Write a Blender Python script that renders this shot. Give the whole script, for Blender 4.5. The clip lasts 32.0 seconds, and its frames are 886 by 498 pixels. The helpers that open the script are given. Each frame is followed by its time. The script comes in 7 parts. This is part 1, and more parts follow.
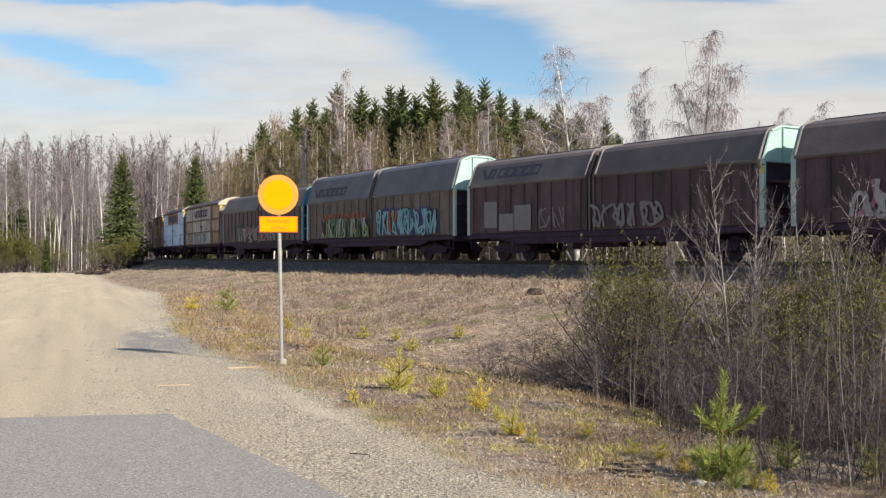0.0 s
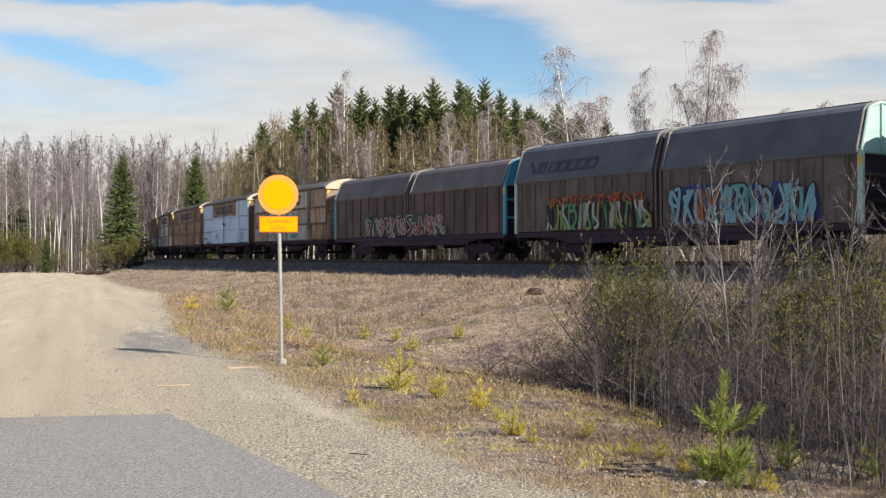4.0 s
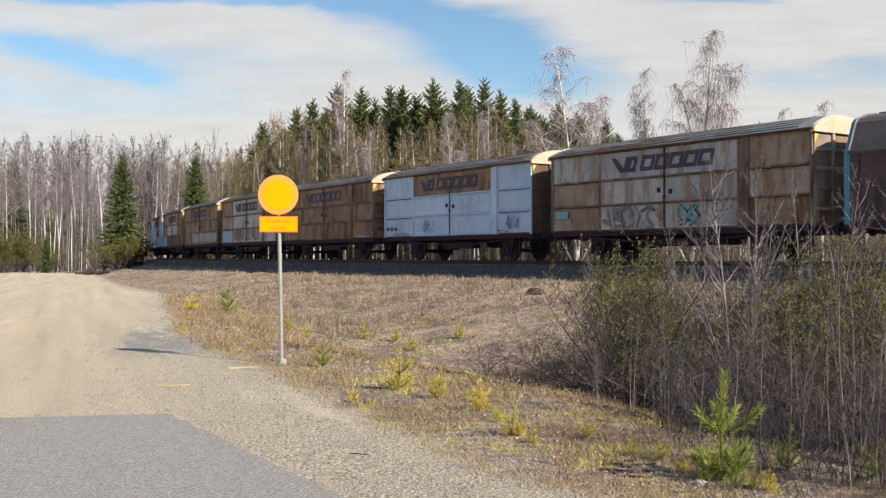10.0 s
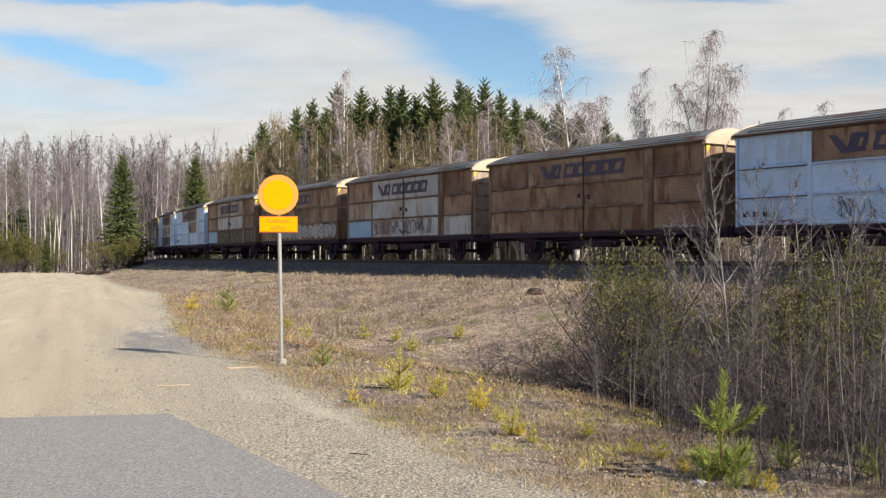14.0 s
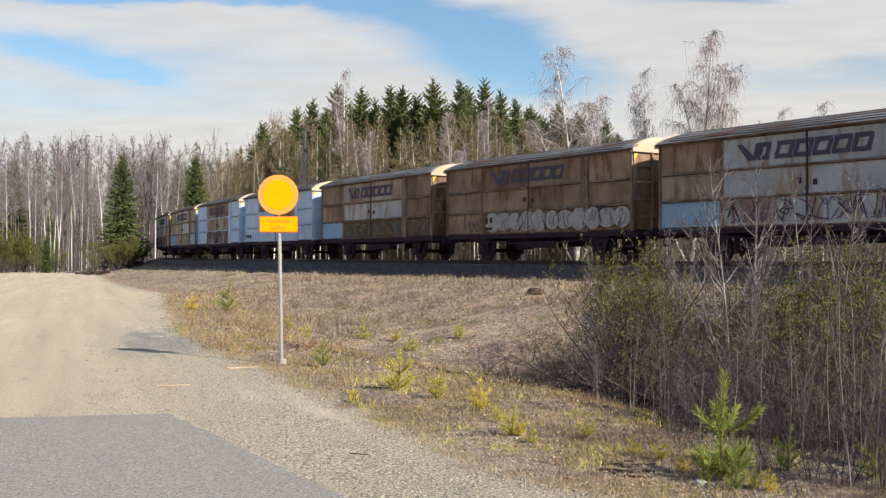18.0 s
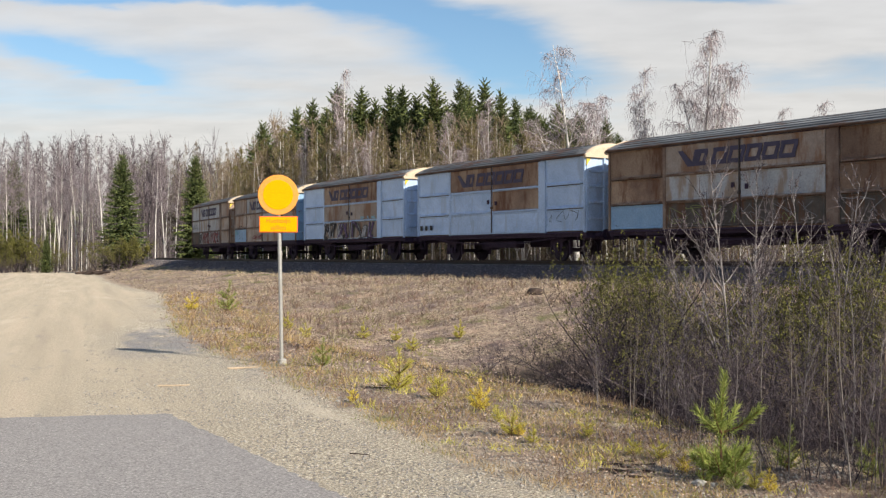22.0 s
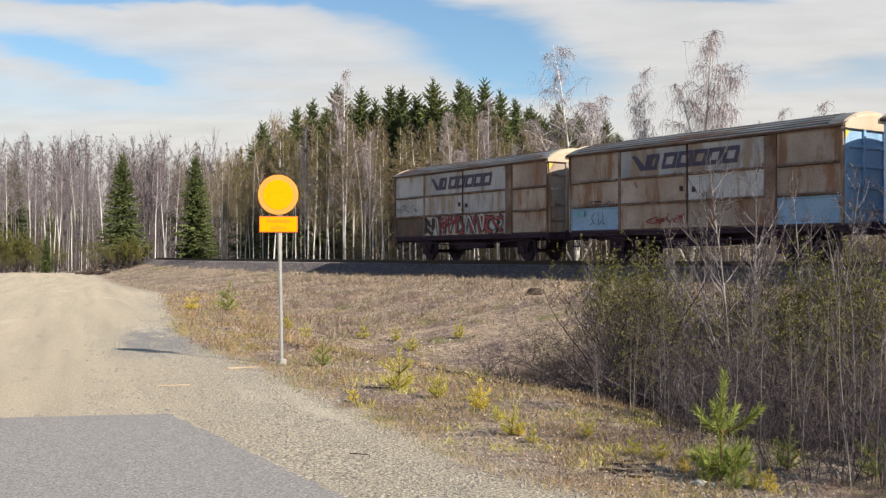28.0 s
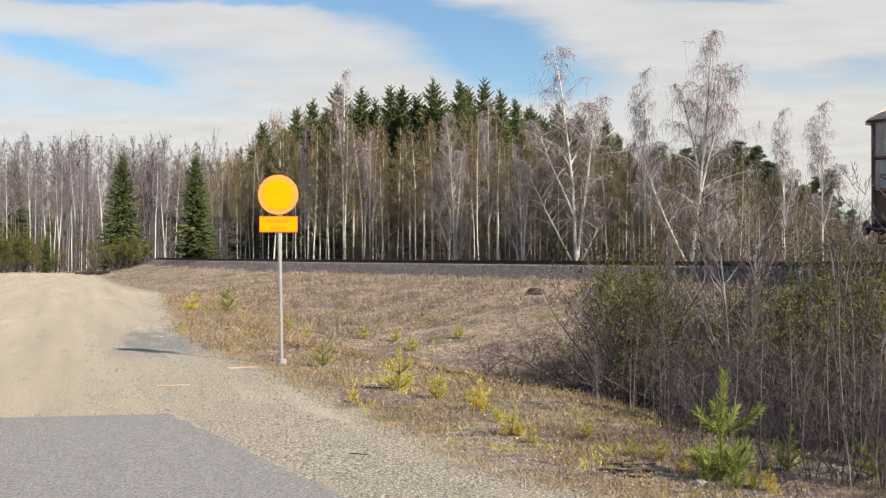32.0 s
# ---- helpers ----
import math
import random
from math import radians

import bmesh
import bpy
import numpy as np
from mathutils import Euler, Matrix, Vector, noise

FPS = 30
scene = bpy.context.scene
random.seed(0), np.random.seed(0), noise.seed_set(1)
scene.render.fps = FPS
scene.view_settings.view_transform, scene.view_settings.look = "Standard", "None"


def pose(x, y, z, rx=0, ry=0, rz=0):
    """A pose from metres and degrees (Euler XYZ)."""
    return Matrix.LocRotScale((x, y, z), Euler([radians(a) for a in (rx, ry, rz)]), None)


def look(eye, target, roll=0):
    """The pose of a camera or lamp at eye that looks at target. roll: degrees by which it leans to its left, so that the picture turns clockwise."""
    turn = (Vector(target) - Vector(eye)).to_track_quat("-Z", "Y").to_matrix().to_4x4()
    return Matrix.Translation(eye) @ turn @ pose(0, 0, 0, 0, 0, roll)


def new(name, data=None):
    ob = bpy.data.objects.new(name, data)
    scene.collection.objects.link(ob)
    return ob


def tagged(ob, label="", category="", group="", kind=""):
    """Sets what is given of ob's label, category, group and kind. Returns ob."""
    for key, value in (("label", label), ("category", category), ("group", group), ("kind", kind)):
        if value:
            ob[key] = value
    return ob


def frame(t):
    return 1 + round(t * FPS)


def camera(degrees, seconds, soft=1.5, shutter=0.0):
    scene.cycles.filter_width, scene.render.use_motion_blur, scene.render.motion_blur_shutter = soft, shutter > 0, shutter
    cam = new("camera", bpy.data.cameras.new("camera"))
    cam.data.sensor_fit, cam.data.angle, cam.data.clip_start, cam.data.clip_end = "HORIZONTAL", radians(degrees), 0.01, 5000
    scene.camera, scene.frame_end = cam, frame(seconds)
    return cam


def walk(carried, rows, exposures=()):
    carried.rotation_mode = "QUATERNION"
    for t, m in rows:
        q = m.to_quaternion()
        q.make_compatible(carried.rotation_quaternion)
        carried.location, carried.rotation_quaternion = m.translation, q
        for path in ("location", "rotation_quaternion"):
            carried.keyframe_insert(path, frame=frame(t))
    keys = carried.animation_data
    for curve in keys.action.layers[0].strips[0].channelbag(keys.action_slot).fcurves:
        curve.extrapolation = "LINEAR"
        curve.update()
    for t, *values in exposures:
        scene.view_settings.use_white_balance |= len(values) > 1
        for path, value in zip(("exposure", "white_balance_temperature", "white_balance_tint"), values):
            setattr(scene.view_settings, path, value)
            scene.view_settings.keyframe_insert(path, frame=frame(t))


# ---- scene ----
# Camera on a tripod beside a gravel road; x to the right, y away from it, z up.
EYE = 1.715
cam = camera(45.28, 32.0, soft=1.3)
STILL = pose(0, 0, EYE, 90.41, 0, 0)
walk(cam, [(0, STILL), (32, STILL)], exposures=[(0, 0.70), (32, 0.70)])

# ---- sun and sky ----
SUN = Vector((0.746 * 0.832, -0.667 * 0.832, 0.555)).normalized()
sun = new("sun", bpy.data.lights.new("sun", "SUN"))
sun.data.energy, sun.data.angle, sun.data.color = 5.0, radians(0.55), (1.0, 0.89, 0.74)
sun.matrix_world = look(SUN * 100, (0, 0, 0))

world = bpy.data.worlds.new("sky")
scene.world = world
world.use_nodes = True
nt = world.node_tree
for n in list(nt.nodes):
    nt.nodes.remove(n)


def wmath(op, a, b=None, c=None):
    n = nt.nodes.new("ShaderNodeMath")
    n.operation = op
    for i, v in enumerate((a, b, c)):
        if v is None:
            continue
        if isinstance(v, (int, float)):
            n.inputs[i].default_value = v
        else:
            nt.links.new(v, n.inputs[i])
    return n.outputs[0]


sky = nt.nodes.new("ShaderNodeTexSky")
sky.sky_type, sky.sun_disc = "NISHITA", False
sky.sun_elevation, sky.sun_rotation = math.asin(SUN.z), math.atan2(SUN.x, SUN.y)
sky.air_density, sky.dust_density, sky.ozone_density = 1.0, 0.5, 1.2
geo = nt.nodes.new("ShaderNodeTexCoord")
sep = nt.nodes.new("ShaderNodeSeparateXYZ")
nt.links.new(geo.outputs["Generated"], sep.inputs[0])
up = wmath("MAXIMUM", sep.outputs[2], 0.02)
# thin streaks of high cloud on a plane overhead
px = wmath("DIVIDE", sep.outputs[0], wmath("ADD", up, 0.09))
py = wmath("DIVIDE", sep.outputs[1], wmath("ADD", up, 0.09))
comb = nt.nodes.new("ShaderNodeCombineXYZ")
nt.links.new(wmath("MULTIPLY", wmath("ADD", px, wmath("MULTIPLY", py, 0.25)), 0.42), comb.inputs[0])
nt.links.new(wmath("MULTIPLY", py, 0.62), comb.inputs[1])
comb.inputs[2].default_value = 3.7
cl = nt.nodes.new("ShaderNodeTexNoise")
cl.inputs["Scale"].default_value, cl.inputs["Detail"].default_value, cl.inputs["Roughness"].default_value, cl.inputs["Distortion"].default_value = 1.0, 7.0, 0.52, 0.35
nt.links.new(comb.outputs[0], cl.inputs["Vector"])
# openings of blue between the cloud sheets, ahead of the camera: (across, up, half width, half height, slant, depth)
fy = wmath("MAXIMUM", sep.outputs[1], 0.05)
ca, ce = wmath("DIVIDE", sep.outputs[0], fy), wmath("DIVIDE", sep.outputs[2], fy)
wob = nt.nodes.new("ShaderNodeTexNoise")
wob.inputs["Scale"].default_value, wob.inputs["Detail"].default_value = 9.0, 5.0
nt.links.new(comb.outputs[0], wob.inputs["Vector"])
ce = wmath("ADD", ce, wmath("MULTIPLY", wmath("SUBTRACT", wob.outputs[0], 0.5), 0.035))
blue = None
for cx, cy, hw, hh, sl, deep_ in ((-0.06, 0.236, 0.125, 0.020, -0.16, 0.50), (0.035, 0.196, 0.075, 0.034, -0.10, 0.46), (0.085, 0.172, 0.075, 0.030, -0.12, 0.30), (-0.36, 0.193, 0.080, 0.013, -0.24, 0.34), (-0.295, 0.170, 0.030, 0.007, -0.2, 0.30), (-0.30, 0.246, 0.22, 0.008, 0.0, 0.45), (0.15, 0.172, 0.06, 0.022, 0.0, 0.17), (0.31, 0.172, 0.075, 0.016, -0.08, 0.20), (0.41, 0.178, 0.05, 0.018, -0.05, 0.27), (0.26, 0.243, 0.085, 0.009, 0.0, 0.36)):
    da = wmath("DIVIDE", wmath("SUBTRACT", ca, cx), hw)
    de = wmath("DIVIDE", wmath("SUBTRACT", wmath("SUBTRACT", ce, cy), wmath("MULTIPLY", wmath("SUBTRACT", ca, cx), sl)), hh)
    lobe = wmath("MULTIPLY", wmath("POWER", 2.718, wmath("MULTIPLY", wmath("ADD", wmath("MULTIPLY", da, da), wmath("MULTIPLY", de, de)), -1.0)), deep_ * 0.86)
    blue = lobe if blue is None else wmath("ADD", blue, lobe)
ramp = nt.nodes.new("ShaderNodeMapRange")
ramp.interpolation_type = "SMOOTHSTEP"
ramp.inputs[1].default_value, ramp.inputs[2].default_value = 0.30, 0.66
# less cloud high overhead than low ahead
high = nt.nodes.new("ShaderNodeMapRange")
high.inputs[1].default_value, high.inputs[2].default_value, high.inputs[3].default_value, high.inputs[4].default_value = 0.25, 0.5, 0.19, -0.36
nt.links.new(sep.outputs[2], high.inputs[0])
nt.links.new(wmath("SUBTRACT", wmath("ADD", cl.outputs[0], high.outputs[0]), blue), ramp.inputs[0])
low = nt.nodes.new("ShaderNodeMapRange")
low.inputs[1].default_value, low.inputs[2].default_value, low.inputs[3].default_value, low.inputs[4].default_value = 0.0, 0.14, 0.88, 0.0
nt.links.new(sep.outputs[2], low.inputs[0])
cover = wmath("MAXIMUM", ramp.outputs[0], low.outputs[0])
mix = nt.nodes.new("ShaderNodeMix")
mix.data_type = "RGBA"
nt.links.new(wmath("MULTIPLY", cover, 0.93), mix.inputs[0])
hue = nt.nodes.new("ShaderNodeMix")
hue.data_type, hue.blend_type = "RGBA", "MULTIPLY"
hue.inputs[0].default_value, hue.inputs[7].default_value = 1.0, (0.79, 0.93, 1.0, 1)
nt.links.new(sky.outputs[0], hue.inputs[6])
nt.links.new(hue.outputs[2], mix.inputs[6])
# cloud: cream towards the horizon, whiter above, with soft denser and thinner folds
tint = nt.nodes.new("ShaderNodeMix")
tint.data_type = "RGBA"
warm = nt.nodes.new("ShaderNodeMapRange")
warm.inputs[1].default_value, warm.inputs[2].default_value, warm.inputs[3].default_value, warm.inputs[4].default_value = 0.04, 0.30, 1.0, 0.0
nt.links.new(sep.outputs[2], warm.inputs[0])
nt.links.new(warm.outputs[0], tint.inputs[0])
tint.inputs[6].default_value, tint.inputs[7].default_value = (5.25, 5.25, 5.3, 1), (5.75, 5.45, 5.05, 1)
folds = nt.nodes.new("ShaderNodeMapRange")
folds.inputs[1].default_value, folds.inputs[2].default_value, folds.inputs[3].default_value, folds.inputs[4].default_value = 0.35, 0.65, 0.95, 1.05
nt.links.new(wob.outputs[0], folds.inputs[0])
fold = nt.nodes.new("ShaderNodeVectorMath")
fold.operation = "SCALE"
nt.links.new(tint.outputs[2], fold.inputs[0])
nt.links.new(folds.outputs[0], fold.inputs[3])
nt.links.new(fold.outputs[0], mix.inputs[7])
bg = nt.nodes.new("ShaderNodeBackground")
bg.inputs[1].default_value = 0.084
nt.links.new(mix.outputs[2], bg.inputs[0])
wo = nt.nodes.new("ShaderNodeOutputWorld")
nt.links.new(bg.outputs[0], wo.inputs[0])

# ---- the railway line: curvature at stations along it, and the wagons' run ----
RAIL_Z = 1.541
ST = np.array([-260.0, -95, -75, -55, -35, -15, 5, 40, 300])
BEND = np.array([-0.0028, -0.00302, -0.00319, -0.0034, -0.00363, -0.00324, -0.00235, -0.0034, -0.0030])
S = np.arange(-240.0, 290.01, 0.25)
k_ = np.interp(S, ST, BEND)
turn_ = np.concatenate([[0], np.cumsum((k_[1:] + k_[:-1]) / 2 * np.diff(S))])
i0 = int(np.argmin(abs(S)))
turn_ += 1.00283 - turn_[i0]
tx_ = np.concatenate([[0], np.cumsum(np.cos((turn_[1:] + turn_[:-1]) / 2) * np.diff(S))])
ty_ = np.concatenate([[0], np.cumsum(-np.sin((turn_[1:] + turn_[:-1]) / 2) * np.diff(S))])
# the near faces of the wagons run along the measured line; the centre of the track lies 1.5 m behind it
TX = tx_ - tx_[i0] + 1.5 * np.sin(turn_)
TY = ty_ - ty_[i0] + 50.998 + 1.5 * np.cos(turn_)


def on_track(s, off=0.0):
    """Place at station s, off metres to the near side of the centre line."""
    a = float(np.interp(s, S, turn_))
    return Vector((float(np.interp(s, S, TX)) - off * math.sin(a), float(np.interp(s, S, TY)) - off * math.cos(a), 0)), a


def run(t):
    """How far the train has gone since 16 s."""
    d = t - 16
    return 6.1261 * (d + 0.0087868 * d * d / 2 + 0.0000217 * d ** 3 / 3)


def rail_uv(x, y):
    """Station and signed distance from the centre line (near side positive)."""
    x, y = np.asarray(x, float).ravel(), np.asarray(y, float).ravel()
    cx, cy, ca, cs = TX[::4], TY[::4], turn_[::4], S[::4]
    u, s = np.empty(len(x)), np.empty(len(x))
    for a in range(0, len(x), 4000):
        b = slice(a, a + 4000)
        d2 = (x[b, None] - cx) ** 2 + (y[b, None] - cy) ** 2
        i = d2.argmin(1)
        dx, dy = x[b] - cx[i], y[b] - cy[i]
        u[b] = -(dx * np.sin(ca[i]) + dy * np.cos(ca[i]))
        s[b] = cs[i] + dx * np.cos(ca[i]) - dy * np.sin(ca[i])
        far = d2.min(1) > 900
        u[b] = np.where(far, np.sign(u[b]) * np.sqrt(d2.min(1)), u[b])
    return s, u


def smooth(t):
    t = np.clip(t, 0, 1)
    return t * t * (3 - 2 * t)


EDGE_S = (-240, -110, -47, -5, 12, 21, 26, 30, 34, 60, 290)
EDGE_U = (8, 8, 8.2, 13.2, 18.5, 21.5, 22.0, 22.4, 23.8, 24.5, 24.5)
# the plants reach farther out than the bank's own edge
VERGE_U = (8, 8, 8.3, 13.3, 18.9, 22.1, 23.2, 24.3, 25.5, 26.5, 26.5)


def lumps(x, y, size, seed):
    """Cheap smooth unevenness between -1 and 1."""
    r = np.random.RandomState(seed)
    z = np.zeros_like(x)
    for _ in range(7):
        a, p, f = r.uniform(0, 6.283), r.uniform(0, 6.283), r.uniform(0.6, 1.7) * 6.283 / size
        z += np.sin((x * math.cos(a) + y * math.sin(a)) * f + p)
    return z / 4.5


def ground_z(x, y):
    x, y = np.asarray(x, float).ravel(), np.asarray(y, float).ravel()
    s, u = rail_uv(x, y)
    e = np.interp(s, EDGE_S, EDGE_U)
    t = (u - 3.2) / (e - 3.2)
    z = 0.72 * (1 - smooth(t)) + 0.12 * np.clip((5.2 - u) / 2.8, 0, 1) ** 1.3
    deep = np.interp(s, (-20, 0, 12, 22, 60), (0.0, 0.25, 0.85, 1.35, 1.5))
    z -= deep * smooth(t / 0.62) * (1 - smooth((t - 0.72) / 0.26))
    z = np.where(u < 2.4, 1.12, z)
    z = np.where(u < 1.0, 0.72, z)
    z = np.where(u < -3.4, 0.72 - 0.5 * smooth((-u - 3.4) / 5), z)
    soft = np.where(u > 0, smooth((u - 2.2) / 1.5), smooth((-u - 3) / 3)) * np.where(u > 0, smooth((1.05 - t) / 0.15), 1)
    z += soft * (0.07 * lumps(x, y, 3.0, 3) + 0.035 * lumps(x, y, 0.9, 4))
    # the road is slightly crowned and rutted
    z += np.where((u > 0) & (t > 1), 0.012 * lumps(x, y, 4.0, 5) * smooth((t - 1) / 0.2), 0)
    z += np.where(u < -14, 0.35 * lumps(x, y, 22.0, 6) * smooth((-u - 14) / 15), 0)
    return z


def gz(x, y):
    return float(ground_z([x], [y])[0])

# ---- materials ----
def material(name, stops, scale=3.0, fine=40.0, rough=0.8, bump=0.3, metal=0.0, stretch=(1, 1, 1), obj_random=0.0, streak=None, wear=None, bump_dist=0.02, spec=0.4):
    """A surface that varies at two scales. stops: colours from dark to light patches. streak: (colour, amount, height, width) of runs down
    a wall. wear: (colour, threshold, softness, scale) of patches worn through."""
    m = bpy.data.materials.new(name)
    m.use_nodes = True
    t = m.node_tree
    b = t.nodes["Principled BSDF"]
    b.inputs["Metallic"].default_value = metal
    b.inputs["Specular IOR Level"].default_value = spec
    co = t.nodes.new("ShaderNodeTexCoord")
    mp = t.nodes.new("ShaderNodeMapping")
    mp.inputs["Scale"].default_value = stretch
    vec = co.outputs["Object"]
    if obj_random:
        oi = t.nodes.new("ShaderNodeObjectInfo")
        ad = t.nodes.new("ShaderNodeVectorMath")
        ad.operation = "MULTIPLY_ADD"
        t.links.new(oi.outputs["Random"], ad.inputs[0])
        ad.inputs[1].default_value = (37, 53, 71)
        t.links.new(vec, ad.inputs[2])
        vec = ad.outputs[0]
    t.links.new(vec, mp.inputs["Vector"])

    def noise_tex(sc, det=6, ro=0.6, v=None):
        n = t.nodes.new("ShaderNodeTexNoise")
        n.inputs["Scale"].default_value, n.inputs["Detail"].default_value, n.inputs["Roughness"].default_value = sc, det, ro
        t.links.new(v or mp.outputs[0], n.inputs["Vector"])
        return n.outputs[0]

    def mixc(fac, a, c, kind="MIX"):
        x = t.nodes.new("ShaderNodeMix")
        x.data_type, x.blend_type = "RGBA", kind
        for sock, v in ((x.inputs[0], fac), (x.inputs[6], a), (x.inputs[7], c)):
            if isinstance(v, tuple):
                sock.default_value = (*v[:3], 1)
            elif isinstance(v, float):
                sock.default_value = v
            else:
                t.links.new(v, sock)
        return x.outputs[2]

    def ranged(v, lo, hi, a=0.0, c=1.0):
        x = t.nodes.new("ShaderNodeMapRange")
        x.interpolation_type = "SMOOTHSTEP"
        for i, q in enumerate((lo, hi, a, c)):
            x.inputs[i + 1].default_value = q
        t.links.new(v, x.inputs[0])
        return x.outputs[0]

    big, small = noise_tex(scale), noise_tex(fine, 4, 0.7)
    cr = t.nodes.new("ShaderNodeValToRGB")
    els = cr.color_ramp.elements
    while len(els) < len(stops):
        els.new(0.5)
    for i, c in enumerate(stops):
        els[i].position = 0.30 + 0.42 * i / max(1, len(stops) - 1)
        els[i].color = (*c, 1)
    t.links.new(big, cr.inputs[0])
    col = mixc(ranged(small, 0.25, 0.75, 0.0, 1.0), mixc(0.55, cr.outputs[0], (0.0, 0.0, 0.0), "MIX"), cr.outputs[0])
    col = mixc(0.55, cr.outputs[0], col)
    if streak:
        sv = t.nodes.new("ShaderNodeMapping")
        sv.inputs["Scale"].default_value = (streak[3], streak[3], streak[2])
        t.links.new(vec, sv.inputs["Vector"])
        col = mixc(ranged(noise_tex(1.0, 7, 0.65, sv.outputs[0]), 0.50 - 0.16 * streak[1], 0.62, 0.0, 0.85), col, streak[0])
    if wear:
        col = mixc(ranged(noise_tex(wear[3], 8, 0.62), wear[1], wear[1] + wear[2]), col, wear[0])
    if obj_random:
        hv = t.nodes.new("ShaderNodeHueSaturation")
        t.links.new(col, hv.inputs["Color"])
        t.links.new(ranged(oi.outputs["Random"], 0.0, 1.0, 1 - obj_random, 1 + obj_random), hv.inputs["Value"])
        col = hv.outputs[0]
    t.links.new(col, b.inputs["Base Color"])
    t.links.new(ranged(small, 0.2, 0.8, max(0.05, rough - 0.12), min(1.0, rough + 0.1)), b.inputs["Roughness"])
    if bump:
        bp = t.nodes.new("ShaderNodeBump")
        bp.inputs["Strength"].default_value, bp.inputs["Distance"].default_value = bump, bump_dist
        t.links.new(small, bp.inputs["Height"])
        t.links.new(bp.outputs[0], b.inputs["Normal"])
    return m


# ---- mesh helpers ----
class Build:
    """Collects simple pieces into one mesh."""

    def __init__(self):
        self.v, self.f, self.n = [], [], 0

    def add(self, verts, faces):
        self.v.append(np.asarray(verts, float).reshape(-1, 3))
        self.f += [tuple(i + self.n for i in f) for f in faces]
        self.n += len(self.v[-1])
        return self

    def box(self, x0, x1, y0, y1, z0, z1, bevel=0.0):
        if bevel <= 0:
            v = [(x, y, z) for z in (z0, z1) for y in (y0, y1) for x in (x0, x1)]
            return self.add(v, [(0, 2, 3, 1), (4, 5, 7, 6), (0, 1, 5, 4), (2, 6, 7, 3), (0, 4, 6, 2), (1, 3, 7, 5)])
        bm = bmesh.new()
        bmesh.ops.create_cube(bm, size=1, matrix=Matrix.LocRotScale(((x0 + x1) / 2, (y0 + y1) / 2, (z0 + z1) / 2), None, (abs(x1 - x0), abs(y1 - y0), abs(z1 - z0))))
        bmesh.ops.bevel(bm, geom=bm.edges[:], offset=bevel, segments=1, affect="EDGES")
        bm.verts.index_update()
        self.add([v.co[:] for v in bm.verts], [tuple(v.index for v in f.verts) for f in bm.faces])
        bm.free()
        return self

    def tube(self, pts, radii, sides=5, caps=True):
        pts = np.asarray(pts, float)
        radii = np.broadcast_to(np.asarray(radii, float), (len(pts),))
        d = np.gradient(pts, axis=0)
        d /= np.linalg.norm(d, axis=1)[:, None] + 1e-9
        ref = np.array((0, 0, 1.0)) if abs(d[0, 2]) < 0.8 else np.array((1.0, 0, 0))
        a = np.cross(d, ref)
        a /= np.linalg.norm(a, axis=1)[:, None] + 1e-9
        b = np.cross(d, a)
        ang = np.arange(sides) * 2 * math.pi / sides
        ring = pts[:, None] + radii[:, None, None] * (np.cos(ang)[None, :, None] * a[:, None] + np.sin(ang)[None, :, None] * b[:, None])
        n = len(pts)
        f = [(i * sides + j, i * sides + (j + 1) % sides, (i + 1) * sides + (j + 1) % sides, (i + 1) * sides + j) for i in range(n - 1) for j in range(sides)]
        if caps:
            f += [tuple(range(sides))[::-1], tuple((n - 1) * sides + j for j in range(sides))]
        return self.add(ring.reshape(-1, 3), f)

    def poly(self, outline, depth, axis="y", at=0.0):
        """A flat outline (in the other two axes) with thickness."""
        n = len(outline)
        v = []
        for q in (at, at + depth):
            for p in outline:
                v.append((p[0], q, p[1]) if axis == "y" else (q, p[0], p[1]) if axis == "x" else (p[0], p[1], q))
        return self.add(v, [tuple(range(n)), tuple(range(2 * n - 1, n - 1, -1))] + [(i, i + n, (i + 1) % n + n, (i + 1) % n) for i in range(n)])

    def mesh(self, name, smooth_shade=False):
        me = bpy.data.meshes.new(name)
        me.from_pydata(np.concatenate(self.v).tolist() if self.v else [], [], self.f)
        if smooth_shade:
            me.polygons.foreach_set("use_smooth", [True] * len(me.polygons))
        me.update()
        return me


def mended(me):
    bm = bmesh.new()
    bm.from_mesh(me)
    bmesh.ops.recalc_face_normals(bm, faces=bm.faces[:])
    bm.to_mesh(me)
    bm.free()
    return me


def part(name, shape, mat, parent=None, label="", m=None):
    """One mesh object from a Build or a mesh, under parent."""
    me = shape.mesh(name) if isinstance(shape, Build) else shape
    if isinstance(shape, Build) and len(me.polygons) < 3000:
        mended(me)
    if mat and not me.materials:
        me.materials.append(mat)
    ob = new(name, me)
    ob.parent = parent
    if m is not None:
        ob.matrix_basis = m
    if label:
        tagged(ob, label)
    return ob


def thing(name, m, label, category, group="", kind=""):
    ob = new(name)
    ob.empty_display_size = 0.2
    ob.matrix_basis = m
    return tagged(ob, label, category, group, kind)

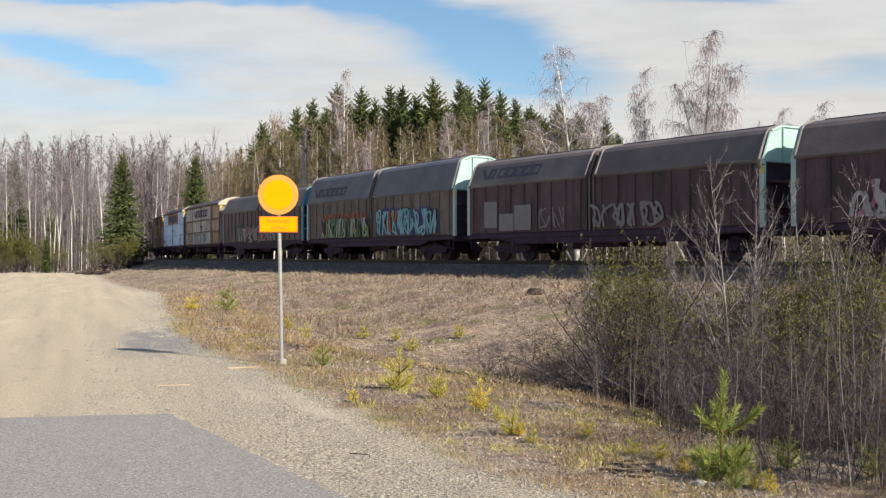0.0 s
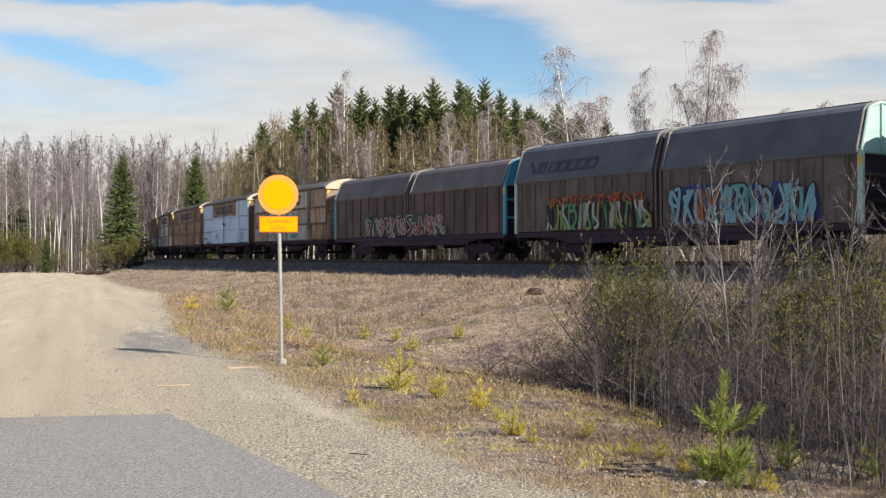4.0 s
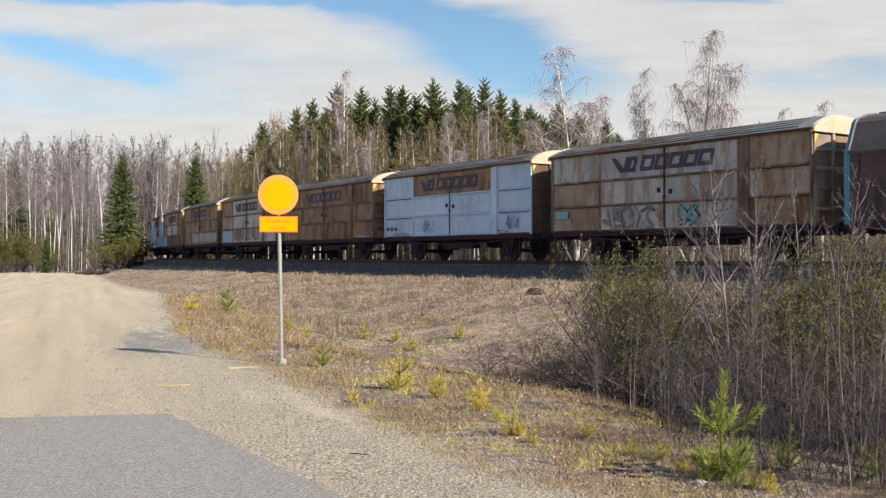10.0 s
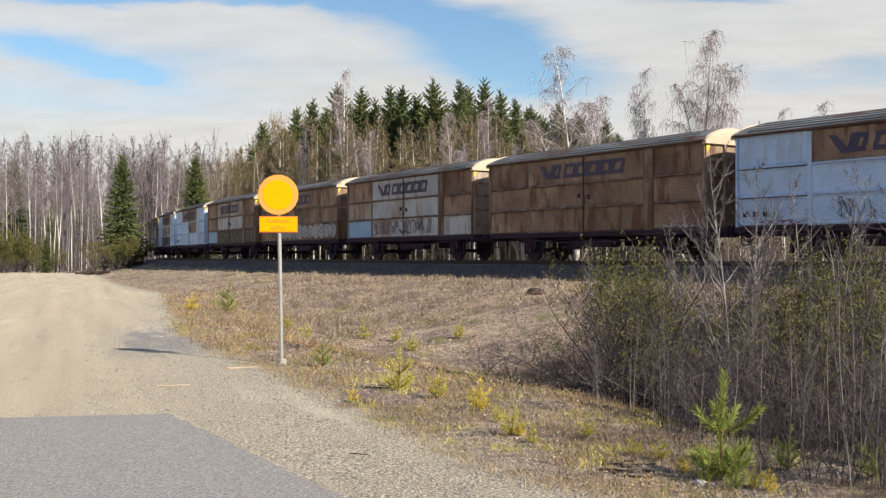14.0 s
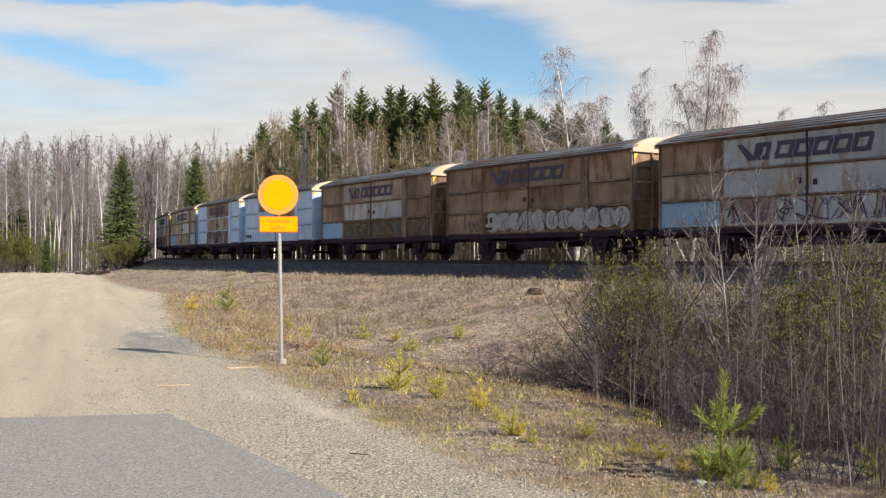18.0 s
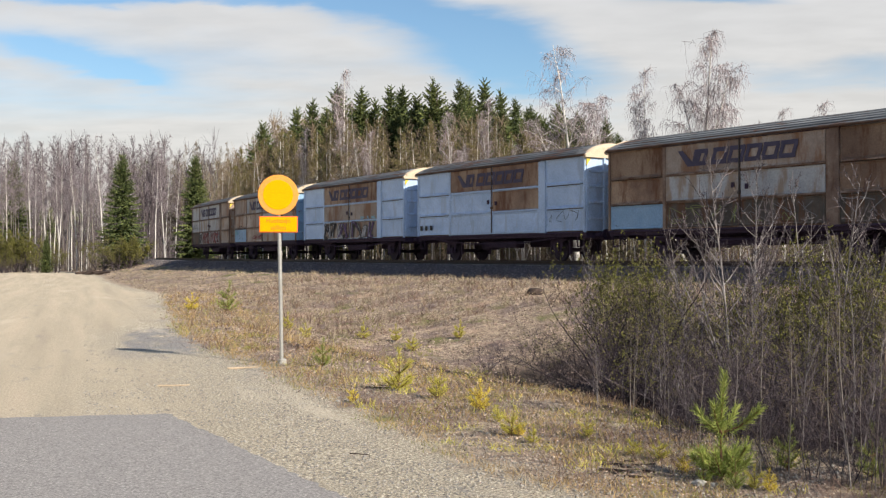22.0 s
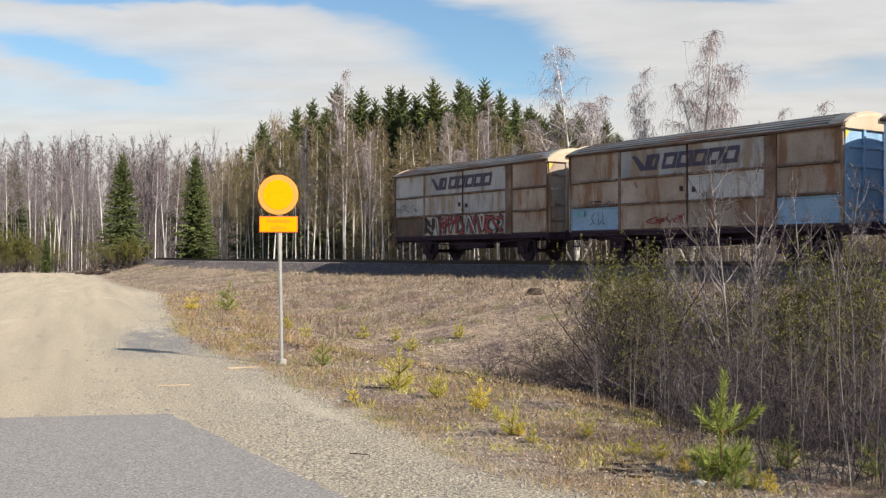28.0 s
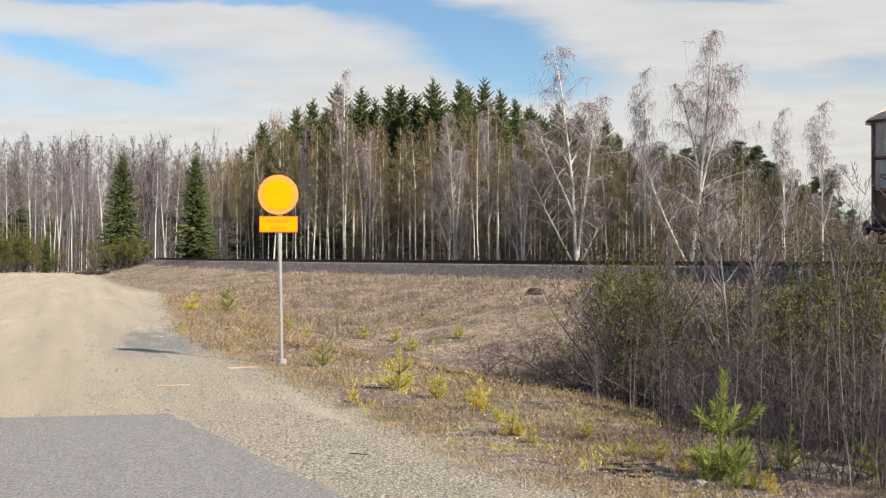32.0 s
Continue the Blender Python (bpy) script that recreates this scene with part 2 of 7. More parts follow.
M_BALLAST = material("ballast", [(0.045, 0.037, 0.042), (0.115, 0.098, 0.106), (0.23, 0.205, 0.21)], 9, 26, 0.95, 0.9, bump_dist=0.06)
M_RAIL = material("rail_steel", [(0.035, 0.025, 0.022), (0.07, 0.05, 0.04)], 5, 30, 0.6, 0.2, 0.5)
M_SLEEPER = material("sleeper_concrete", [(0.16, 0.15, 0.14), (0.28, 0.27, 0.25)], 3, 40, 0.9, 0.3, obj_random=0.2)
M_ASPHALT = material("asphalt", [(0.13, 0.122, 0.123), (0.255, 0.243, 0.24), (0.355, 0.338, 0.327), (0.60, 0.575, 0.545)], 48, 110, 0.92, 0.7, bump_dist=0.01)
M_GALV = material("galvanised_steel", [(0.42, 0.42, 0.41), (0.56, 0.56, 0.54)], 6, 60, 0.5, 0.08, 0.6)
M_CONCRETE = material("foot_concrete", [(0.3, 0.29, 0.27), (0.45, 0.44, 0.41)], 8, 60, 0.9, 0.4)


def ground_material():
    """Gravel road, dry grass banks and forest floor in one sheet, told apart by the two paint layers of the mesh."""
    m = bpy.data.materials.new("ground")
    m.use_nodes = True
    t = m.node_tree
    b = t.nodes["Principled BSDF"]
    b.inputs["Specular IOR Level"].default_value = 0.2
    co = t.nodes.new("ShaderNodeTexCoord")

    def nz(sc, det=5, ro=0.6, stretch=None):
        n = t.nodes.new("ShaderNodeTexNoise")
        n.inputs["Scale"].default_value, n.inputs["Detail"].default_value, n.inputs["Roughness"].default_value = sc, det, ro
        v = co.outputs["Object"]
        if stretch:
            # drawn out along the road
            vr = t.nodes.new("ShaderNodeVectorRotate")
            vr.rotation_type = "Z_AXIS"
            vr.inputs["Angle"].default_value = radians(-19)
            t.links.new(v, vr.inputs["Vector"])
            mp = t.nodes.new("ShaderNodeMapping")
            mp.inputs["Scale"].default_value = stretch
            t.links.new(vr.outputs[0], mp.inputs[0])
            v = mp.outputs[0]
        t.links.new(v, n.inputs["Vector"])
        return n.outputs[0]

    def ramp_of(v, stops):
        r = t.nodes.new("ShaderNodeValToRGB")
        e = r.color_ramp.elements
        while len(e) < len(stops):
            e.new(0.5)
        for i, (p, c) in enumerate(stops):
            e[i].position, e[i].color = p, (*c, 1)
        t.links.new(v, r.inputs[0])
        return r.outputs[0]

    def mx(f, a, c, kind="MIX"):
        x = t.nodes.new("ShaderNodeMix")
        x.data_type, x.blend_type = "RGBA", kind
        for s, v in ((x.inputs[0], f), (x.inputs[6], a), (x.inputs[7], c)):
            if isinstance(v, (float, int)):
                s.default_value = v
            elif isinstance(v, tuple):
                s.default_value = (*v, 1)
            else:
                t.links.new(v, s)
        return x.outputs[2]

    def rng(v, lo, hi):
        x = t.nodes.new("ShaderNodeMapRange")
        x.interpolation_type = "SMOOTHSTEP"
        x.inputs[1].default_value, x.inputs[2].default_value = lo, hi
        t.links.new(v, x.inputs[0])
        return x.outputs[0]

    vo = t.nodes.new("ShaderNodeTexVoronoi")
    vo.inputs["Scale"].default_value = 38
    t.links.new(co.outputs["Object"], vo.inputs["Vector"])
    pebble = ramp_of(nz(34, 4, 0.8), [(0.36, (0.11, 0.102, 0.096)), (0.46, (0.35, 0.322, 0.275)), (0.54, (0.46, 0.424, 0.358)), (0.64, (0.74, 0.695, 0.60))])
    sand = ramp_of(nz(1.0, 6, 0.6, (1.6, 0.06, 1)), [(0.32, (0.42, 0.378, 0.315)), (0.5, (0.50, 0.452, 0.372)), (0.7, (0.565, 0.51, 0.42))])
    lay = t.nodes.new("ShaderNodeAttribute")
    lay.attribute_name = "lay"
    sp = t.nodes.new("ShaderNodeSeparateXYZ")
    t.links.new(lay.outputs["Vector"], sp.inputs[0])
    loose = t.nodes.new("ShaderNodeMath")
    loose.operation = "MULTIPLY_ADD"
    t.links.new(nz(0.9, 6, 0.65, (1.2, 0.12, 1)), loose.inputs[0])
    loose.inputs[1].default_value = 0.7
    t.links.new(sp.outputs[2], loose.inputs[2])
    road = mx(rng(loose.outputs[0], 0.55, 1.05), sand, pebble)
    road = mx(0.55, road, mx(1.0, road, pebble, "OVERLAY"))
    # damp grey stretches and swept sandy ones
    grit = ramp_of(nz(22, 5, 0.8), [(0.36, (0.055, 0.056, 0.066)), (0.5, (0.19, 0.188, 0.20)), (0.62, (0.46, 0.45, 0.45))])
    damp = t.nodes.new("ShaderNodeMath")
    damp.operation = "MULTIPLY"
    t.links.new(rng(nz(0.42, 6, 0.7, (1.0, 0.35, 1)), 0.50, 0.64), damp.inputs[0])
    t.links.new(rng(sp.outputs[2], 0.2, 0.7), damp.inputs[1])
    road = mx(damp.outputs[0], road, mx(0.5, road, grit))
    bare = t.nodes.new("ShaderNodeMath")
    bare.operation = "MULTIPLY"
    t.links.new(rng(nz(0.9, 6, 0.7, (1.4, 0.6, 1)), 0.36, 0.54), bare.inputs[0])
    t.links.new(rng(sp.outputs[2], 0.72, 0.86), bare.inputs[1])
    road = mx(bare.outputs[0], road, mx(0.85, road, grit))
    swept = t.nodes.new("ShaderNodeMath")
    swept.operation = "MULTIPLY"
    t.links.new(rng(nz(0.6, 5, 0.6, (1.5, 0.2, 1)), 0.55, 0.68), swept.inputs[0])
    swept.inputs[1].default_value = 0.45
    road = mx(swept.outputs[0], road, (0.60, 0.535, 0.43))
    # thin patches of washed-out pebbles and of dark grit on the hard surface
    road = mx(rng(nz(1.7, 7, 0.75, (1.0, 0.45, 1)), 0.585, 0.66), road, mx(0.55, road, grit))
    road = mx(rng(nz(5.0, 6, 0.75), 0.60, 0.70), road, mx(0.35, road, (0.72, 0.66, 0.56)))
    grass = ramp_of(nz(6.5, 8, 0.8), [(0.34, (0.085, 0.066, 0.062)), (0.45, (0.205, 0.165, 0.14)), (0.56, (0.375, 0.315, 0.255)), (0.68, (0.58, 0.51, 0.41))])
    grass = mx(0.7, grass, mx(1.0, grass, ramp_of(nz(26, 5, 0.8), [(0.36, (0.12, 0.105, 0.09)), (0.64, (0.86, 0.8, 0.7))]), "OVERLAY"))
    grass = mx(rng(nz(0.55, 5, 0.65), 0.46, 0.60), grass, mx(0.66, grass, (0.135, 0.098, 0.10)))
    grass = mx(rng(nz(0.38, 5, 0.65, (1.0, 1.4, 1)), 0.53, 0.64), grass, mx(0.5, grass, (0.50, 0.36, 0.26)))
    grass = mx(rng(nz(1.3, 6, 0.7), 0.57, 0.68), grass, mx(0.55, grass, (0.60, 0.53, 0.43)))
    green = ramp_of(nz(9, 5, 0.7), [(0.35, (0.08, 0.09, 0.03)), (0.7, (0.2, 0.2, 0.07))])
    grass = mx(rng(nz(0.6, 5, 0.6), 0.55, 0.70), grass, green)
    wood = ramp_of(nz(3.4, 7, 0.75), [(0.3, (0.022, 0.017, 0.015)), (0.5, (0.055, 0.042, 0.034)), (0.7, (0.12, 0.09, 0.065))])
    ragged = t.nodes.new("ShaderNodeMath")
    ragged.operation = "MULTIPLY_ADD"
    t.links.new(nz(2.0, 6, 0.7), ragged.inputs[0])
    ragged.inputs[1].default_value = 0.9
    t.links.new(sp.outputs[0], ragged.inputs[2])
    col = mx(rng(ragged.outputs[0], 0.80, 1.12), road, grass)
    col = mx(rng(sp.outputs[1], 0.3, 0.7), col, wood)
    t.links.new(col, b.inputs["Base Color"])
    b.inputs["Roughness"].default_value = 0.95
    bp = t.nodes.new("ShaderNodeBump")
    bp.inputs["Strength"].default_value, bp.inputs["Distance"].default_value = 0.9, 0.03
    t.links.new(nz(34, 5, 0.75), bp.inputs["Height"])
    t.links.new(bp.outputs[0], b.inputs["Normal"])
    return m


# ---- ground ----
def spaced(stops):
    out = []
    for a, b, step in stops:
        out.append(np.arange(a, b, step))
    return np.concatenate(out + [[stops[-1][1]]])


gx_ = spaced([(-1500, -300, 150), (-300, -80, 20), (-80, -30, 2.0), (-30, -12, 0.7), (-12, 12, 0.22), (12, 30, 0.7), (30, 80, 2.0), (80, 300, 20), (300, 1500, 150)])
gy_ = spaced([(-1500, -300, 150), (-300, -40, 20), (-40, 4, 2.0), (4, 30, 0.25), (30, 70, 0.7), (70, 140, 2.0), (140, 300, 20), (300, 3000, 200)])
GXX, GYY = (a.ravel() for a in np.meshgrid(gx_, gy_))
gzz = ground_z(GXX, GYY)
gs, gu = rail_uv(GXX, GYY)
ge = np.interp(gs, EDGE_S, EDGE_U)
gv = np.interp(gs, EDGE_S, VERGE_U)
# first layer: grass against gravel; second: forest floor and the shade-darkened ditch floor
lay_grass = np.where(gu > 0, np.clip(0.5 + (gv + 0.1 - gu) / 2.2, 0, 1), 1.0)
road_far = (gu > 0) & (gs < -78)
lay_grass = np.where(road_far, np.clip((-78 - gs) / 6 + lay_grass, 0, 1), lay_grass)
lay_grass = np.where((GXX < -0.62 * GYY - 9), 1.0, lay_grass)
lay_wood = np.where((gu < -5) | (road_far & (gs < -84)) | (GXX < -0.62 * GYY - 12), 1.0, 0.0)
# third layer: loose gravel along the edge, wheel-swept sand on the road
lay_loose = np.clip(1.0 - (gu - gv) / np.interp(gs, (-50, 0, 20, 28, 34), (1.2, 2.0, 3.0, 5.5, 7.0)), 0, 1) * np.where(gu > 0, 0.75, 0)
lay_loose = np.maximum(lay_loose, 1.25 * np.exp(-((GXX + 5.2 + 0.30 * (GYY - 20.5)) / 1.5) ** 2 - ((GYY - 22) / 5.0) ** 2))
# leaf litter on the overgrown ditch's floor, darkened to carry the thicket's shade
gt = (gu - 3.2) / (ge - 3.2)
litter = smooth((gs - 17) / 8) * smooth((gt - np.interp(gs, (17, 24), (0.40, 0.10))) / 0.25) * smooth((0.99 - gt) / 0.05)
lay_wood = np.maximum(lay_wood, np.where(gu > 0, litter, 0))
nx_, ny_ = len(gx_), len(gy_)
ii = np.arange(nx_ * ny_).reshape(ny_, nx_)
quads = np.stack([ii[:-1, :-1], ii[:-1, 1:], ii[1:, 1:], ii[1:, :-1]], -1).reshape(-1, 4)
gme = bpy.data.meshes.new("ground")
gme.from_pydata(np.stack([GXX, GYY, gzz], 1).tolist(), [], quads.tolist())
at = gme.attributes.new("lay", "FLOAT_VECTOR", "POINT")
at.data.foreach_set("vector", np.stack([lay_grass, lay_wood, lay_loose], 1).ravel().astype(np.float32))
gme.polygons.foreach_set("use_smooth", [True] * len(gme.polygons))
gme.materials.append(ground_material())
ground = tagged(new("ground", gme), "gravel road verge, dry grass bank and forest floor", "ground", kind="structure")

# asphalt apron on which the camera stands, with a crumbled edge
rs = np.random.RandomState(11)
line = [(-30, 9.6), (-4.62, 11.09), (-2.93, 11.37), (-0.74, 7.54), (3.0, 1.2), (6, -30), (-30, -30)]
rim = []
for (ax, ay), (bx, by) in zip(line, line[1:] + line[:1]):
    n = max(1, int(math.hypot(bx - ax, by - ay) / (0.07 if by > 0 and ay > 0 else 5)))
    for i in range(n):
        w = 0.014 if by > 0 and ay > 0 and i else 0
        rim.append((ax + (bx - ax) * i / n + rs.normal() * w, ay + (by - ay) * i / n + rs.normal() * w))
bm = bmesh.new()
top = [bm.verts.new((x, y, 0.035)) for x, y in rim]
bm.faces.new(top)
for (x, y), (x2, y2), a, b in zip(rim, rim[1:] + rim[:1], top, top[1:] + top[:1]):
    bm.faces.new((b, a, bm.verts.new((x * 1.0, y + 0.03, -0.08)), bm.verts.new((x2, y2 + 0.03, -0.08))))
bmesh.ops.recalc_face_normals(bm, faces=bm.faces[:])
ame = bpy.data.meshes.new("pavement")
bm.to_mesh(ame)
bm.free()
ame.materials.append(M_ASPHALT)
tagged(new("pavement", ame), "worn grey asphalt apron with a crumbled edge", "pavement", kind="structure")


# ---- track ----
def sweep(profile, s0, s1, step, mat, name, closed=False):
    """A profile of (off, z) carried along the line."""
    ss = np.arange(s0, s1 + 0.01, step)
    v, f, n = [], [], len(profile)
    for s in ss:
        c, a = on_track(s)
        for off, z in profile:
            v.append((c.x - off * math.sin(a), c.y - off * math.cos(a), z))
    for i in range(len(ss) - 1):
        for j in range(n if closed else n - 1):
            k = (j + 1) % n
            f.append((i * n + j, (i + 1) * n + j, (i + 1) * n + k, i * n + k))
    me = bpy.data.meshes.new(name)
    me.from_pydata(v, [], f)
    mended(me)
    me.materials.append(mat)
    return me


BED = RAIL_Z - 0.22
bed = sweep([(-3.9, 0.55), (-3.3, 0.72), (-2.1, BED), (-0.9, BED + 0.02), (0, BED), (0.9, BED + 0.02), (1.95, BED), (2.5, BED - 0.24), (3.5, 0.62)], -200, 120, 1.0, M_BALLAST, "ballast_bed")
tagged(new("ballast_bed", bed), "grey crushed-stone ballast bed of the railway", "ballast", kind="structure")
for side in (-0.785, 0.785):
    z = RAIL_Z
    prof = [(side - 0.075, z - 0.172), (side + 0.075, z - 0.172), (side + 0.07, z - 0.155), (side + 0.012, z - 0.13), (side + 0.012, z - 0.045), (side + 0.036, z - 0.035), (side + 0.036, z), (side - 0.036, z), (side - 0.036, z - 0.035), (side - 0.012, z - 0.045), (side - 0.012, z - 0.13), (side - 0.07, z - 0.155)]
    tagged(new("rail", sweep(prof, -200, 120, 2.0, M_RAIL, "rail", True)), "rusty brown steel rail on concrete sleepers", "rail", "rails of the track")

# ---- round sign on a post beside the road ----
M_SIGN_RIM = material("sign_orange", [(0.82, 0.34, 0.075), (0.86, 0.38, 0.09)], 4, 60, 0.8, 0.02, spec=0.1)
M_SIGN_FACE = material("sign_yellow", [(0.84, 0.40, 0.0), (0.88, 0.43, 0.0)], 5, 60, 0.8, 0.02, spec=0.08)
M_SIGN_EDGE = material("sign_red_edge", [(0.75, 0.14, 0.03), (0.85, 0.2, 0.04)], 4, 60, 0.5, 0.02)
M_SIGN_INK = material("sign_ink", [(0.50, 0.22, 0.01), (0.56, 0.26, 0.015)], 4, 60, 0.6, 0.0)


def disc(r, y0, y1, n=56, rim_=0.006):
    b = Build()
    v, f = [], []
    for rr, yy in ((r, y1), (r, y0 + rim_), (r - rim_, y0)):
        v += [(rr * math.cos(i * 6.28318 / n), yy, rr * math.sin(i * 6.28318 / n)) for i in range(n)]
    for k in range(2):
        f += [(k * n + i, k * n + (i + 1) % n, (k + 1) * n + (i + 1) % n, (k + 1) * n + i) for i in range(n)]
    f += [tuple(range(n))[::-1], tuple(range(2 * n, 3 * n))]
    return b.add(v, f)


def road_sign():
    x, y = -2.60, 16.9
    root = thing("road_sign", pose(x, y, gz(x, y), 0, 0.0, 4), "faded orange and yellow round road sign on a grey steel post", "road sign")
    lean = 0.022
    part("post", Build().tube([(0.035, 0.03, -0.1), (0.035 - lean, 0.03, 1.2), (-0.012, 0.03, 2.36), (-0.03, 0.03, 2.98)], 0.031, 14), M_GALV, root, "grey galvanised steel post")
    part("foot", Build().tube([(0.04, 0.03, -0.08), (0.04, 0.03, 0.07), (0.037, 0.03, 0.085)], [0.075, 0.072, 0.04], 14), M_CONCRETE, root, "concrete foot")
    plate = part("disc", disc(0.32, -0.012, 0.0), M_SIGN_RIM, root, "faded orange rim plate", pose(-0.025, 0, 2.695))
    part("disc_face", disc(0.238, -0.016, -0.009, rim_=0.002), M_SIGN_FACE, plate, "bright yellow middle")
    sub = Build().box(-0.305, 0.305, -0.014, -0.002, -0.13, 0.13, 0.005)
    lower = part("lower_plate", sub, M_SIGN_EDGE, root, "orange-red edge of the plate", pose(-0.018, 0, 2.225))
    part("plate_face", Build().box(-0.288, 0.288, -0.018, -0.012, -0.114, 0.114, 0.002), M_SIGN_FACE, lower, "yellow plate face")
    for text, z in (("Huoltoajo", 0.028), ("sallittu", -0.082)):
        cu = bpy.data.curves.new("lettering", "FONT")
        cu.body, cu.size, cu.extrude, cu.align_x = text, 0.095, 0.001, "CENTER"
        lo = new("lettering", cu)
        dg = bpy.context.evaluated_depsgraph_get()
        me = bpy.data.meshes.new_from_object(lo.evaluated_get(dg))
        bpy.data.objects.remove(lo)
        me.materials.clear()
        part("lettering", me, M_SIGN_INK, lower, "faded brown lettering", pose(0, -0.0195, z, 90, 0, 0))
    for z in (2.6, 2.82, 2.225):
        part("clamp", Build().box(-0.06, 0.035, -0.004, 0.07, z - 0.018, z + 0.018, 0.004), M_GALV, root)
    return root


road_sign()

# ---- wagons ----
# a wagon's own space: x the way it runs, y away from the road, z up from the rail
# purple lens flare mixed into the black of underframe and wheels
M_UNDER = material("underframe_violet_black", [(0.026, 0.014, 0.034), (0.056, 0.034, 0.068)], 3, 30, 0.85, 0.3)
M_WHEEL = material("wheel_steel", [(0.020, 0.012, 0.023), (0.045, 0.031, 0.05)], 4, 30, 0.85, 0.2)
RUST = (0.16, 0.062, 0.025)
M_WHITE = material("white_paint", [(0.37, 0.52, 0.75), (0.47, 0.63, 0.87), (0.54, 0.70, 0.92)], 0.9, 18, 0.6, 0.06, obj_random=0.06, streak=((0.34, 0.43, 0.57), -0.25, 0.4, 2.2), wear=((0.16, 0.09, 0.06), 0.725, 0.04, 2.6))
M_PALE = material("grey_paint", [(0.28, 0.305, 0.335), (0.43, 0.455, 0.48), (0.54, 0.56, 0.58)], 0.6, 18, 0.65, 0.08, obj_random=0.08, streak=((0.25, 0.18, 0.12), 0.1, 0.35, 1.6), wear=((0.16, 0.08, 0.045), 0.66, 0.08, 1.6))
M_BEIGE = material("stained_beige_paint", [(0.23, 0.165, 0.13), (0.36, 0.30, 0.25), (0.49, 0.45, 0.405)], 0.45, 16, 0.7, 0.1, obj_random=0.1, streak=((0.19, 0.09, 0.04), 0.15, 0.35, 1.5), wear=((0.12, 0.05, 0.025), 0.64, 0.1, 1.4))
M_BROWN = material("rust_brown", [(0.14, 0.084, 0.06), (0.285, 0.195, 0.135), (0.43, 0.335, 0.24)], 0.5, 16, 0.8, 0.12, obj_random=0.12, streak=((0.11, 0.045, 0.02), 0.1, 0.4, 1.6), wear=((0.30, 0.21, 0.13), 0.66, 0.12, 1.1))
M_POST = material("rusted_posts", [(0.13, 0.082, 0.064), (0.235, 0.165, 0.125), (0.37, 0.30, 0.24)], 1.2, 16, 0.8, 0.12, obj_random=0.15, streak=((0.10, 0.045, 0.022), 0.2, 0.4, 2.0))
M_BLUE = material("light_blue_paint", [(0.21, 0.37, 0.57), (0.30, 0.48, 0.68)], 1.2, 20, 0.6, 0.06, obj_random=0.05, wear=((0.16, 0.10, 0.07), 0.64, 0.06, 3.0))
M_OLD = material("dark_grime", [(0.055, 0.05, 0.045), (0.10, 0.088, 0.075), (0.15, 0.13, 0.11)], 1.4, 18, 0.85, 0.1, obj_random=0.1, streak=((0.12, 0.055, 0.028), 0.3, 0.5, 3.0))
M_ROOF = material("weathered_roof", [(0.075, 0.082, 0.088), (0.145, 0.158, 0.17), (0.235, 0.25, 0.262)], 1.1, 14, 0.75, 0.1, obj_random=0.1, wear=((0.10, 0.045, 0.025), 0.52, 0.1, 1.3), stretch=(0.35, 1.5, 1))
M_CREAM = material("cream_roof_end", [(0.52, 0.42, 0.30), (0.62, 0.52, 0.40)], 1.5, 20, 0.6, 0.05, obj_random=0.06, wear=((0.25, 0.13, 0.07), 0.62, 0.1, 2.0))
M_EAVE = material("rusty_eave", [(0.05, 0.026, 0.018), (0.10, 0.055, 0.035), (0.17, 0.11, 0.08)], 1.5, 20, 0.8, 0.1, obj_random=0.1)
M_MARK = material("faded_blue_marking", [(0.05, 0.045, 0.085), (0.085, 0.075, 0.13)], 3, 30, 0.7, 0.03)
M_TALL = material("dark_wagon_plum", [(0.060, 0.030, 0.042), (0.086, 0.046, 0.061), (0.115, 0.068, 0.083)], 0.7, 14, 0.6, 0.06, obj_random=0.12, streak=((0.022, 0.017, 0.017), 0.4, 0.4, 2.0))
M_TALLGREY = material("dark_wagon_brown", [(0.095, 0.076, 0.074), (0.13, 0.105, 0.10), (0.165, 0.137, 0.129)], 0.7, 14, 0.6, 0.06, obj_random=0.1, streak=((0.045, 0.035, 0.033), 0.3, 0.4, 2.0))
M_ROOFBLUE = material("blue_grey_wagon_roof", [(0.088, 0.095, 0.122), (0.12, 0.128, 0.158), (0.16, 0.166, 0.19)], 0.7, 14, 0.55, 0.05, obj_random=0.08)
M_ARCH = material("worn_steel_edge", [(0.16, 0.155, 0.155), (0.30, 0.295, 0.29)], 3, 20, 0.6, 0.05)
M_TALLRIB = material("dark_wagon_rib", [(0.085, 0.07, 0.068), (0.13, 0.108, 0.102)], 2, 20, 0.6, 0.05)
M_TALLROOF = material("dark_wagon_roof", [(0.092, 0.077, 0.079), (0.13, 0.112, 0.112), (0.18, 0.158, 0.154)], 0.7, 14, 0.55, 0.05, obj_random=0.12)
M_TEAL = material("turquoise_paint", [(0.36, 0.54, 0.51), (0.45, 0.63, 0.59)], 1.2, 20, 0.55, 0.04, obj_random=0.04, wear=((0.12, 0.1, 0.09), 0.66, 0.06, 2.5))
M_CYAN = material("cyan_end_paint", [(0.055, 0.27, 0.43), (0.085, 0.35, 0.53)], 1.2, 20, 0.55, 0.04, wear=((0.06, 0.05, 0.05), 0.62, 0.06, 2.5))
M_YELLOW = material("yellow_mark", [(0.65, 0.48, 0.05), (0.75, 0.56, 0.08)], 3, 30, 0.6, 0.02)
MESHES = {}


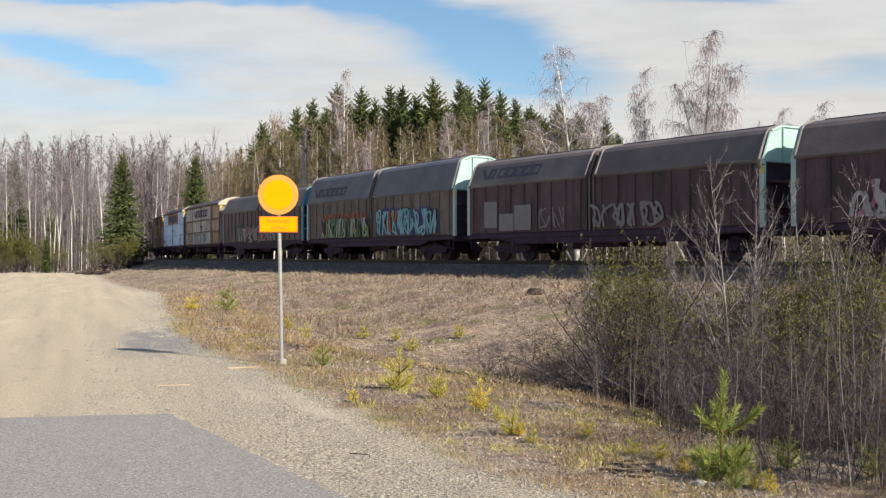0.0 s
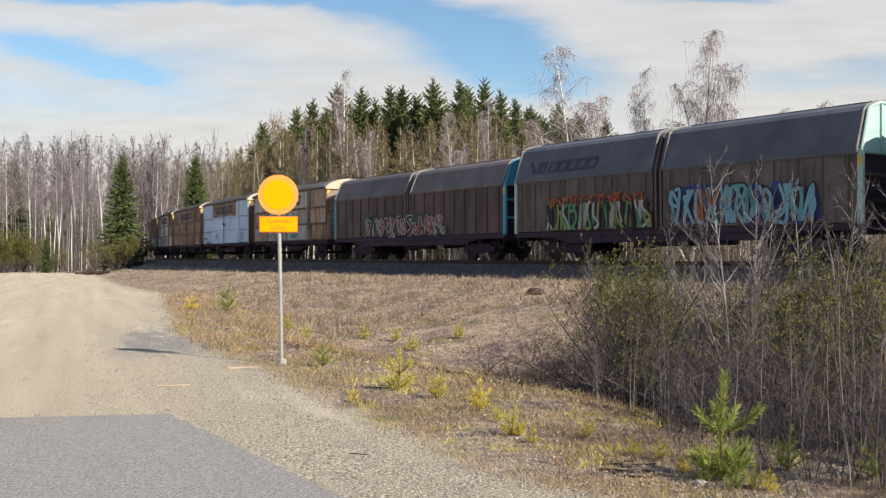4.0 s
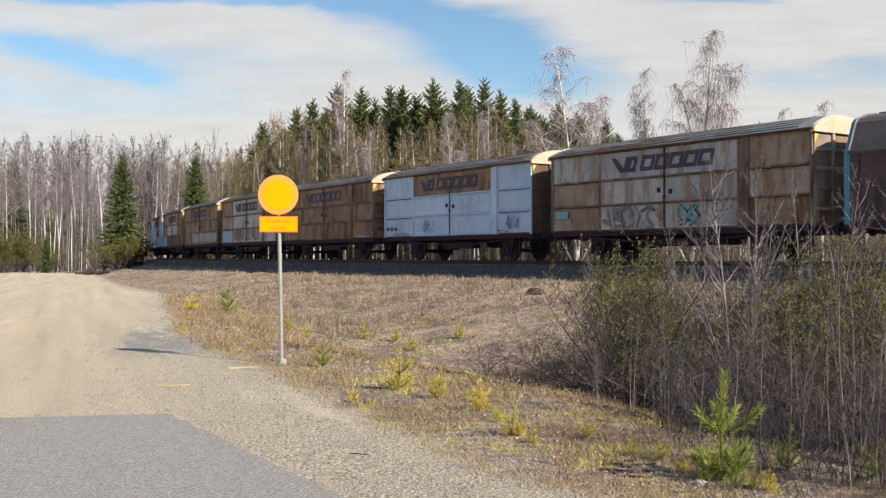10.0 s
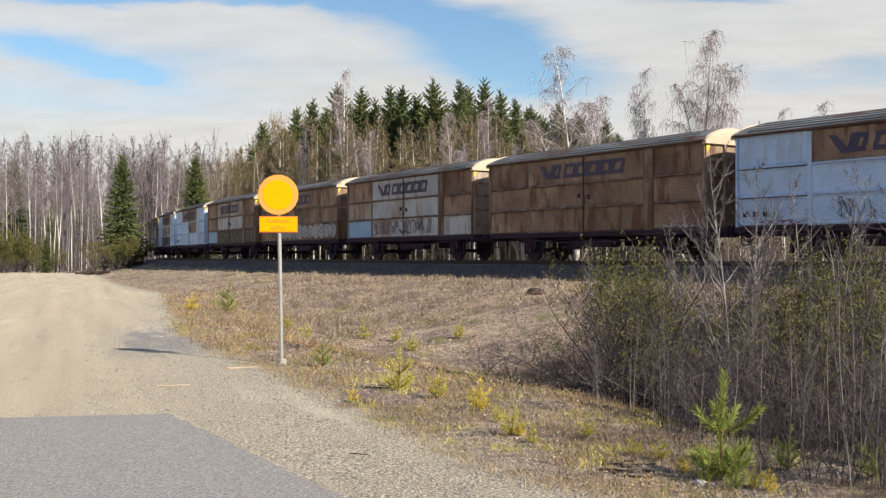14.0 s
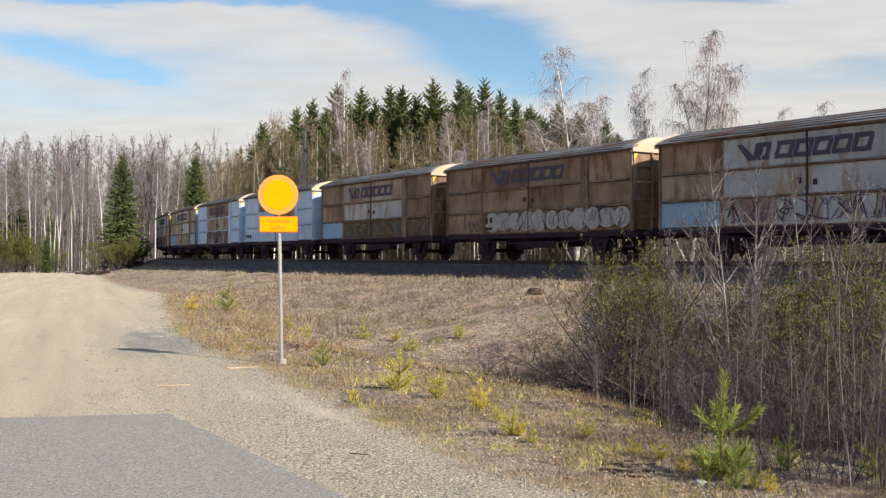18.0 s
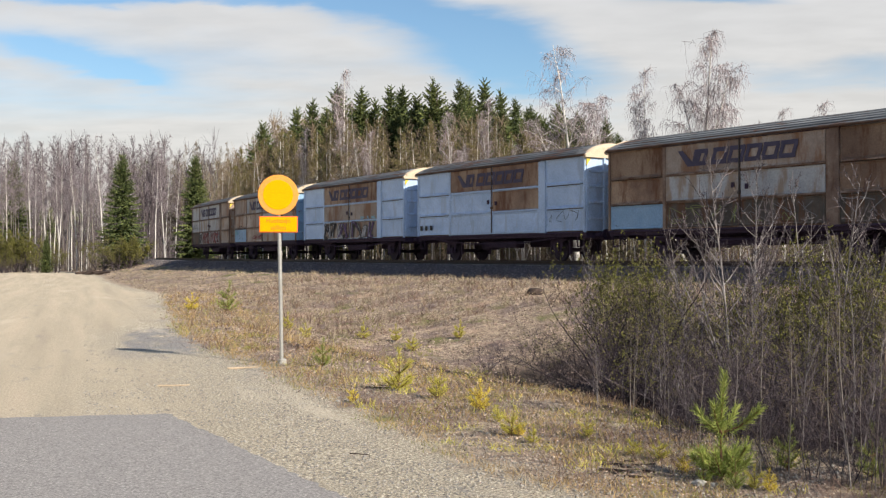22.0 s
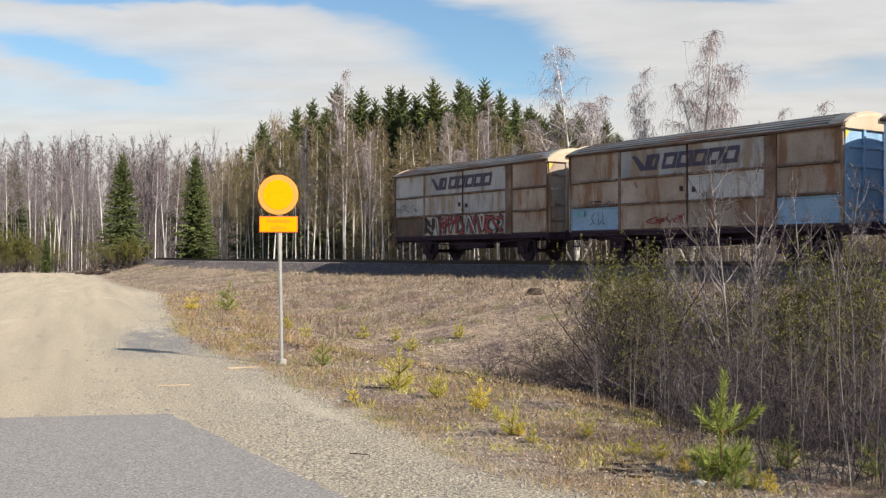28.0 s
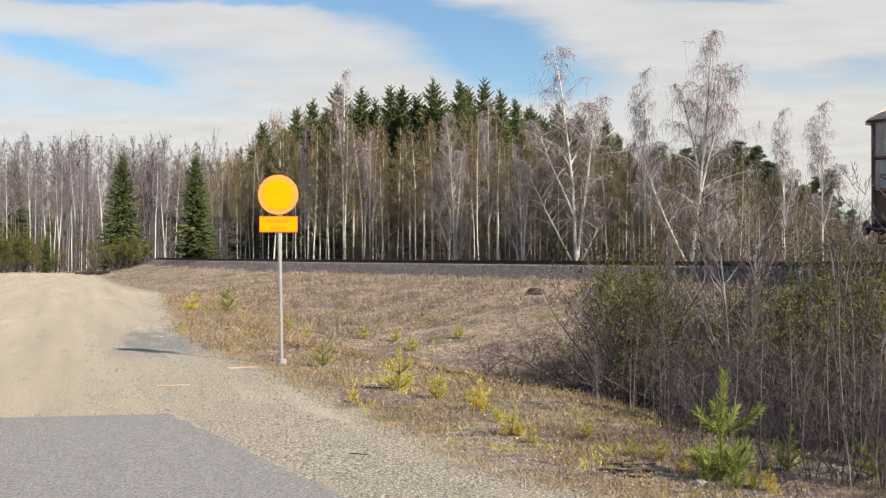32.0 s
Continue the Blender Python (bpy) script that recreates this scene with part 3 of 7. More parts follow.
def shared(key, make):
    if key not in MESHES:
        MESHES[key] = make()
    return MESHES[key]


def wheelset_mesh():
    b = Build()
    n = 24
    for sy in (-1, 1):
        prof = [(0.10, 0.03), (0.13, 0.06), (0.40, 0.035), (0.43, 0.06), (0.46, 0.062), (0.462, -0.03), (0.495, -0.045), (0.495, -0.068), (0.43, -0.068), (0.40, -0.02), (0.12, -0.05), (0.10, -0.05)]
        v = [(r * math.cos(i * 6.28318 / n), sy * (0.775 + w), r * math.sin(i * 6.28318 / n)) for r, w in prof for i in range(n)]
        f = [(k * n + i, k * n + (i + 1) % n, (k + 1) * n + (i + 1) % n, (k + 1) * n + i) for k in range(len(prof) - 1) for i in range(n)]
        b.add(v, f)
    b.tube([(0, -1.05, 0), (0, 1.05, 0)], 0.085, 12)
    return b


SPIN = []
RUNNERS = []


def wheelset(parent, x):
    me = shared("wheelset", lambda: mended(wheelset_mesh().mesh("wheelset")))
    ob = part("wheelset", me, M_WHEEL, parent, "", pose(x, 0, 0.46))
    SPIN.append((ob, x))
    return ob


def running_gear(parent, x):
    """Axle guards, boxes, leaf springs and brake blocks over one wheelset."""
    def spring():
        lo = [(-0.64 + 0.09 * k, 0.884 - 0.028 * k) for k in range(5)]
        return Build().poly([(-0.66, 0.96)] + lo + [(-q[0], q[1]) for q in lo[::-1]] + [(0.66, 0.96), (0.6, 0.9), (-0.6, 0.9)], 0.09, "y", -0.045)
    for sy in (-1, 1):
        at_ = pose(x, sy, 0)
        part("axle_box", shared("axle_box", lambda: mended(Build().box(-0.13, 0.13, -0.09, 0.09, 0.34, 0.60, 0.02).mesh("axle_box"))), M_UNDER, parent, "", at_)
        part("axle_guard", shared("guard", lambda: mended(Build().poly([(-0.42, 0.98), (-0.24, 0.36), (-0.15, 0.36), (-0.15, 0.72), (0.15, 0.72), (0.15, 0.36), (0.24, 0.36), (0.42, 0.98)], 0.02, "y", -0.01).mesh("axle_guard"))), M_UNDER, parent, "", at_)
        part("leaf_spring", shared("spring", lambda: mended(spring().mesh("leaf_spring"))), M_UNDER, parent, "", at_)
        for d in (-0.6, 0.6):
            part("brake_block", shared("brake", lambda: mended(Build().box(-0.06, 0.06, -0.06, 0.06, 0.28, 0.95, 0.01).mesh("brake_block"))), M_UNDER, parent, "", pose(x + d, sy * 0.8, 0))


def buffer_mesh():
    b = Build().tube([(0, 0, 0), (0.34, 0, 0)], 0.10, 12)
    b.tube([(0.30, 0, 0), (0.56, 0, 0)], 0.07, 12)
    b.tube([(0.56, 0, 0), (0.60, 0, 0), (0.62, 0, 0)], [0.22, 0.22, 0.17], 18)
    return mended(b.mesh("buffer"))


def coupling_mesh():
    b = Build().tube([(0, 0, 0), (0.4, 0, -0.02), (0.66, 0, -0.14)], [0.05, 0.045, 0.04], 8)
    b.box(-0.05, 0.3, -0.12, 0.12, -0.09, 0.09, 0.02)
    b.tube([(0, 0.35, 0.0), (0.25, 0.34, -0.25), (0.5, 0.2, -0.34), (0.66, 0.1, -0.2)], 0.022, 7)
    return mended(b.mesh("coupling"))


def end_gear(parent, half):
    bme, cme = shared("buffer", buffer_mesh), shared("coupling", coupling_mesh)
    for d in (1, -1):
        for y in (-0.88, 0.88):
            part("buffer", bme, M_UNDER, parent, "", pose(d * (half - 0.02), y, 1.05, 0, 0, 0 if d > 0 else 180))
        part("coupling", cme, M_UNDER, parent, "", pose(d * (half - 0.02), 0, 1.0, 0, 0, 0 if d > 0 else 180))


def ride(root, s16, base):
    RUNNERS.append((root, s16, base))


# covered wagons with an arched roof
BH, WT, FL = 6.32, 4.10, 1.22
ROWS = ((1.22, 2.10), (2.19, 3.07), (3.16, 4.21))
ZONES = ((-6.22, -3.52), (-3.34, -0.04), (0.04, 3.34), (3.84, 6.22))


def pressed_panel(x0, x1, z0, z1, door):
    """A pressed steel field: rim, rounded shoulder and a sunk middle."""
    b = Build()
    r = 0.16 if not door else 0.05
    def loop(inset, y, rad, n=4):
        out = []
        for cx, cz, a0 in ((x1 - inset - rad, z1 - inset - rad, 0), (x0 + inset + rad, z1 - inset - rad, 90), (x0 + inset + rad, z0 + inset + rad, 180), (x1 - inset - rad, z0 + inset + rad, 270)):
            for i in range(n):
                a = radians(a0 + 90 * i / (n - 1))
                out.append((cx + rad * math.cos(a), y, cz + rad * math.sin(a)))
        return out
    loops = [loop(0, 0.03, 0.004), loop(0, -0.012, 0.004), loop(0.03, -0.02, r), loop(0.075, 0.012 if not door else 0.0, r)]
    n = 16
    v = sum(loops, [])
    f = [(k * n + i, k * n + (i + 1) % n, (k + 1) * n + (i + 1) % n, (k + 1) * n + i) for k in range(3) for i in range(n)]
    f.append(tuple(3 * n + i for i in range(n)))
    return b.add(v, f)


def roof_mesh():
    n, b = 14, Build()
    xs = [-BH - 0.10, -BH + 0.0, -BH + 0.45, BH - 0.45, BH, BH + 0.10]
    drop = [0.16, 0.08, 0.0, 0.0, 0.08, 0.16]
    for shell in (0.0,):
        v = []
        for x, d in zip(xs, drop):
            for j in range(n + 1):
                y = -1.58 + 3.16 * j / n
                z = 4.29 + (0.49 - d) * (1 - (y / 1.58) ** 2) ** 0.8
                v.append((x, y, z))
            for y in (1.58, -1.58):
                v.append((x, y, 4.19))
        m = n + 3
        f = [(i * m + j, (i + 1) * m + j, (i + 1) * m + (j + 1) % m, i * m + (j + 1) % m) for i in range(len(xs) - 1) for j in range(m)]
        f += [tuple(range(m)), tuple((len(xs) - 1) * m + j for j in range(m))]
        b.add(v, f)
    b.box(-BH - 0.1, BH + 0.1, 1.575, 1.62, 4.15, 4.30, 0.01)
    return mended(b.mesh("roof"))


def core_mesh():
    b = Build().box(-BH, BH, -1.44, 1.50, 1.12, 4.23, 0.02)
    for z in (2.16, 3.13):
        b.box(-BH + 0.1, BH - 0.1, 1.49, 1.53, z - 0.04, z + 0.04)
    return mended(b.mesh("wagon_body"))


def end_mesh():
    return mended(Build().box(0, 0.05, -1.46, 1.46, 1.2, 4.25, 0.01).mesh("end_wall"))


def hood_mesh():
    """The curved end of the roof, in a cream lighter than the roof."""
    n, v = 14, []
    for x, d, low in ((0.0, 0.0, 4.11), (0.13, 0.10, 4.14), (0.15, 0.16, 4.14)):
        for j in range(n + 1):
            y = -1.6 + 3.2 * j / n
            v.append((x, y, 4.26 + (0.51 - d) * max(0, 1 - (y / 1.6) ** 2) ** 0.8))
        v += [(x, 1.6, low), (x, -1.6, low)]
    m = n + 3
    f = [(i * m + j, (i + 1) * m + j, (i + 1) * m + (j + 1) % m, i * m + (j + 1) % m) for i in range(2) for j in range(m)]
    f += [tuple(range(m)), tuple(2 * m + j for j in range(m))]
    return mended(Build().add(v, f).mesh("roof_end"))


def under_mesh(half):
    b = Build()
    for y in (-1.44, 1.40):
        b.box(-half, half, y, y + 0.05, 0.98, 1.20, 0.01)
    b.box(-half, -half + 0.2, -1.42, 1.42, 0.92, 1.2, 0.02).box(half - 0.2, half, -1.42, 1.42, 0.92, 1.2, 0.02)
    for y in (-0.42, 0.3):
        b.box(-half + 0.1, half - 0.1, y, y + 0.12, 0.88, 1.16)
    b.box(-1.3, 1.1, -1.0, -0.5, 0.56, 0.86, 0.04).box(-2.4, -1.7, -0.4, 0.2, 0.5, 0.85, 0.05).box(0.4, 1.9, 0.3, 0.8, 0.6, 0.9, 0.05)
    b.tube([(-half + 1.5, -1.36, 0.98), (-2.0, -1.36, 0.76), (2.0, -1.36, 0.76), (half - 1.5, -1.36, 0.98)], 0.03, 6)
    for x in (-half + 0.35, half - 0.35):
        b.box(x - 0.2, x + 0.2, -1.45, -1.38, 0.55, 0.60).box(x - 0.2, x - 0.17, -1.45, -1.41, 0.55, 1.0).box(x + 0.17, x + 0.2, -1.45, -1.41, 0.55, 1.0)
    return mended(b.mesh("underframe"))


MARKS = ((0.0, 0.78, 1), (0.80, 1.22, 0), (1.45, 2.08, 0), (2.13, 2.76, 0), (2.81, 3.42, 0), (3.47, 4.08, 0), (4.13, 4.75, 0))


def marking_bars(b, x, z, h, w, y, thick=0.10):
    """A row of plain slanting blocks where a painted company mark stands."""
    k = w / 4.75
    for i, (a, c, kind) in enumerate(MARKS):
        a, c, sl = x + a * k, x + c * k, 0.18 * h
        t = thick
        if kind:
            b.poly([(a, z + h), (a + t * 1.5, z + h), (c - t, z + t), (c - t * 0.2, z + h), (c + t, z + h), (c, z), (a + (c - a) * 0.55, z)], 0.006, "y", y)
        else:
            b.poly([(a + sl, z + h), (c + sl, z + h), (c + sl, z + h - t), (a + sl, z + h - t)], 0.006, "y", y)
            b.poly([(a, z + t), (c, z + t), (c, z), (a, z)], 0.006, "y", y)
            b.poly([(a + sl, z + h - t), (a + sl + t, z + h - t), (a + t, z + t), (a, z + t)], 0.006, "y", y)
            if i > 0:
                b.poly([(c + sl - t, z + h - t), (c + sl, z + h - t), (c, z + t), (c - t, z + t)], 0.006, "y", y)
    return b


def box_wagon(s_left, look_of, label):
    """look_of: for each zone the paints of its three rows from the bottom, then the end's and roof's paint."""
    zones, end_paint, post_paint = look_of
    root = thing("covered_wagon", Matrix.Identity(4), label, "freight wagon", "wagons of the goods train")
    part("wagon_body", shared("core", core_mesh), M_OLD, root)
    for zi, ((x0, x1), paints) in enumerate(zip(ZONES, zones)):
        door = zi in (1, 2)
        holder = root
        if door:
            holder = part("sliding_door", shared(("leaf", zi, post_paint.name), lambda: mended(Build().box(x0 - 0.02, x1 + 0.02, -1.5, -1.45, 1.18, 4.22, 0.01).mesh("sliding_door"))), post_paint, root)
        for ri, ((z0, z1), paint) in enumerate(zip(ROWS, paints)):
            me = shared(("panel", zi, ri), lambda: mended(pressed_panel(x0, x1, z0, z1, door).mesh("panel"))).copy()
            me.materials.clear()
            p = part("panel", me, paint, holder, "", pose(0, -1.51 if door else -1.475, 0))
    for zi, (x0, x1) in enumerate(ZONES):
        for z in (2.16, 3.13):
            yy = -1.5 if zi in (1, 2) else -1.47
            def rib():
                h = (x1 - x0) / 2
                return mended(Build().add([(-h, 0.02, -0.022), (h, 0.02, -0.022), (h, 0.02, 0.06), (-h, 0.02, 0.06), (-h + 0.08, -0.10, -0.022), (h - 0.08, -0.10, -0.022), (h - 0.08, -0.10, 0.02), (-h + 0.08, -0.10, 0.02)],
                                          [(0, 3, 2, 1), (4, 5, 6, 7), (0, 1, 5, 4), (1, 2, 6, 5), (2, 3, 7, 6), (3, 0, 4, 7)]).mesh("rib"))
            part("rib", shared(("rib", round(x1 - x0, 2), post_paint.name), rib), post_paint, root, "", pose((x0 + x1) / 2, yy, z))
    part("eave", shared("eave", lambda: mended(Build().box(-BH - 0.08, BH + 0.08, -1.64, -1.57, 4.20, 4.27, 0.012).mesh("eave"))), M_EAVE, root, "dark rusty eave")
    for x, w in ((-6.28, 0.05), (-3.43, 0.075), (3.59, 0.235), (6.28, 0.05)):
        part("post", shared(("post", w, post_paint.name), lambda: mended(Build().box(-w, w, -1.535, -1.43, 1.14, 4.25, 0.015).mesh("post"))), post_paint, root, "", pose(x, 0, 0))
    part("door_rail", shared("door_rail", lambda: mended(Build().box(-3.5, 3.5, -1.57, -1.5, 4.17, 4.25, 0.01).box(-6.3, 6.3, -1.55, -1.46, 1.10, 1.17, 0.01).mesh("door_rail"))), M_UNDER, root)
    for x, z in ((-0.28, 2.62), (0.3, 2.55)):
        part("latch", shared("latch", lambda: mended(Build().box(-0.07, 0.07, -1.56, -1.51, -0.09, 0.09, 0.01).mesh("latch"))), M_UNDER, root, "", pose(x, 0, z))
    part("lock_bar", shared("lock_bar", lambda: mended(Build().tube([(0, -1.555, 1.25), (0, -1.555, 4.17)], 0.022, 8).box(-0.06, 0.06, -1.58, -1.52, 2.30, 2.42, 0.01).mesh("lock_bar"))), M_OLD, root)
    cover_ = part("roof", shared("roof", roof_mesh), M_ROOF, root)
    for y in (-1.5, -1.36, -1.16, -0.9, -0.62, 0.0, 0.62):
        z = 4.29 + 0.49 * (1 - (y / 1.58) ** 2) ** 0.8
        part("roof_rib", shared("roof_rib", lambda: mended(Build().box(-BH + 0.5, BH - 0.5, -0.018, 0.018, -0.03, 0.012, 0.005).mesh("roof_rib"))), M_ROOF, cover_, "", pose(0, y, z))
    for d in (1, -1):
        ew = part("end_wall", shared(("end", end_paint.name), lambda: end_mesh()), end_paint, root, "", pose(d * BH, 0, 0, 0, 0, 0 if d > 0 else 180))
        for z in (1.7, 2.35, 3.0, 3.6):
            part("rib", shared(("end_rib", end_paint.name), lambda: mended(Build().box(0.045, 0.11, -1.36, 1.36, -0.06, 0.06, 0.02).mesh("rib"))), end_paint, ew, "", pose(0, 0, z))
        for y in (-0.55, 0.55):
            part("stanchion", shared(("end_post", end_paint.name), lambda: mended(Build().box(0.04, 0.13, -0.06, 0.06, 1.2, 4.19, 0.015).mesh("stanchion"))), end_paint, ew, "", pose(0, y, 0))
        part("roof_end", shared("hood", hood_mesh), M_CREAM, root, "cream roof end", pose(d * (BH + 0.0), 0, 0, 0, 0, 0 if d > 0 else 180))
    part("yellow_corner", shared("ycorner", lambda: mended(Build().poly([(-1.47, 4.09), (-1.47, 3.79), (-1.25, 4.09)], 0.01, "x", BH + 0.052).mesh("yellow_corner"))), M_YELLOW, root, "yellow corner mark")
    mk = part("marking", marking_bars(Build(), -2.75, 3.38, 0.58, 5.0, -1.538, 0.15), M_MARK, root, "faded dark blue painted marking")
    tagged(mk, kind="stuff")
    part("underframe", shared("under_box", lambda: under_mesh(BH)), M_UNDER, root)
    for x in (-4.0, 4.0):
        running_gear(root, x)
        wheelset(root, x)
    end_gear(root, BH)
    ride(root, s_left + BH, 8.0)
    return root


W, P_, B_, R_, L_, D_ = M_WHITE, M_PALE, M_BEIGE, M_BROWN, M_BLUE, M_OLD
LOOKS = [
    (((B_, B_, P_), (P_, P_, P_), (P_, P_, P_), (R_, B_, B_)), M_BEIGE, M_POST, "rust-stained pale covered wagon with scrawled doors"),
    (((W, W, W), (W, W, R_), (W, W, R_), (W, W, W)), M_OLD, W, "bluish white covered wagon with a rusty band on its doors"),
    (((R_, R_, R_), (R_, R_, R_), (R_, R_, R_), (R_, R_, R_)), M_BROWN, M_POST, "rust-brown covered wagon with closed sliding doors"),
    (((L_, B_, R_), (P_, P_, P_), (P_, P_, P_), (P_, R_, R_)), M_BEIGE, M_POST, "brown covered wagon with pale doors and a blue corner"),
    (((R_, R_, R_), (R_, R_, R_), (R_, R_, R_), (R_, R_, R_)), M_BROWN, M_POST, "ochre-brown covered wagon with a white painted scrawl"),
    (((L_, R_, R_), (D_, P_, B_), (D_, P_, B_), (D_, R_, R_)), M_BROWN, M_POST, "rusty covered wagon with grimy lower door panels"),
    (((W, W, W), (W, W, R_), (W, R_, R_), (W, W, W)), M_WHITE, W, "bluish white covered wagon with brown door panels"),
    (((W, W, W), (B_, B_, R_), (B_, B_, R_), (W, W, W)), M_WHITE, W, "white covered wagon with ochre doors and painted scrawl"),
    (((L_, B_, B_), (B_, B_, P_), (B_, P_, P_), (L_, B_, B_)), M_BLUE, M_POST, "stained beige covered wagon with light blue lower corners"),
    (((D_, P_, P_), (P_, P_, P_), (P_, P_, P_), (B_, B_, B_)), M_BEIGE, M_POST, "last grey covered wagon with red scrawl and rusty end panel"),
]
WAGONS = []
for i, (zones, endp, postp, label) in enumerate(LOOKS):
    WAGONS.append(box_wagon(44.11 - 14.02 * i, (zones, endp, postp), label))


# tall dark wagons with sliding roof and walls
def tall_wagon(s_left, label, marked, paint_end, rise=0.0):
    half = 8.4
    wall_paint, roof_paint, rib_paint = (M_TALLGREY, M_ROOFBLUE, M_TALLRIB) if rise else (M_TALL, M_TALLROOF, M_TALL)
    root = thing("sliding_wall_wagon", Matrix.Identity(4), label, "freight wagon", "wagons of the goods train")
    part("wagon_body", shared("tall_core", lambda: mended(Build().box(-half + 0.1, half - 0.1, -1.40, 1.40, 1.15, 3.35, 0.02).mesh("wagon_body"))), M_UNDER, root)
    for x0, x1 in ((-8.32, -0.26), (0.26, 8.32)):
        def wall():
            b = Build().box(x0, x1, -1.50, -1.42, 1.22, 3.36, 0.015)
            return mended(b.mesh("sliding_wall"))
        leaf = part("sliding_wall", shared(("twall", x0, wall_paint.name), wall), wall_paint, root)
        for j in range(9):
            part("rib", shared(("tall_rib", rib_paint.name), lambda: mended(Build().box(-0.025, 0.025, -1.535, -1.49, 1.28, 3.34, 0.01).mesh("rib"))), rib_paint, leaf, "", pose(x0 + 0.35 + (x1 - x0 - 0.7) * j / 8, 0, 0))
        part("sliding_wall", shared(("twall_far", x0, wall_paint.name), lambda: mended(Build().box(x0, x1, 1.42, 1.50, 1.22, 3.36, 0.015).mesh("sliding_wall"))), wall_paint, root)
        def hood():
            u = rise
            prof = [(-1.54, 3.30), (-1.55, 3.40), (-1.16, 4.30 + u), (-1.02, 4.44 + u), (-0.5, 4.60 + u), (0, 4.66 + u), (0.5, 4.60 + u), (1.02, 4.44 + u), (1.16, 4.30 + u), (1.55, 3.40), (1.54, 3.30)]
            n = len(prof)
            v = [(x, y, z) for x in (x0, x1) for y, z in prof]
            f = [(j, j + 1, n + j + 1, n + j) for j in range(n - 1)] + [tuple(range(n)), tuple(range(n, 2 * n))]
            b = Build().add(v, f)
            b.box(x0, x1, -1.575, -1.53, 3.34, 3.42, 0.01)
            b.box(x0 + 0.3, x1 - 0.3, -0.3, -0.24, 4.62 + u, 4.67 + u)
            return mended(b.mesh("sliding_roof"))
        part("sliding_roof", shared(("thood", x0, rise), hood), roof_paint, root)
        for xx in (x0 + 0.03, x1 - 0.03):
            def arch():
                u = rise
                pr = [(-1.55, 3.40), (-1.16, 4.30 + u), (-1.02, 4.44 + u), (-0.5, 4.60 + u), (0, 4.66 + u), (0.5, 4.60 + u), (1.02, 4.44 + u), (1.16, 4.30 + u), (1.55, 3.40)]
                return mended(Build().tube([(0, y, z + 0.01) for y, z in pr], 0.038, 6).mesh("roof_arch"))
            part("roof_arch", shared(("arch", rise), arch), M_ARCH, root, "", pose(xx, 0, 0))
    # the pillar between the two halves: a pair of posts that bend in with the roof, and a dark strip behind them
    for xx in (-0.13, 0.13):
        def pillar():
            u = rise
            pr = [(-1.47, 1.2), (-1.50, 3.40), (-1.13, 4.28 + u), (-1.0, 4.41 + u), (0, 4.6 + u)]
            b = Build()
            for (y0, z0), (y1, z1) in zip(pr, pr[1:]):
                b.add([(x, y, z) for x in (-0.055, 0.055) for y, z in ((y0, z0), (y1, z1), (y1 + 0.06, z1 - 0.02), (y0 + 0.06, z0 - 0.02))], [(0, 1, 2, 3), (7, 6, 5, 4), (0, 4, 5, 1), (1, 5, 6, 2), (2, 6, 7, 3), (3, 7, 4, 0)])
            return mended(b.mesh("pillar"))
        part("pillar", shared(("pillar", rise), pillar), M_TALLRIB, root, "", pose(xx, 0, 0))
    part("pillar_back", shared(("pillar_back", rise), lambda: mended(Build().poly([(-1.40, 1.2), (-1.42, 3.38), (-1.06, 4.22 + rise), (1.06, 4.22 + rise), (1.42, 3.38), (1.40, 1.2)], 0.6, "x", -0.3).mesh("pillar_back"))), M_UNDER, root)
    part("yellow_plate", shared("yplate", lambda: mended(Build().box(-0.07, 0.07, -1.525, -1.512, 2.95, 3.25, 0.003).mesh("yellow_plate"))), M_YELLOW, root, "small yellow plate on the corner post", pose(half - 0.02, 0, 0))
    for d in (1, -1):
        def gable():
            u = rise
            b = Build().poly([(-1.46, 3.36), (-1.46, 3.42), (-1.10, 4.30 + u), (-0.98, 4.40 + u), (-0.5, 4.56 + u), (0.5, 4.56 + u), (0.98, 4.40 + u), (1.10, 4.30 + u), (1.46, 3.42), (1.46, 3.36)], 0.06, "x", 0.0)
            b.tube([(0.07, -1.46, 3.42), (0.07, -1.10, 4.30 + u), (0.07, -0.98, 4.40 + u), (0.07, -0.5, 4.56 + u), (0.07, 0.5, 4.56 + u), (0.07, 0.98, 4.40 + u), (0.07, 1.10, 4.30 + u), (0.07, 1.46, 3.42)], 0.05, 6)
            return mended(b.mesh("end_wall"))
        part("end_wall", shared(("gable", paint_end.name, rise), gable), paint_end, root, "turquoise painted end wall" if paint_end is M_TEAL else "blue painted end wall", pose(d * (half - 0.06), 0, 0, 0, 0, 0 if d > 0 else 180))
        part("lower_end", shared("lower_end", lambda: mended(Build().box(-0.35, -0.3, -1.38, 1.38, 1.2, 3.36, 0.01).mesh("lower_end"))), M_TALL, root, "dark lower end wall", pose(d * (half + 0.0), 0, 0, 0, 0, 0 if d > 0 else 180))
        for z, q in ((1.9, 1.4), (2.7, 1.4), (3.38, 1.4)):
            endm = paint_end if z > 3 or paint_end is M_CYAN else M_TALL
            part("rib", shared(("tall_end_rib", endm.name), lambda: mended(Build().box(-0.12, 0.05, -1.4, 1.4, -0.05, 0.05, 0.01).mesh("rib"))), endm, root, "", pose(d * (half + 0.0), 0, z, 0, 0, 0 if d > 0 else 180))
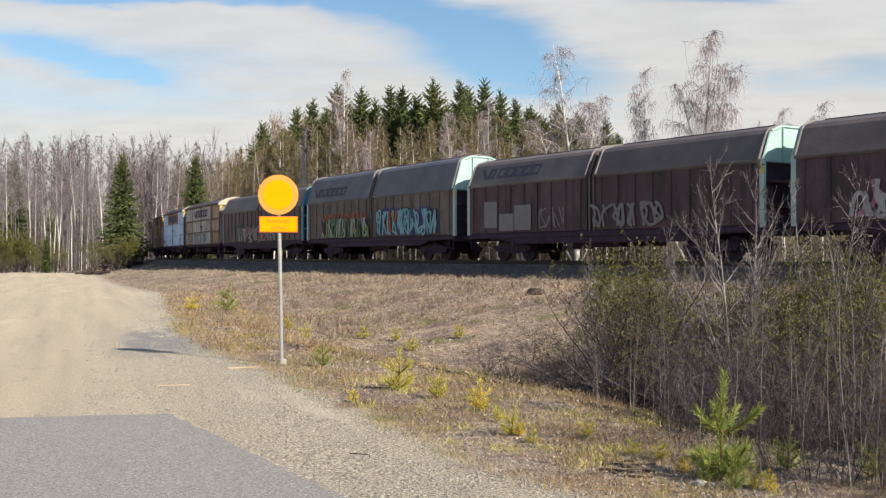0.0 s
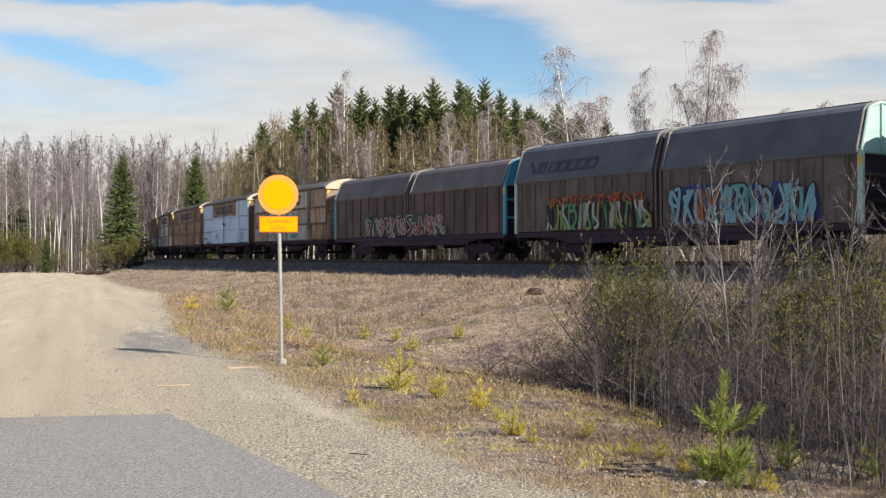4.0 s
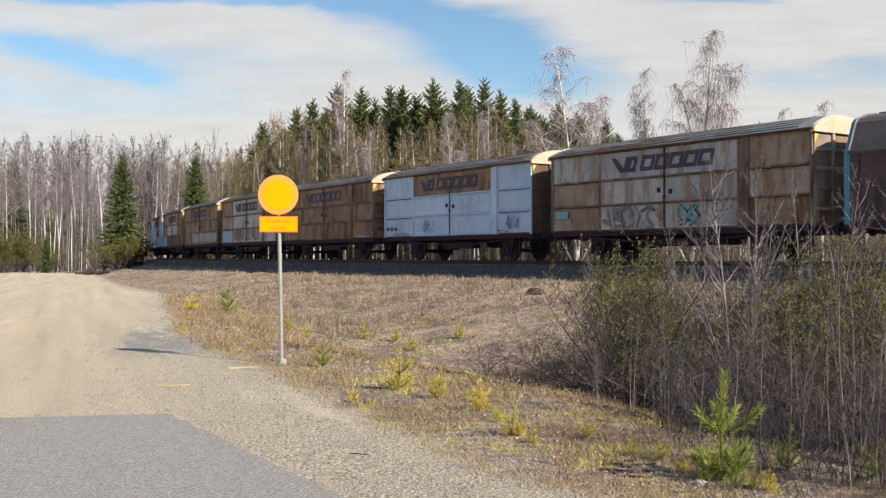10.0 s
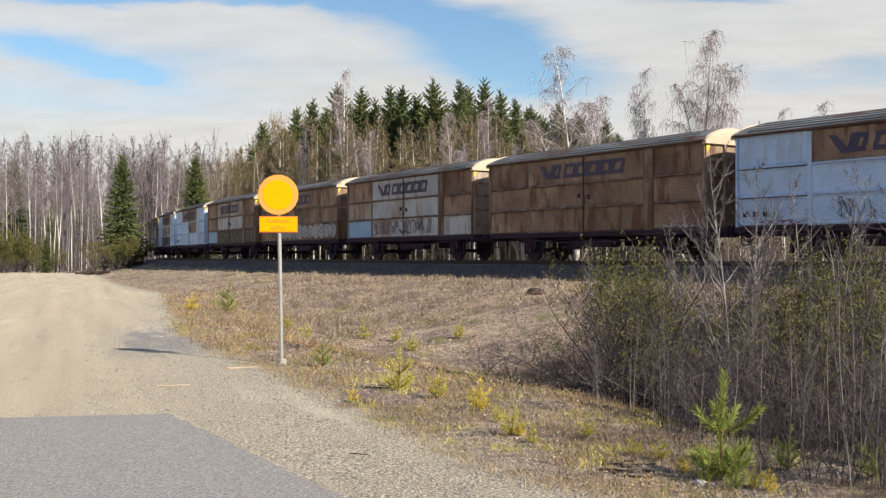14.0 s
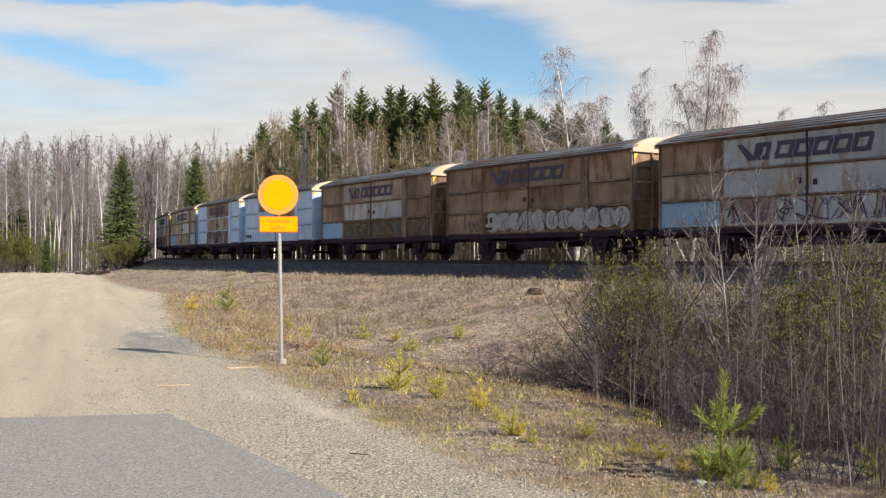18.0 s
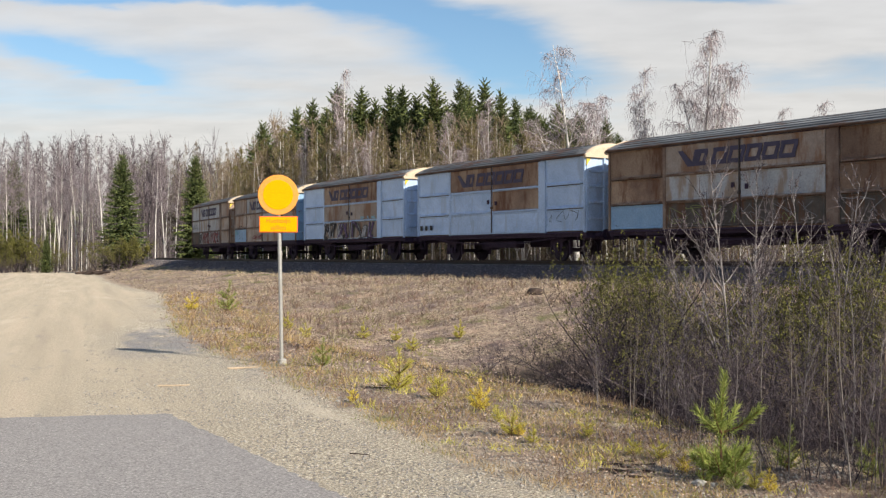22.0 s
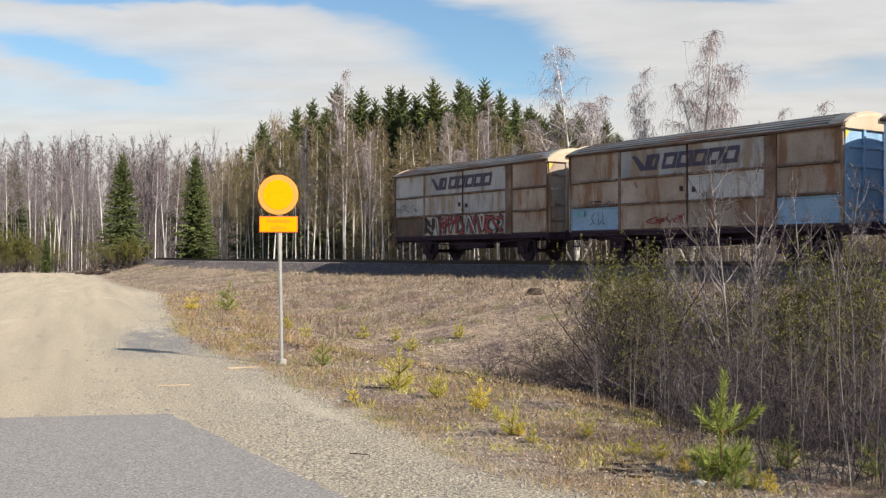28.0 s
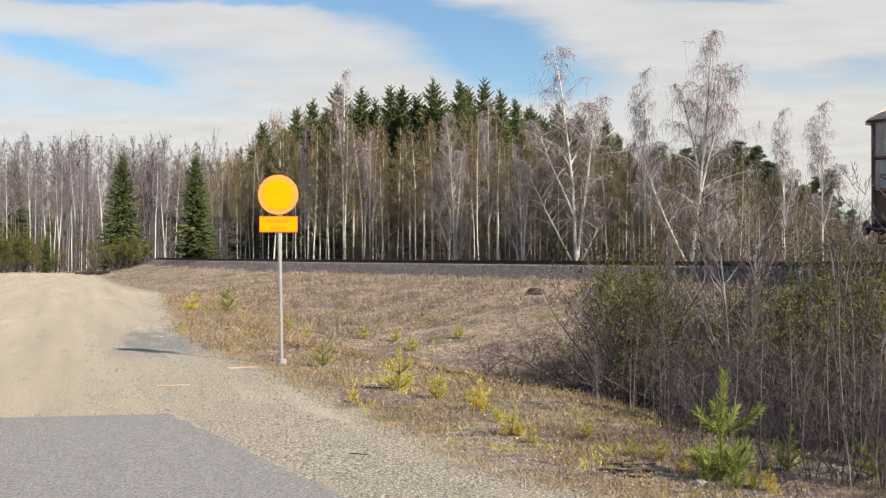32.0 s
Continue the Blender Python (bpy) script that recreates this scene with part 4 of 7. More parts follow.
        for y in (-0.45, 0.45):
            part("stanchion", shared(("tall_stan", paint_end.name, rise), lambda: mended(Build().box(-0.01, 0.07, -0.05, 0.05, 3.36, 4.5 + rise, 0.01).mesh("stanchion"))), paint_end, root, "", pose(d * (half + 0.0), y, 0, 0, 0, 0 if d > 0 else 180))
        for y in (-1.45, 1.45):
            part("corner_post", shared(("cpost", paint_end.name), lambda: mended(Build().box(-0.10, 0.10, -0.06, 0.06, 1.15, 3.46, 0.012).mesh("corner_post"))), paint_end, root, "", pose(d * (half - 0.02), y, 0))
    part("sill", shared("tall_sill", lambda: mended(Build().box(-half, half, -1.50, -1.40, 0.98, 1.2, 0.02).box(-5.0, 5.0, -1.46, -1.38, 0.72, 1.0, 0.02).poly([(-6.2, 1.0), (-5.0, 0.72), (-5.0, 1.0)], 0.08, "y", -1.46).poly([(6.2, 1.0), (5.0, 1.0), (5.0, 0.72)], 0.08, "y", -1.46).mesh("sill"))), M_UNDER, root)
    part("underframe", shared("under_tall", lambda: under_mesh(half)), M_UNDER, root)
    for bx in (-5.7, 5.7):
        def frame_():
            b = Build()
            for sy in (-1, 1):
                y = sy * 1.0
                b.poly([(-1.35, 0.62), (-1.2, 0.40), (-0.7, 0.40), (-0.4, 0.32), (0.4, 0.32), (0.7, 0.40), (1.2, 0.40), (1.35, 0.62), (0.5, 0.78), (-0.5, 0.78)], 0.1, "y", y - 0.05)
                for x in (-0.9, 0.9):
                    b.box(x - 0.13, x + 0.13, y - 0.09, y + 0.09, 0.34, 0.6, 0.02)
                for x in (-0.18, 0.0, 0.18):
                    b.tube([(x, y, 0.4), (x, y, 0.72)], 0.07, 8)
            b.box(-0.25, 0.25, -1.0, 1.0, 0.6, 0.95, 0.03)
            return mended(b.mesh("bogie"))
        bogie = part("bogie", shared("bogie", frame_), M_UNDER, root, "", pose(bx, 0, 0))
        for x in (-0.9, 0.9):
            wheelset(bogie, x)
    if marked:
        mk = marking_bars(Build(), -7.6, 0, 0.52, 4.2, 0, 0.12)
        # the marking lies on the sloping shoulder of the roof
        tilt = math.degrees(math.atan2(0.39, 0.90 + rise))
        tagged(part("marking", mk, M_MARK, root, "faded dark blue painted marking", pose(0, -1.455 - 0.1 * rise, 3.66, -tilt, 0, 0)), kind="stuff")
    end_gear(root, half)
    ride(root, s_left + half, 11.4)
    WAGONS.append(root)
    return root


TALL = [tall_wagon(57.97, "dark brown sliding-wall wagon with pale red scrawl", False, M_CYAN),
        tall_wagon(75.57, "dark brown sliding-wall wagon with green and blue scrawl", True, M_TEAL, 0.38),
        tall_wagon(93.55, "dark brown sliding-wall wagon with pale patched panels", True, M_TEAL),
        tall_wagon(111.55, "dark grey sliding-wall wagon with a white scrawl", False, M_TEAL)]


# ---- painted scrawl on the wagons ----
def paint(name, c):
    return material(name, [tuple(v * 0.8 for v in c), c], 5, 30, 0.65, 0.02, wear=((0.10, 0.08, 0.07), 0.64, 0.1, 3.0))


INK = {k: paint("spray_" + k, c) for k, c in dict(white=(0.44, 0.44, 0.45), black=(0.015, 0.014, 0.018), red=(0.28, 0.045, 0.05), green=(0.09, 0.30, 0.16), sky=(0.22, 0.46, 0.58), navy=(0.035, 0.06, 0.26), orange=(0.42, 0.13, 0.03),
                                                 grey=(0.24, 0.235, 0.24), purple=(0.14, 0.08, 0.20), lime=(0.26, 0.30, 0.10), pink=(0.42, 0.16, 0.24), cyan=(0.16, 0.42, 0.46), moss=(0.035, 0.075, 0.055)).items()}


def ribbon(b, pts, width, y):
    """A flat painted stroke on the wall, a few millimetres thick."""
    p = np.array(pts, float)
    d = np.gradient(p, axis=0)
    d /= np.linalg.norm(d, axis=1)[:, None] + 1e-9
    nrm = np.stack([-d[:, 1], d[:, 0]], 1) * (width * 0.5)
    lft, rgt = p + nrm, p - nrm
    n = len(p)
    v = [(q[0], y, q[1]) for q in lft] + [(q[0], y, q[1]) for q in rgt]
    b.add(v, [(i, i + 1, n + i + 1, n + i) for i in range(n - 1)])


def curve_pts(r, x0, x1, z0, z1, n=4):
    k = np.stack([r.uniform(x0, x1, n), r.uniform(z0, z1, n)], 1)
    k[0, 1], k[-1, 1] = r.choice([z0, z1]), r.choice([z0, z1])
    out = []
    for i in range(n - 1):
        a, c = k[max(0, i - 1)], k[min(n - 1, i + 2)]
        for t in np.linspace(0, 1, 5, endpoint=i == n - 2):
            out.append(0.5 * (2 * k[i] + (k[i + 1] - a) * t + (2 * a - 5 * k[i] + 4 * k[i + 1] - c) * t * t + (3 * k[i] - a - 3 * k[i + 1] + c) * t ** 3))
    return np.array(out)


def scrawl(root, seed, x0, x1, z0, z1, fill, edge, count, width, y=-1.556, halo=None, label="sprayed scrawl"):
    """Overlapping rounded strokes: an outline colour beneath, fill colours above."""
    r = np.random.RandomState(seed)
    under, overs = Build(), {c: Build() for c in fill}
    if halo:
        hb = Build()
        for i in range(count):
            cx = x0 + (x1 - x0) * (i + 0.5) / count
            w = (x1 - x0) / count
            ribbon(hb, curve_pts(r, cx - w, cx + w, z0 + 0.05, z1 + 0.08, 4), width * 3.2, y + 0.004)
        tagged(part("sprayed_ground", hb, INK[halo], root), kind="stuff")
    for i in range(count):
        w = (x1 - x0) / count
        cx = x0 + w * (i + 0.5)
        for k in range(3):
            pts = curve_pts(r, cx - w * 0.55, cx + w * 0.55, z0, z1, r.randint(3, 5))
            ribbon(under, pts, width * 1.9, y)
            ribbon(overs[fill[r.randint(len(fill))]], pts, width, y - 0.004 - 0.001 * k)
    if edge:
        tagged(part("sprayed_outline", under, INK[edge], root), kind="stuff")
    for c, b in overs.items():
        if b.n:
            tagged(part("sprayed_stroke", b, INK[c], root, label), kind="stuff")


def tag_(root, seed, x0, x1, z0, z1, ink, n=6, width=0.03, y=-1.556):
    r = np.random.RandomState(seed)
    b = Build()
    for i in range(n):
        w = (x1 - x0) / n
        cx = x0 + w * (i + 0.5)
        ribbon(b, curve_pts(r, cx - w * 0.8, cx + w * 0.8, z0, z1, r.randint(3, 6)), width, y - 0.001 * i)
    tagged(part("sprayed_tag", b, INK[ink], root, "thin sprayed tag"), kind="stuff")


def placard(root, x0, x1, z0, z1, ink, label, y=-1.545):
    part("placard", Build().box(x0, x1, y, y + 0.02, z0, z1, 0.004), INK[ink], root, label)


w5, w6, w7, w8, w9, w10, w11, w12, w13, w14 = WAGONS[:10]
t4, t3, t2, t1 = TALL
scrawl(w5, 1, -3.3, -0.4, 1.28, 2.05, ("grey", "white"), None, 4, 0.10)
tag_(w5, 2, -0.6, 0.1, 1.5, 1.95, "red", 3, 0.02)
scrawl(w5, 3, 0.7, 1.7, 1.35, 2.0, ("cyan", "sky"), "black", 2, 0.10)
placard(w5, -6.0, -5.3, 1.7, 2.0, "sky", "small light blue notice")
tag_(w6, 4, -2.4, -1.3, 1.4, 1.95, "black", 6, 0.022)
tag_(w6, 5, 4.6, 5.4, 1.4, 1.95, "navy", 5, 0.045)
tag_(w6, 6, -5.3, -3.8, 1.24, 1.36, "red", 7, 0.03)
tag_(w6, 7, 3.8, 4.8, 1.24, 1.36, "red", 6, 0.03)
for x in (-6.0, -5.6, -5.2):
    placard(w6, x, x + 0.16, 1.5, 1.68, "black", "small black stencil block")
tag_(w7, 8, 4.0, 6.0, 1.26, 1.34, "white", 3, 0.05)
tag_(w7, 9, -5.9, -4.6, 1.3, 1.9, "black", 3, 0.012)
scrawl(w8, 10, -3.2, 3.0, 1.35, 2.05, ("black", "purple", "black"), None, 9, 0.04)
tag_(w8, 11, -2.6, 0.2, 1.75, 2.1, "pink", 6, 0.03)
# a row of rounded white shapes with dark blocks at its start
bub = Build()
for i in range(11):
    cx, rr = -2.6 + i * 0.84, 0.50 + 0.05 * math.sin(i * 2.3)
    bub.poly([(cx + rr * math.cos(a) * 1.02, 1.68 + (0.44 + 0.04 * math.cos(i * 1.7)) * math.sin(a) * (1.0 if math.sin(a) > 0 else 0.92)) for a in np.linspace(0, 6.283, 17)[:-1]], 0.004, "y", -1.552 - 0.0006 * (i % 3))
tagged(part("sprayed_stroke", bub, INK["white"], w9, "row of rounded white sprayed shapes"), kind="stuff")
eyes = Build()
for cx, cz, w_, h_ in ((-3.02, 1.78, 0.22, 0.26), (-2.66, 1.80, 0.2, 0.24), (-2.84, 1.42, 0.5, 0.12)):
    eyes.poly([(cx - w_ / 2, cz - h_ / 2), (cx + w_ / 2, cz - h_ / 2), (cx + w_ / 2, cz + h_ / 2), (cx - w_ / 2, cz + h_ / 2)], 0.004, "y", -1.560)
part("sprayed_spot", eyes, INK["black"], w9)
tag_(w9, 12, -1.9, 6.0, 1.30, 2.05, "black", 26, 0.022, -1.560)
tag_(w9, 13, -4.6, -3.6, 1.3, 1.8, "black", 5, 0.03)
scrawl(w10, 14, -3.2, 3.2, 1.35, 1.95, ("grey", "lime"), None, 7, 0.02)
tag_(w10, 15, 4.0, 6.0, 1.4, 2.0, "grey", 4, 0.03)
tag_(w11, 16, 4.2, 6.0, 1.6, 2.05, "black", 4, 0.02)
for x in (-6.05, -5.6, -5.15):
    placard(w11, x, x + 0.2, 1.45, 1.68, "black", "small black stencil block")
scrawl(w12, 17, -3.2, 3.1, 1.26, 2.05, ("white", "black", "purple", "white"), "black", 8, 0.11, label="black, white and violet sprayed letters")
tag_(w12, 18, 1.5, 3.2, 2.1, 2.35, "sky", 5, 0.05)
tag_(w13, 19, -5.1, -4.1, 1.42, 1.9, "black", 5, 0.03)
tag_(w13, 20, -1.9, 0.0, 1.4, 1.75, "red", 5, 0.05)
tag_(w13, 21, -5.0, -3.8, 2.15, 2.35, "black", 4, 0.03)
scrawl(w14, 22, -3.25, 3.2, 1.26, 2.05, ("red", "white", "red", "black"), "black", 9, 0.12, label="red and white sprayed letters")
tag_(w14, 23, -6.0, -3.9, 2.4, 2.75, "black", 5, 0.03)
for z in (2.0,):
    placard(w13, -6.0, -5.4, 1.75, 1.98, "sky", "small light blue notice")
scrawl(t4, 30, -4.6, 3.4, 1.30, 2.15, ("red", "red", "black", "grey"), "white", 9, 0.13, halo="moss", label="faded red and white sprayed letters")
scrawl(t3, 36, -6.2, -0.3, 2.2, 2.6, ("orange", "orange", "red"), None, 12, 0.07)
scrawl(t3, 31, -6.2, -0.3, 1.28, 2.3, ("green", "black", "white", "lime", "green"), "black", 13, 0.12, y=-1.562, label="green and white sprayed letters")
scrawl(t3, 32, 0.7, 6.9, 1.32, 2.55, ("sky", "cyan", "sky", "sky", "sky", "orange"), "black", 11, 0.13, halo="navy", label="light blue sprayed letters")
placard(t2, -7.1, -6.15, 1.45, 2.62, "grey", "pale grey patch panel")
placard(t2, -6.0, -4.95, 1.30, 2.05, "grey", "pale grey patch panel")
placard(t2, -4.9, -3.75, 1.32, 2.4, "grey", "pale grey patch panel")
tag_(t2, 33, -3.4, -1.6, 1.4, 2.2, "grey", 6, 0.06)
scrawl(t2, 34, 0.0, 3.9, 1.35, 2.2, ("grey",), None, 6, 0.11)
scrawl(t1, 35, -6.3, -1.0, 1.4, 2.5, ("white", "pink", "white"), None, 7, 0.14, label="white and pink sprayed letters")

# ---- plants ----
def leafy(name, stops, rough=0.8, through_=0.0, scale=1.2):
    """Foliage and twigs: every piece takes its own shade."""
    m = bpy.data.materials.new(name)
    m.use_nodes = True
    t = m.node_tree
    b = t.nodes["Principled BSDF"]
    b.inputs["Roughness"].default_value, b.inputs["Specular IOR Level"].default_value = rough, 0.25
    g = t.nodes.new("ShaderNodeNewGeometry")
    oi = t.nodes.new("ShaderNodeObjectInfo")
    mm = t.nodes.new("ShaderNodeMath")
    mm.operation = "MULTIPLY_ADD"
    t.links.new(g.outputs["Random Per Island"], mm.inputs[0])
    mm.inputs[1].default_value = 0.75
    ms = t.nodes.new("ShaderNodeMath")
    ms.operation = "MULTIPLY"
    t.links.new(oi.outputs["Random"], ms.inputs[0])
    ms.inputs[1].default_value = 0.25
    t.links.new(ms.outputs[0], mm.inputs[2])
    r = t.nodes.new("ShaderNodeValToRGB")
    e = r.color_ramp.elements
    while len(e) < len(stops):
        e.new(0.5)
    for i, c in enumerate(stops):
        e[i].position, e[i].color = i / max(1, len(stops) - 1), (*c, 1)
    t.links.new(mm.outputs[0], r.inputs[0])
    t.links.new(r.outputs[0], b.inputs["Base Color"])
    if through_:
        tr = t.nodes.new("ShaderNodeBsdfTranslucent")
        t.links.new(r.outputs[0], tr.inputs[0])
        mxs = t.nodes.new("ShaderNodeMixShader")
        mxs.inputs[0].default_value = through_
        t.links.new(b.outputs[0], mxs.inputs[1])
        t.links.new(tr.outputs[0], mxs.inputs[2])
        t.links.new(mxs.outputs[0], t.nodes["Material Output"].inputs[0])
    return m


def bark_birch():
    m = material("birch_bark", [(0.50, 0.48, 0.46), (0.74, 0.72, 0.69), (0.82, 0.80, 0.77)], 1.6, 22, 0.75, 0.15, stretch=(1, 1, 1.0), obj_random=0.12,
                 wear=((0.045, 0.038, 0.034), 0.63, 0.05, 5.0))
    return m


M_BIRCH = bark_birch()
M_BIRCH_GREY = material("grey_bark", [(0.12, 0.105, 0.095), (0.24, 0.215, 0.195), (0.40, 0.37, 0.34)], 1.6, 22, 0.85, 0.15, obj_random=0.2, wear=((0.05, 0.04, 0.035), 0.56, 0.06, 4.0))
M_TWIG = leafy("birch_twigs", [(0.095, 0.073, 0.055), (0.185, 0.143, 0.102), (0.31, 0.245, 0.175)])
M_TWIG_PALE = leafy("pale_twigs", [(0.16, 0.13, 0.14), (0.28, 0.235, 0.245), (0.44, 0.385, 0.40)])
M_WOODS_GREY = leafy("grey_brush", [(0.05, 0.041, 0.045), (0.085, 0.07, 0.076), (0.15, 0.127, 0.134)])
M_LILAC = leafy("lilac_grey_twigs", [(0.055, 0.045, 0.053), (0.095, 0.079, 0.09), (0.16, 0.137, 0.15)])
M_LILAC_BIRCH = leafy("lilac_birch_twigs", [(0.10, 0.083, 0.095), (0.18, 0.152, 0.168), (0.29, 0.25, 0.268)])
M_BRUSH = leafy("brown_brush", [(0.075, 0.060, 0.05), (0.13, 0.106, 0.08), (0.20, 0.168, 0.115)])
M_BUDS = leafy("budding_leaves", [(0.075, 0.078, 0.024), (0.15, 0.148, 0.042), (0.26, 0.25, 0.072)], through_=0.35)
M_BUDS_BROWN = leafy("brown_buds", [(0.13, 0.112, 0.045), (0.19, 0.168, 0.065), (0.25, 0.228, 0.085)], through_=0.25)
M_SPRUCE = leafy("spruce_needles", [(0.032, 0.048, 0.021), (0.088, 0.115, 0.040), (0.20, 0.22, 0.072)])
M_SPRUCE_BARK = material("spruce_bark", [(0.06, 0.042, 0.032), (0.12, 0.088, 0.068)], 3, 20, 0.9, 0.4)
M_PINE = leafy("pine_needles", [(0.055, 0.070, 0.036), (0.10, 0.12, 0.058), (0.165, 0.185, 0.085)])
M_PINE_BARK = material("pine_bark", [(0.13, 0.07, 0.04), (0.26, 0.14, 0.075)], 3, 20, 0.9, 0.4)
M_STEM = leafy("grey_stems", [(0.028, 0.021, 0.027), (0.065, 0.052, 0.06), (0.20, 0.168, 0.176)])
# dark stems: the thicket's inner shade put in their colour, sunlit twigs palest
M_STEM_SHADE = leafy("shaded_stems", [(0.009, 0.006, 0.010), (0.030, 0.022, 0.030), (0.20, 0.16, 0.172)])
M_SAPLING = leafy("young_pine_needles", [(0.12, 0.165, 0.04), (0.23, 0.285, 0.07), (0.40, 0.44, 0.12)], through_=0.2)
M_SAPLING_YELLOW = leafy("yellowed_needles", [(0.50, 0.40, 0.05), (0.68, 0.55, 0.08), (0.80, 0.66, 0.12)], through_=0.25)
M_SAPLING_LIME = leafy("lime_needles", [(0.30, 0.29, 0.055), (0.48, 0.45, 0.085), (0.64, 0.58, 0.13)], through_=0.25)
M_STRAW = leafy("dry_grass", [(0.11, 0.085, 0.065), (0.22, 0.178, 0.13), (0.35, 0.295, 0.21), (0.48, 0.41, 0.29)], through_=0.2)
M_PALE_STRAW = leafy("pale_straw", [(0.26, 0.205, 0.13), (0.42, 0.345, 0.225), (0.60, 0.51, 0.35)], through_=0.2)
M_RUSSET = leafy("russet_grass", [(0.19, 0.12, 0.05), (0.36, 0.245, 0.10), (0.52, 0.385, 0.18)], through_=0.2)
M_WEED = leafy("brown_weeds", [(0.085, 0.052, 0.045), (0.15, 0.095, 0.078), (0.24, 0.16, 0.12)], through_=0.1)
M_GREENGRASS = leafy("new_grass", [(0.13, 0.145, 0.035), (0.23, 0.235, 0.055), (0.36, 0.34, 0.09)], through_=0.25)


class Mass:
    """Many thin blades in one mesh, made in bulk."""

    def __init__(self, seed):
        self.r = np.random.RandomState(seed)
        self.q = []

    def blades(self, a, b, w0, w1):
        """Flat slivers from a to b, of width w0 at the foot and w1 at the tip."""
        a, b = np.asarray(a, float), np.asarray(b, float)
        d = b - a
        side = np.cross(d, self.r.normal(size=a.shape))
        side /= np.linalg.norm(side, axis=1)[:, None] + 1e-9
        w0, w1 = np.broadcast_to(w0, len(a))[:, None], np.broadcast_to(w1, len(a))[:, None]
        self.q.append(np.stack([a - side * w0 / 2, a + side * w0 / 2, b + side * w1 / 2, b - side * w1 / 2], 1))
        return self

    def leaves(self, p, size):
        p = np.asarray(p, float)
        d = self.r.normal(size=p.shape)
        d *= (np.broadcast_to(size, len(p)) / (np.linalg.norm(d, axis=1) + 1e-9))[:, None]
        return self.blades(p, p + d, np.broadcast_to(size, len(p)) * 0.75, np.broadcast_to(size, len(p)) * 0.35)

    def put(self, quads_):
        self.q.append(quads_)

    def mesh(self, name):
        v = np.concatenate(self.q).reshape(-1, 3).astype(np.float32)
        n = len(v) // 4
        me = bpy.data.meshes.new(name)
        me.vertices.add(len(v))
        me.vertices.foreach_set("co", v.ravel())
        me.loops.add(4 * n)
        me.loops.foreach_set("vertex_index", np.arange(4 * n, dtype=np.int32))
        me.polygons.add(n)
        me.polygons.foreach_set("loop_start", np.arange(0, 4 * n, 4, dtype=np.int32))
        me.update(calc_edges=True)
        me.validate()
        return me


def wander(r, start, way, length, n, droop=0.0, wob=0.08):
    """A slightly crooked line; droop bends it down (or up) towards its end."""
    p, d = [np.array(start, float)], np.array(way, float)
    d /= np.linalg.norm(d)
    for i in range(n):
        d = d + r.normal(size=3) * wob + np.array((0, 0, -droop / n))
        d /= np.linalg.norm(d)
        p.append(p[-1] + d * length / n)
    return np.array(p)


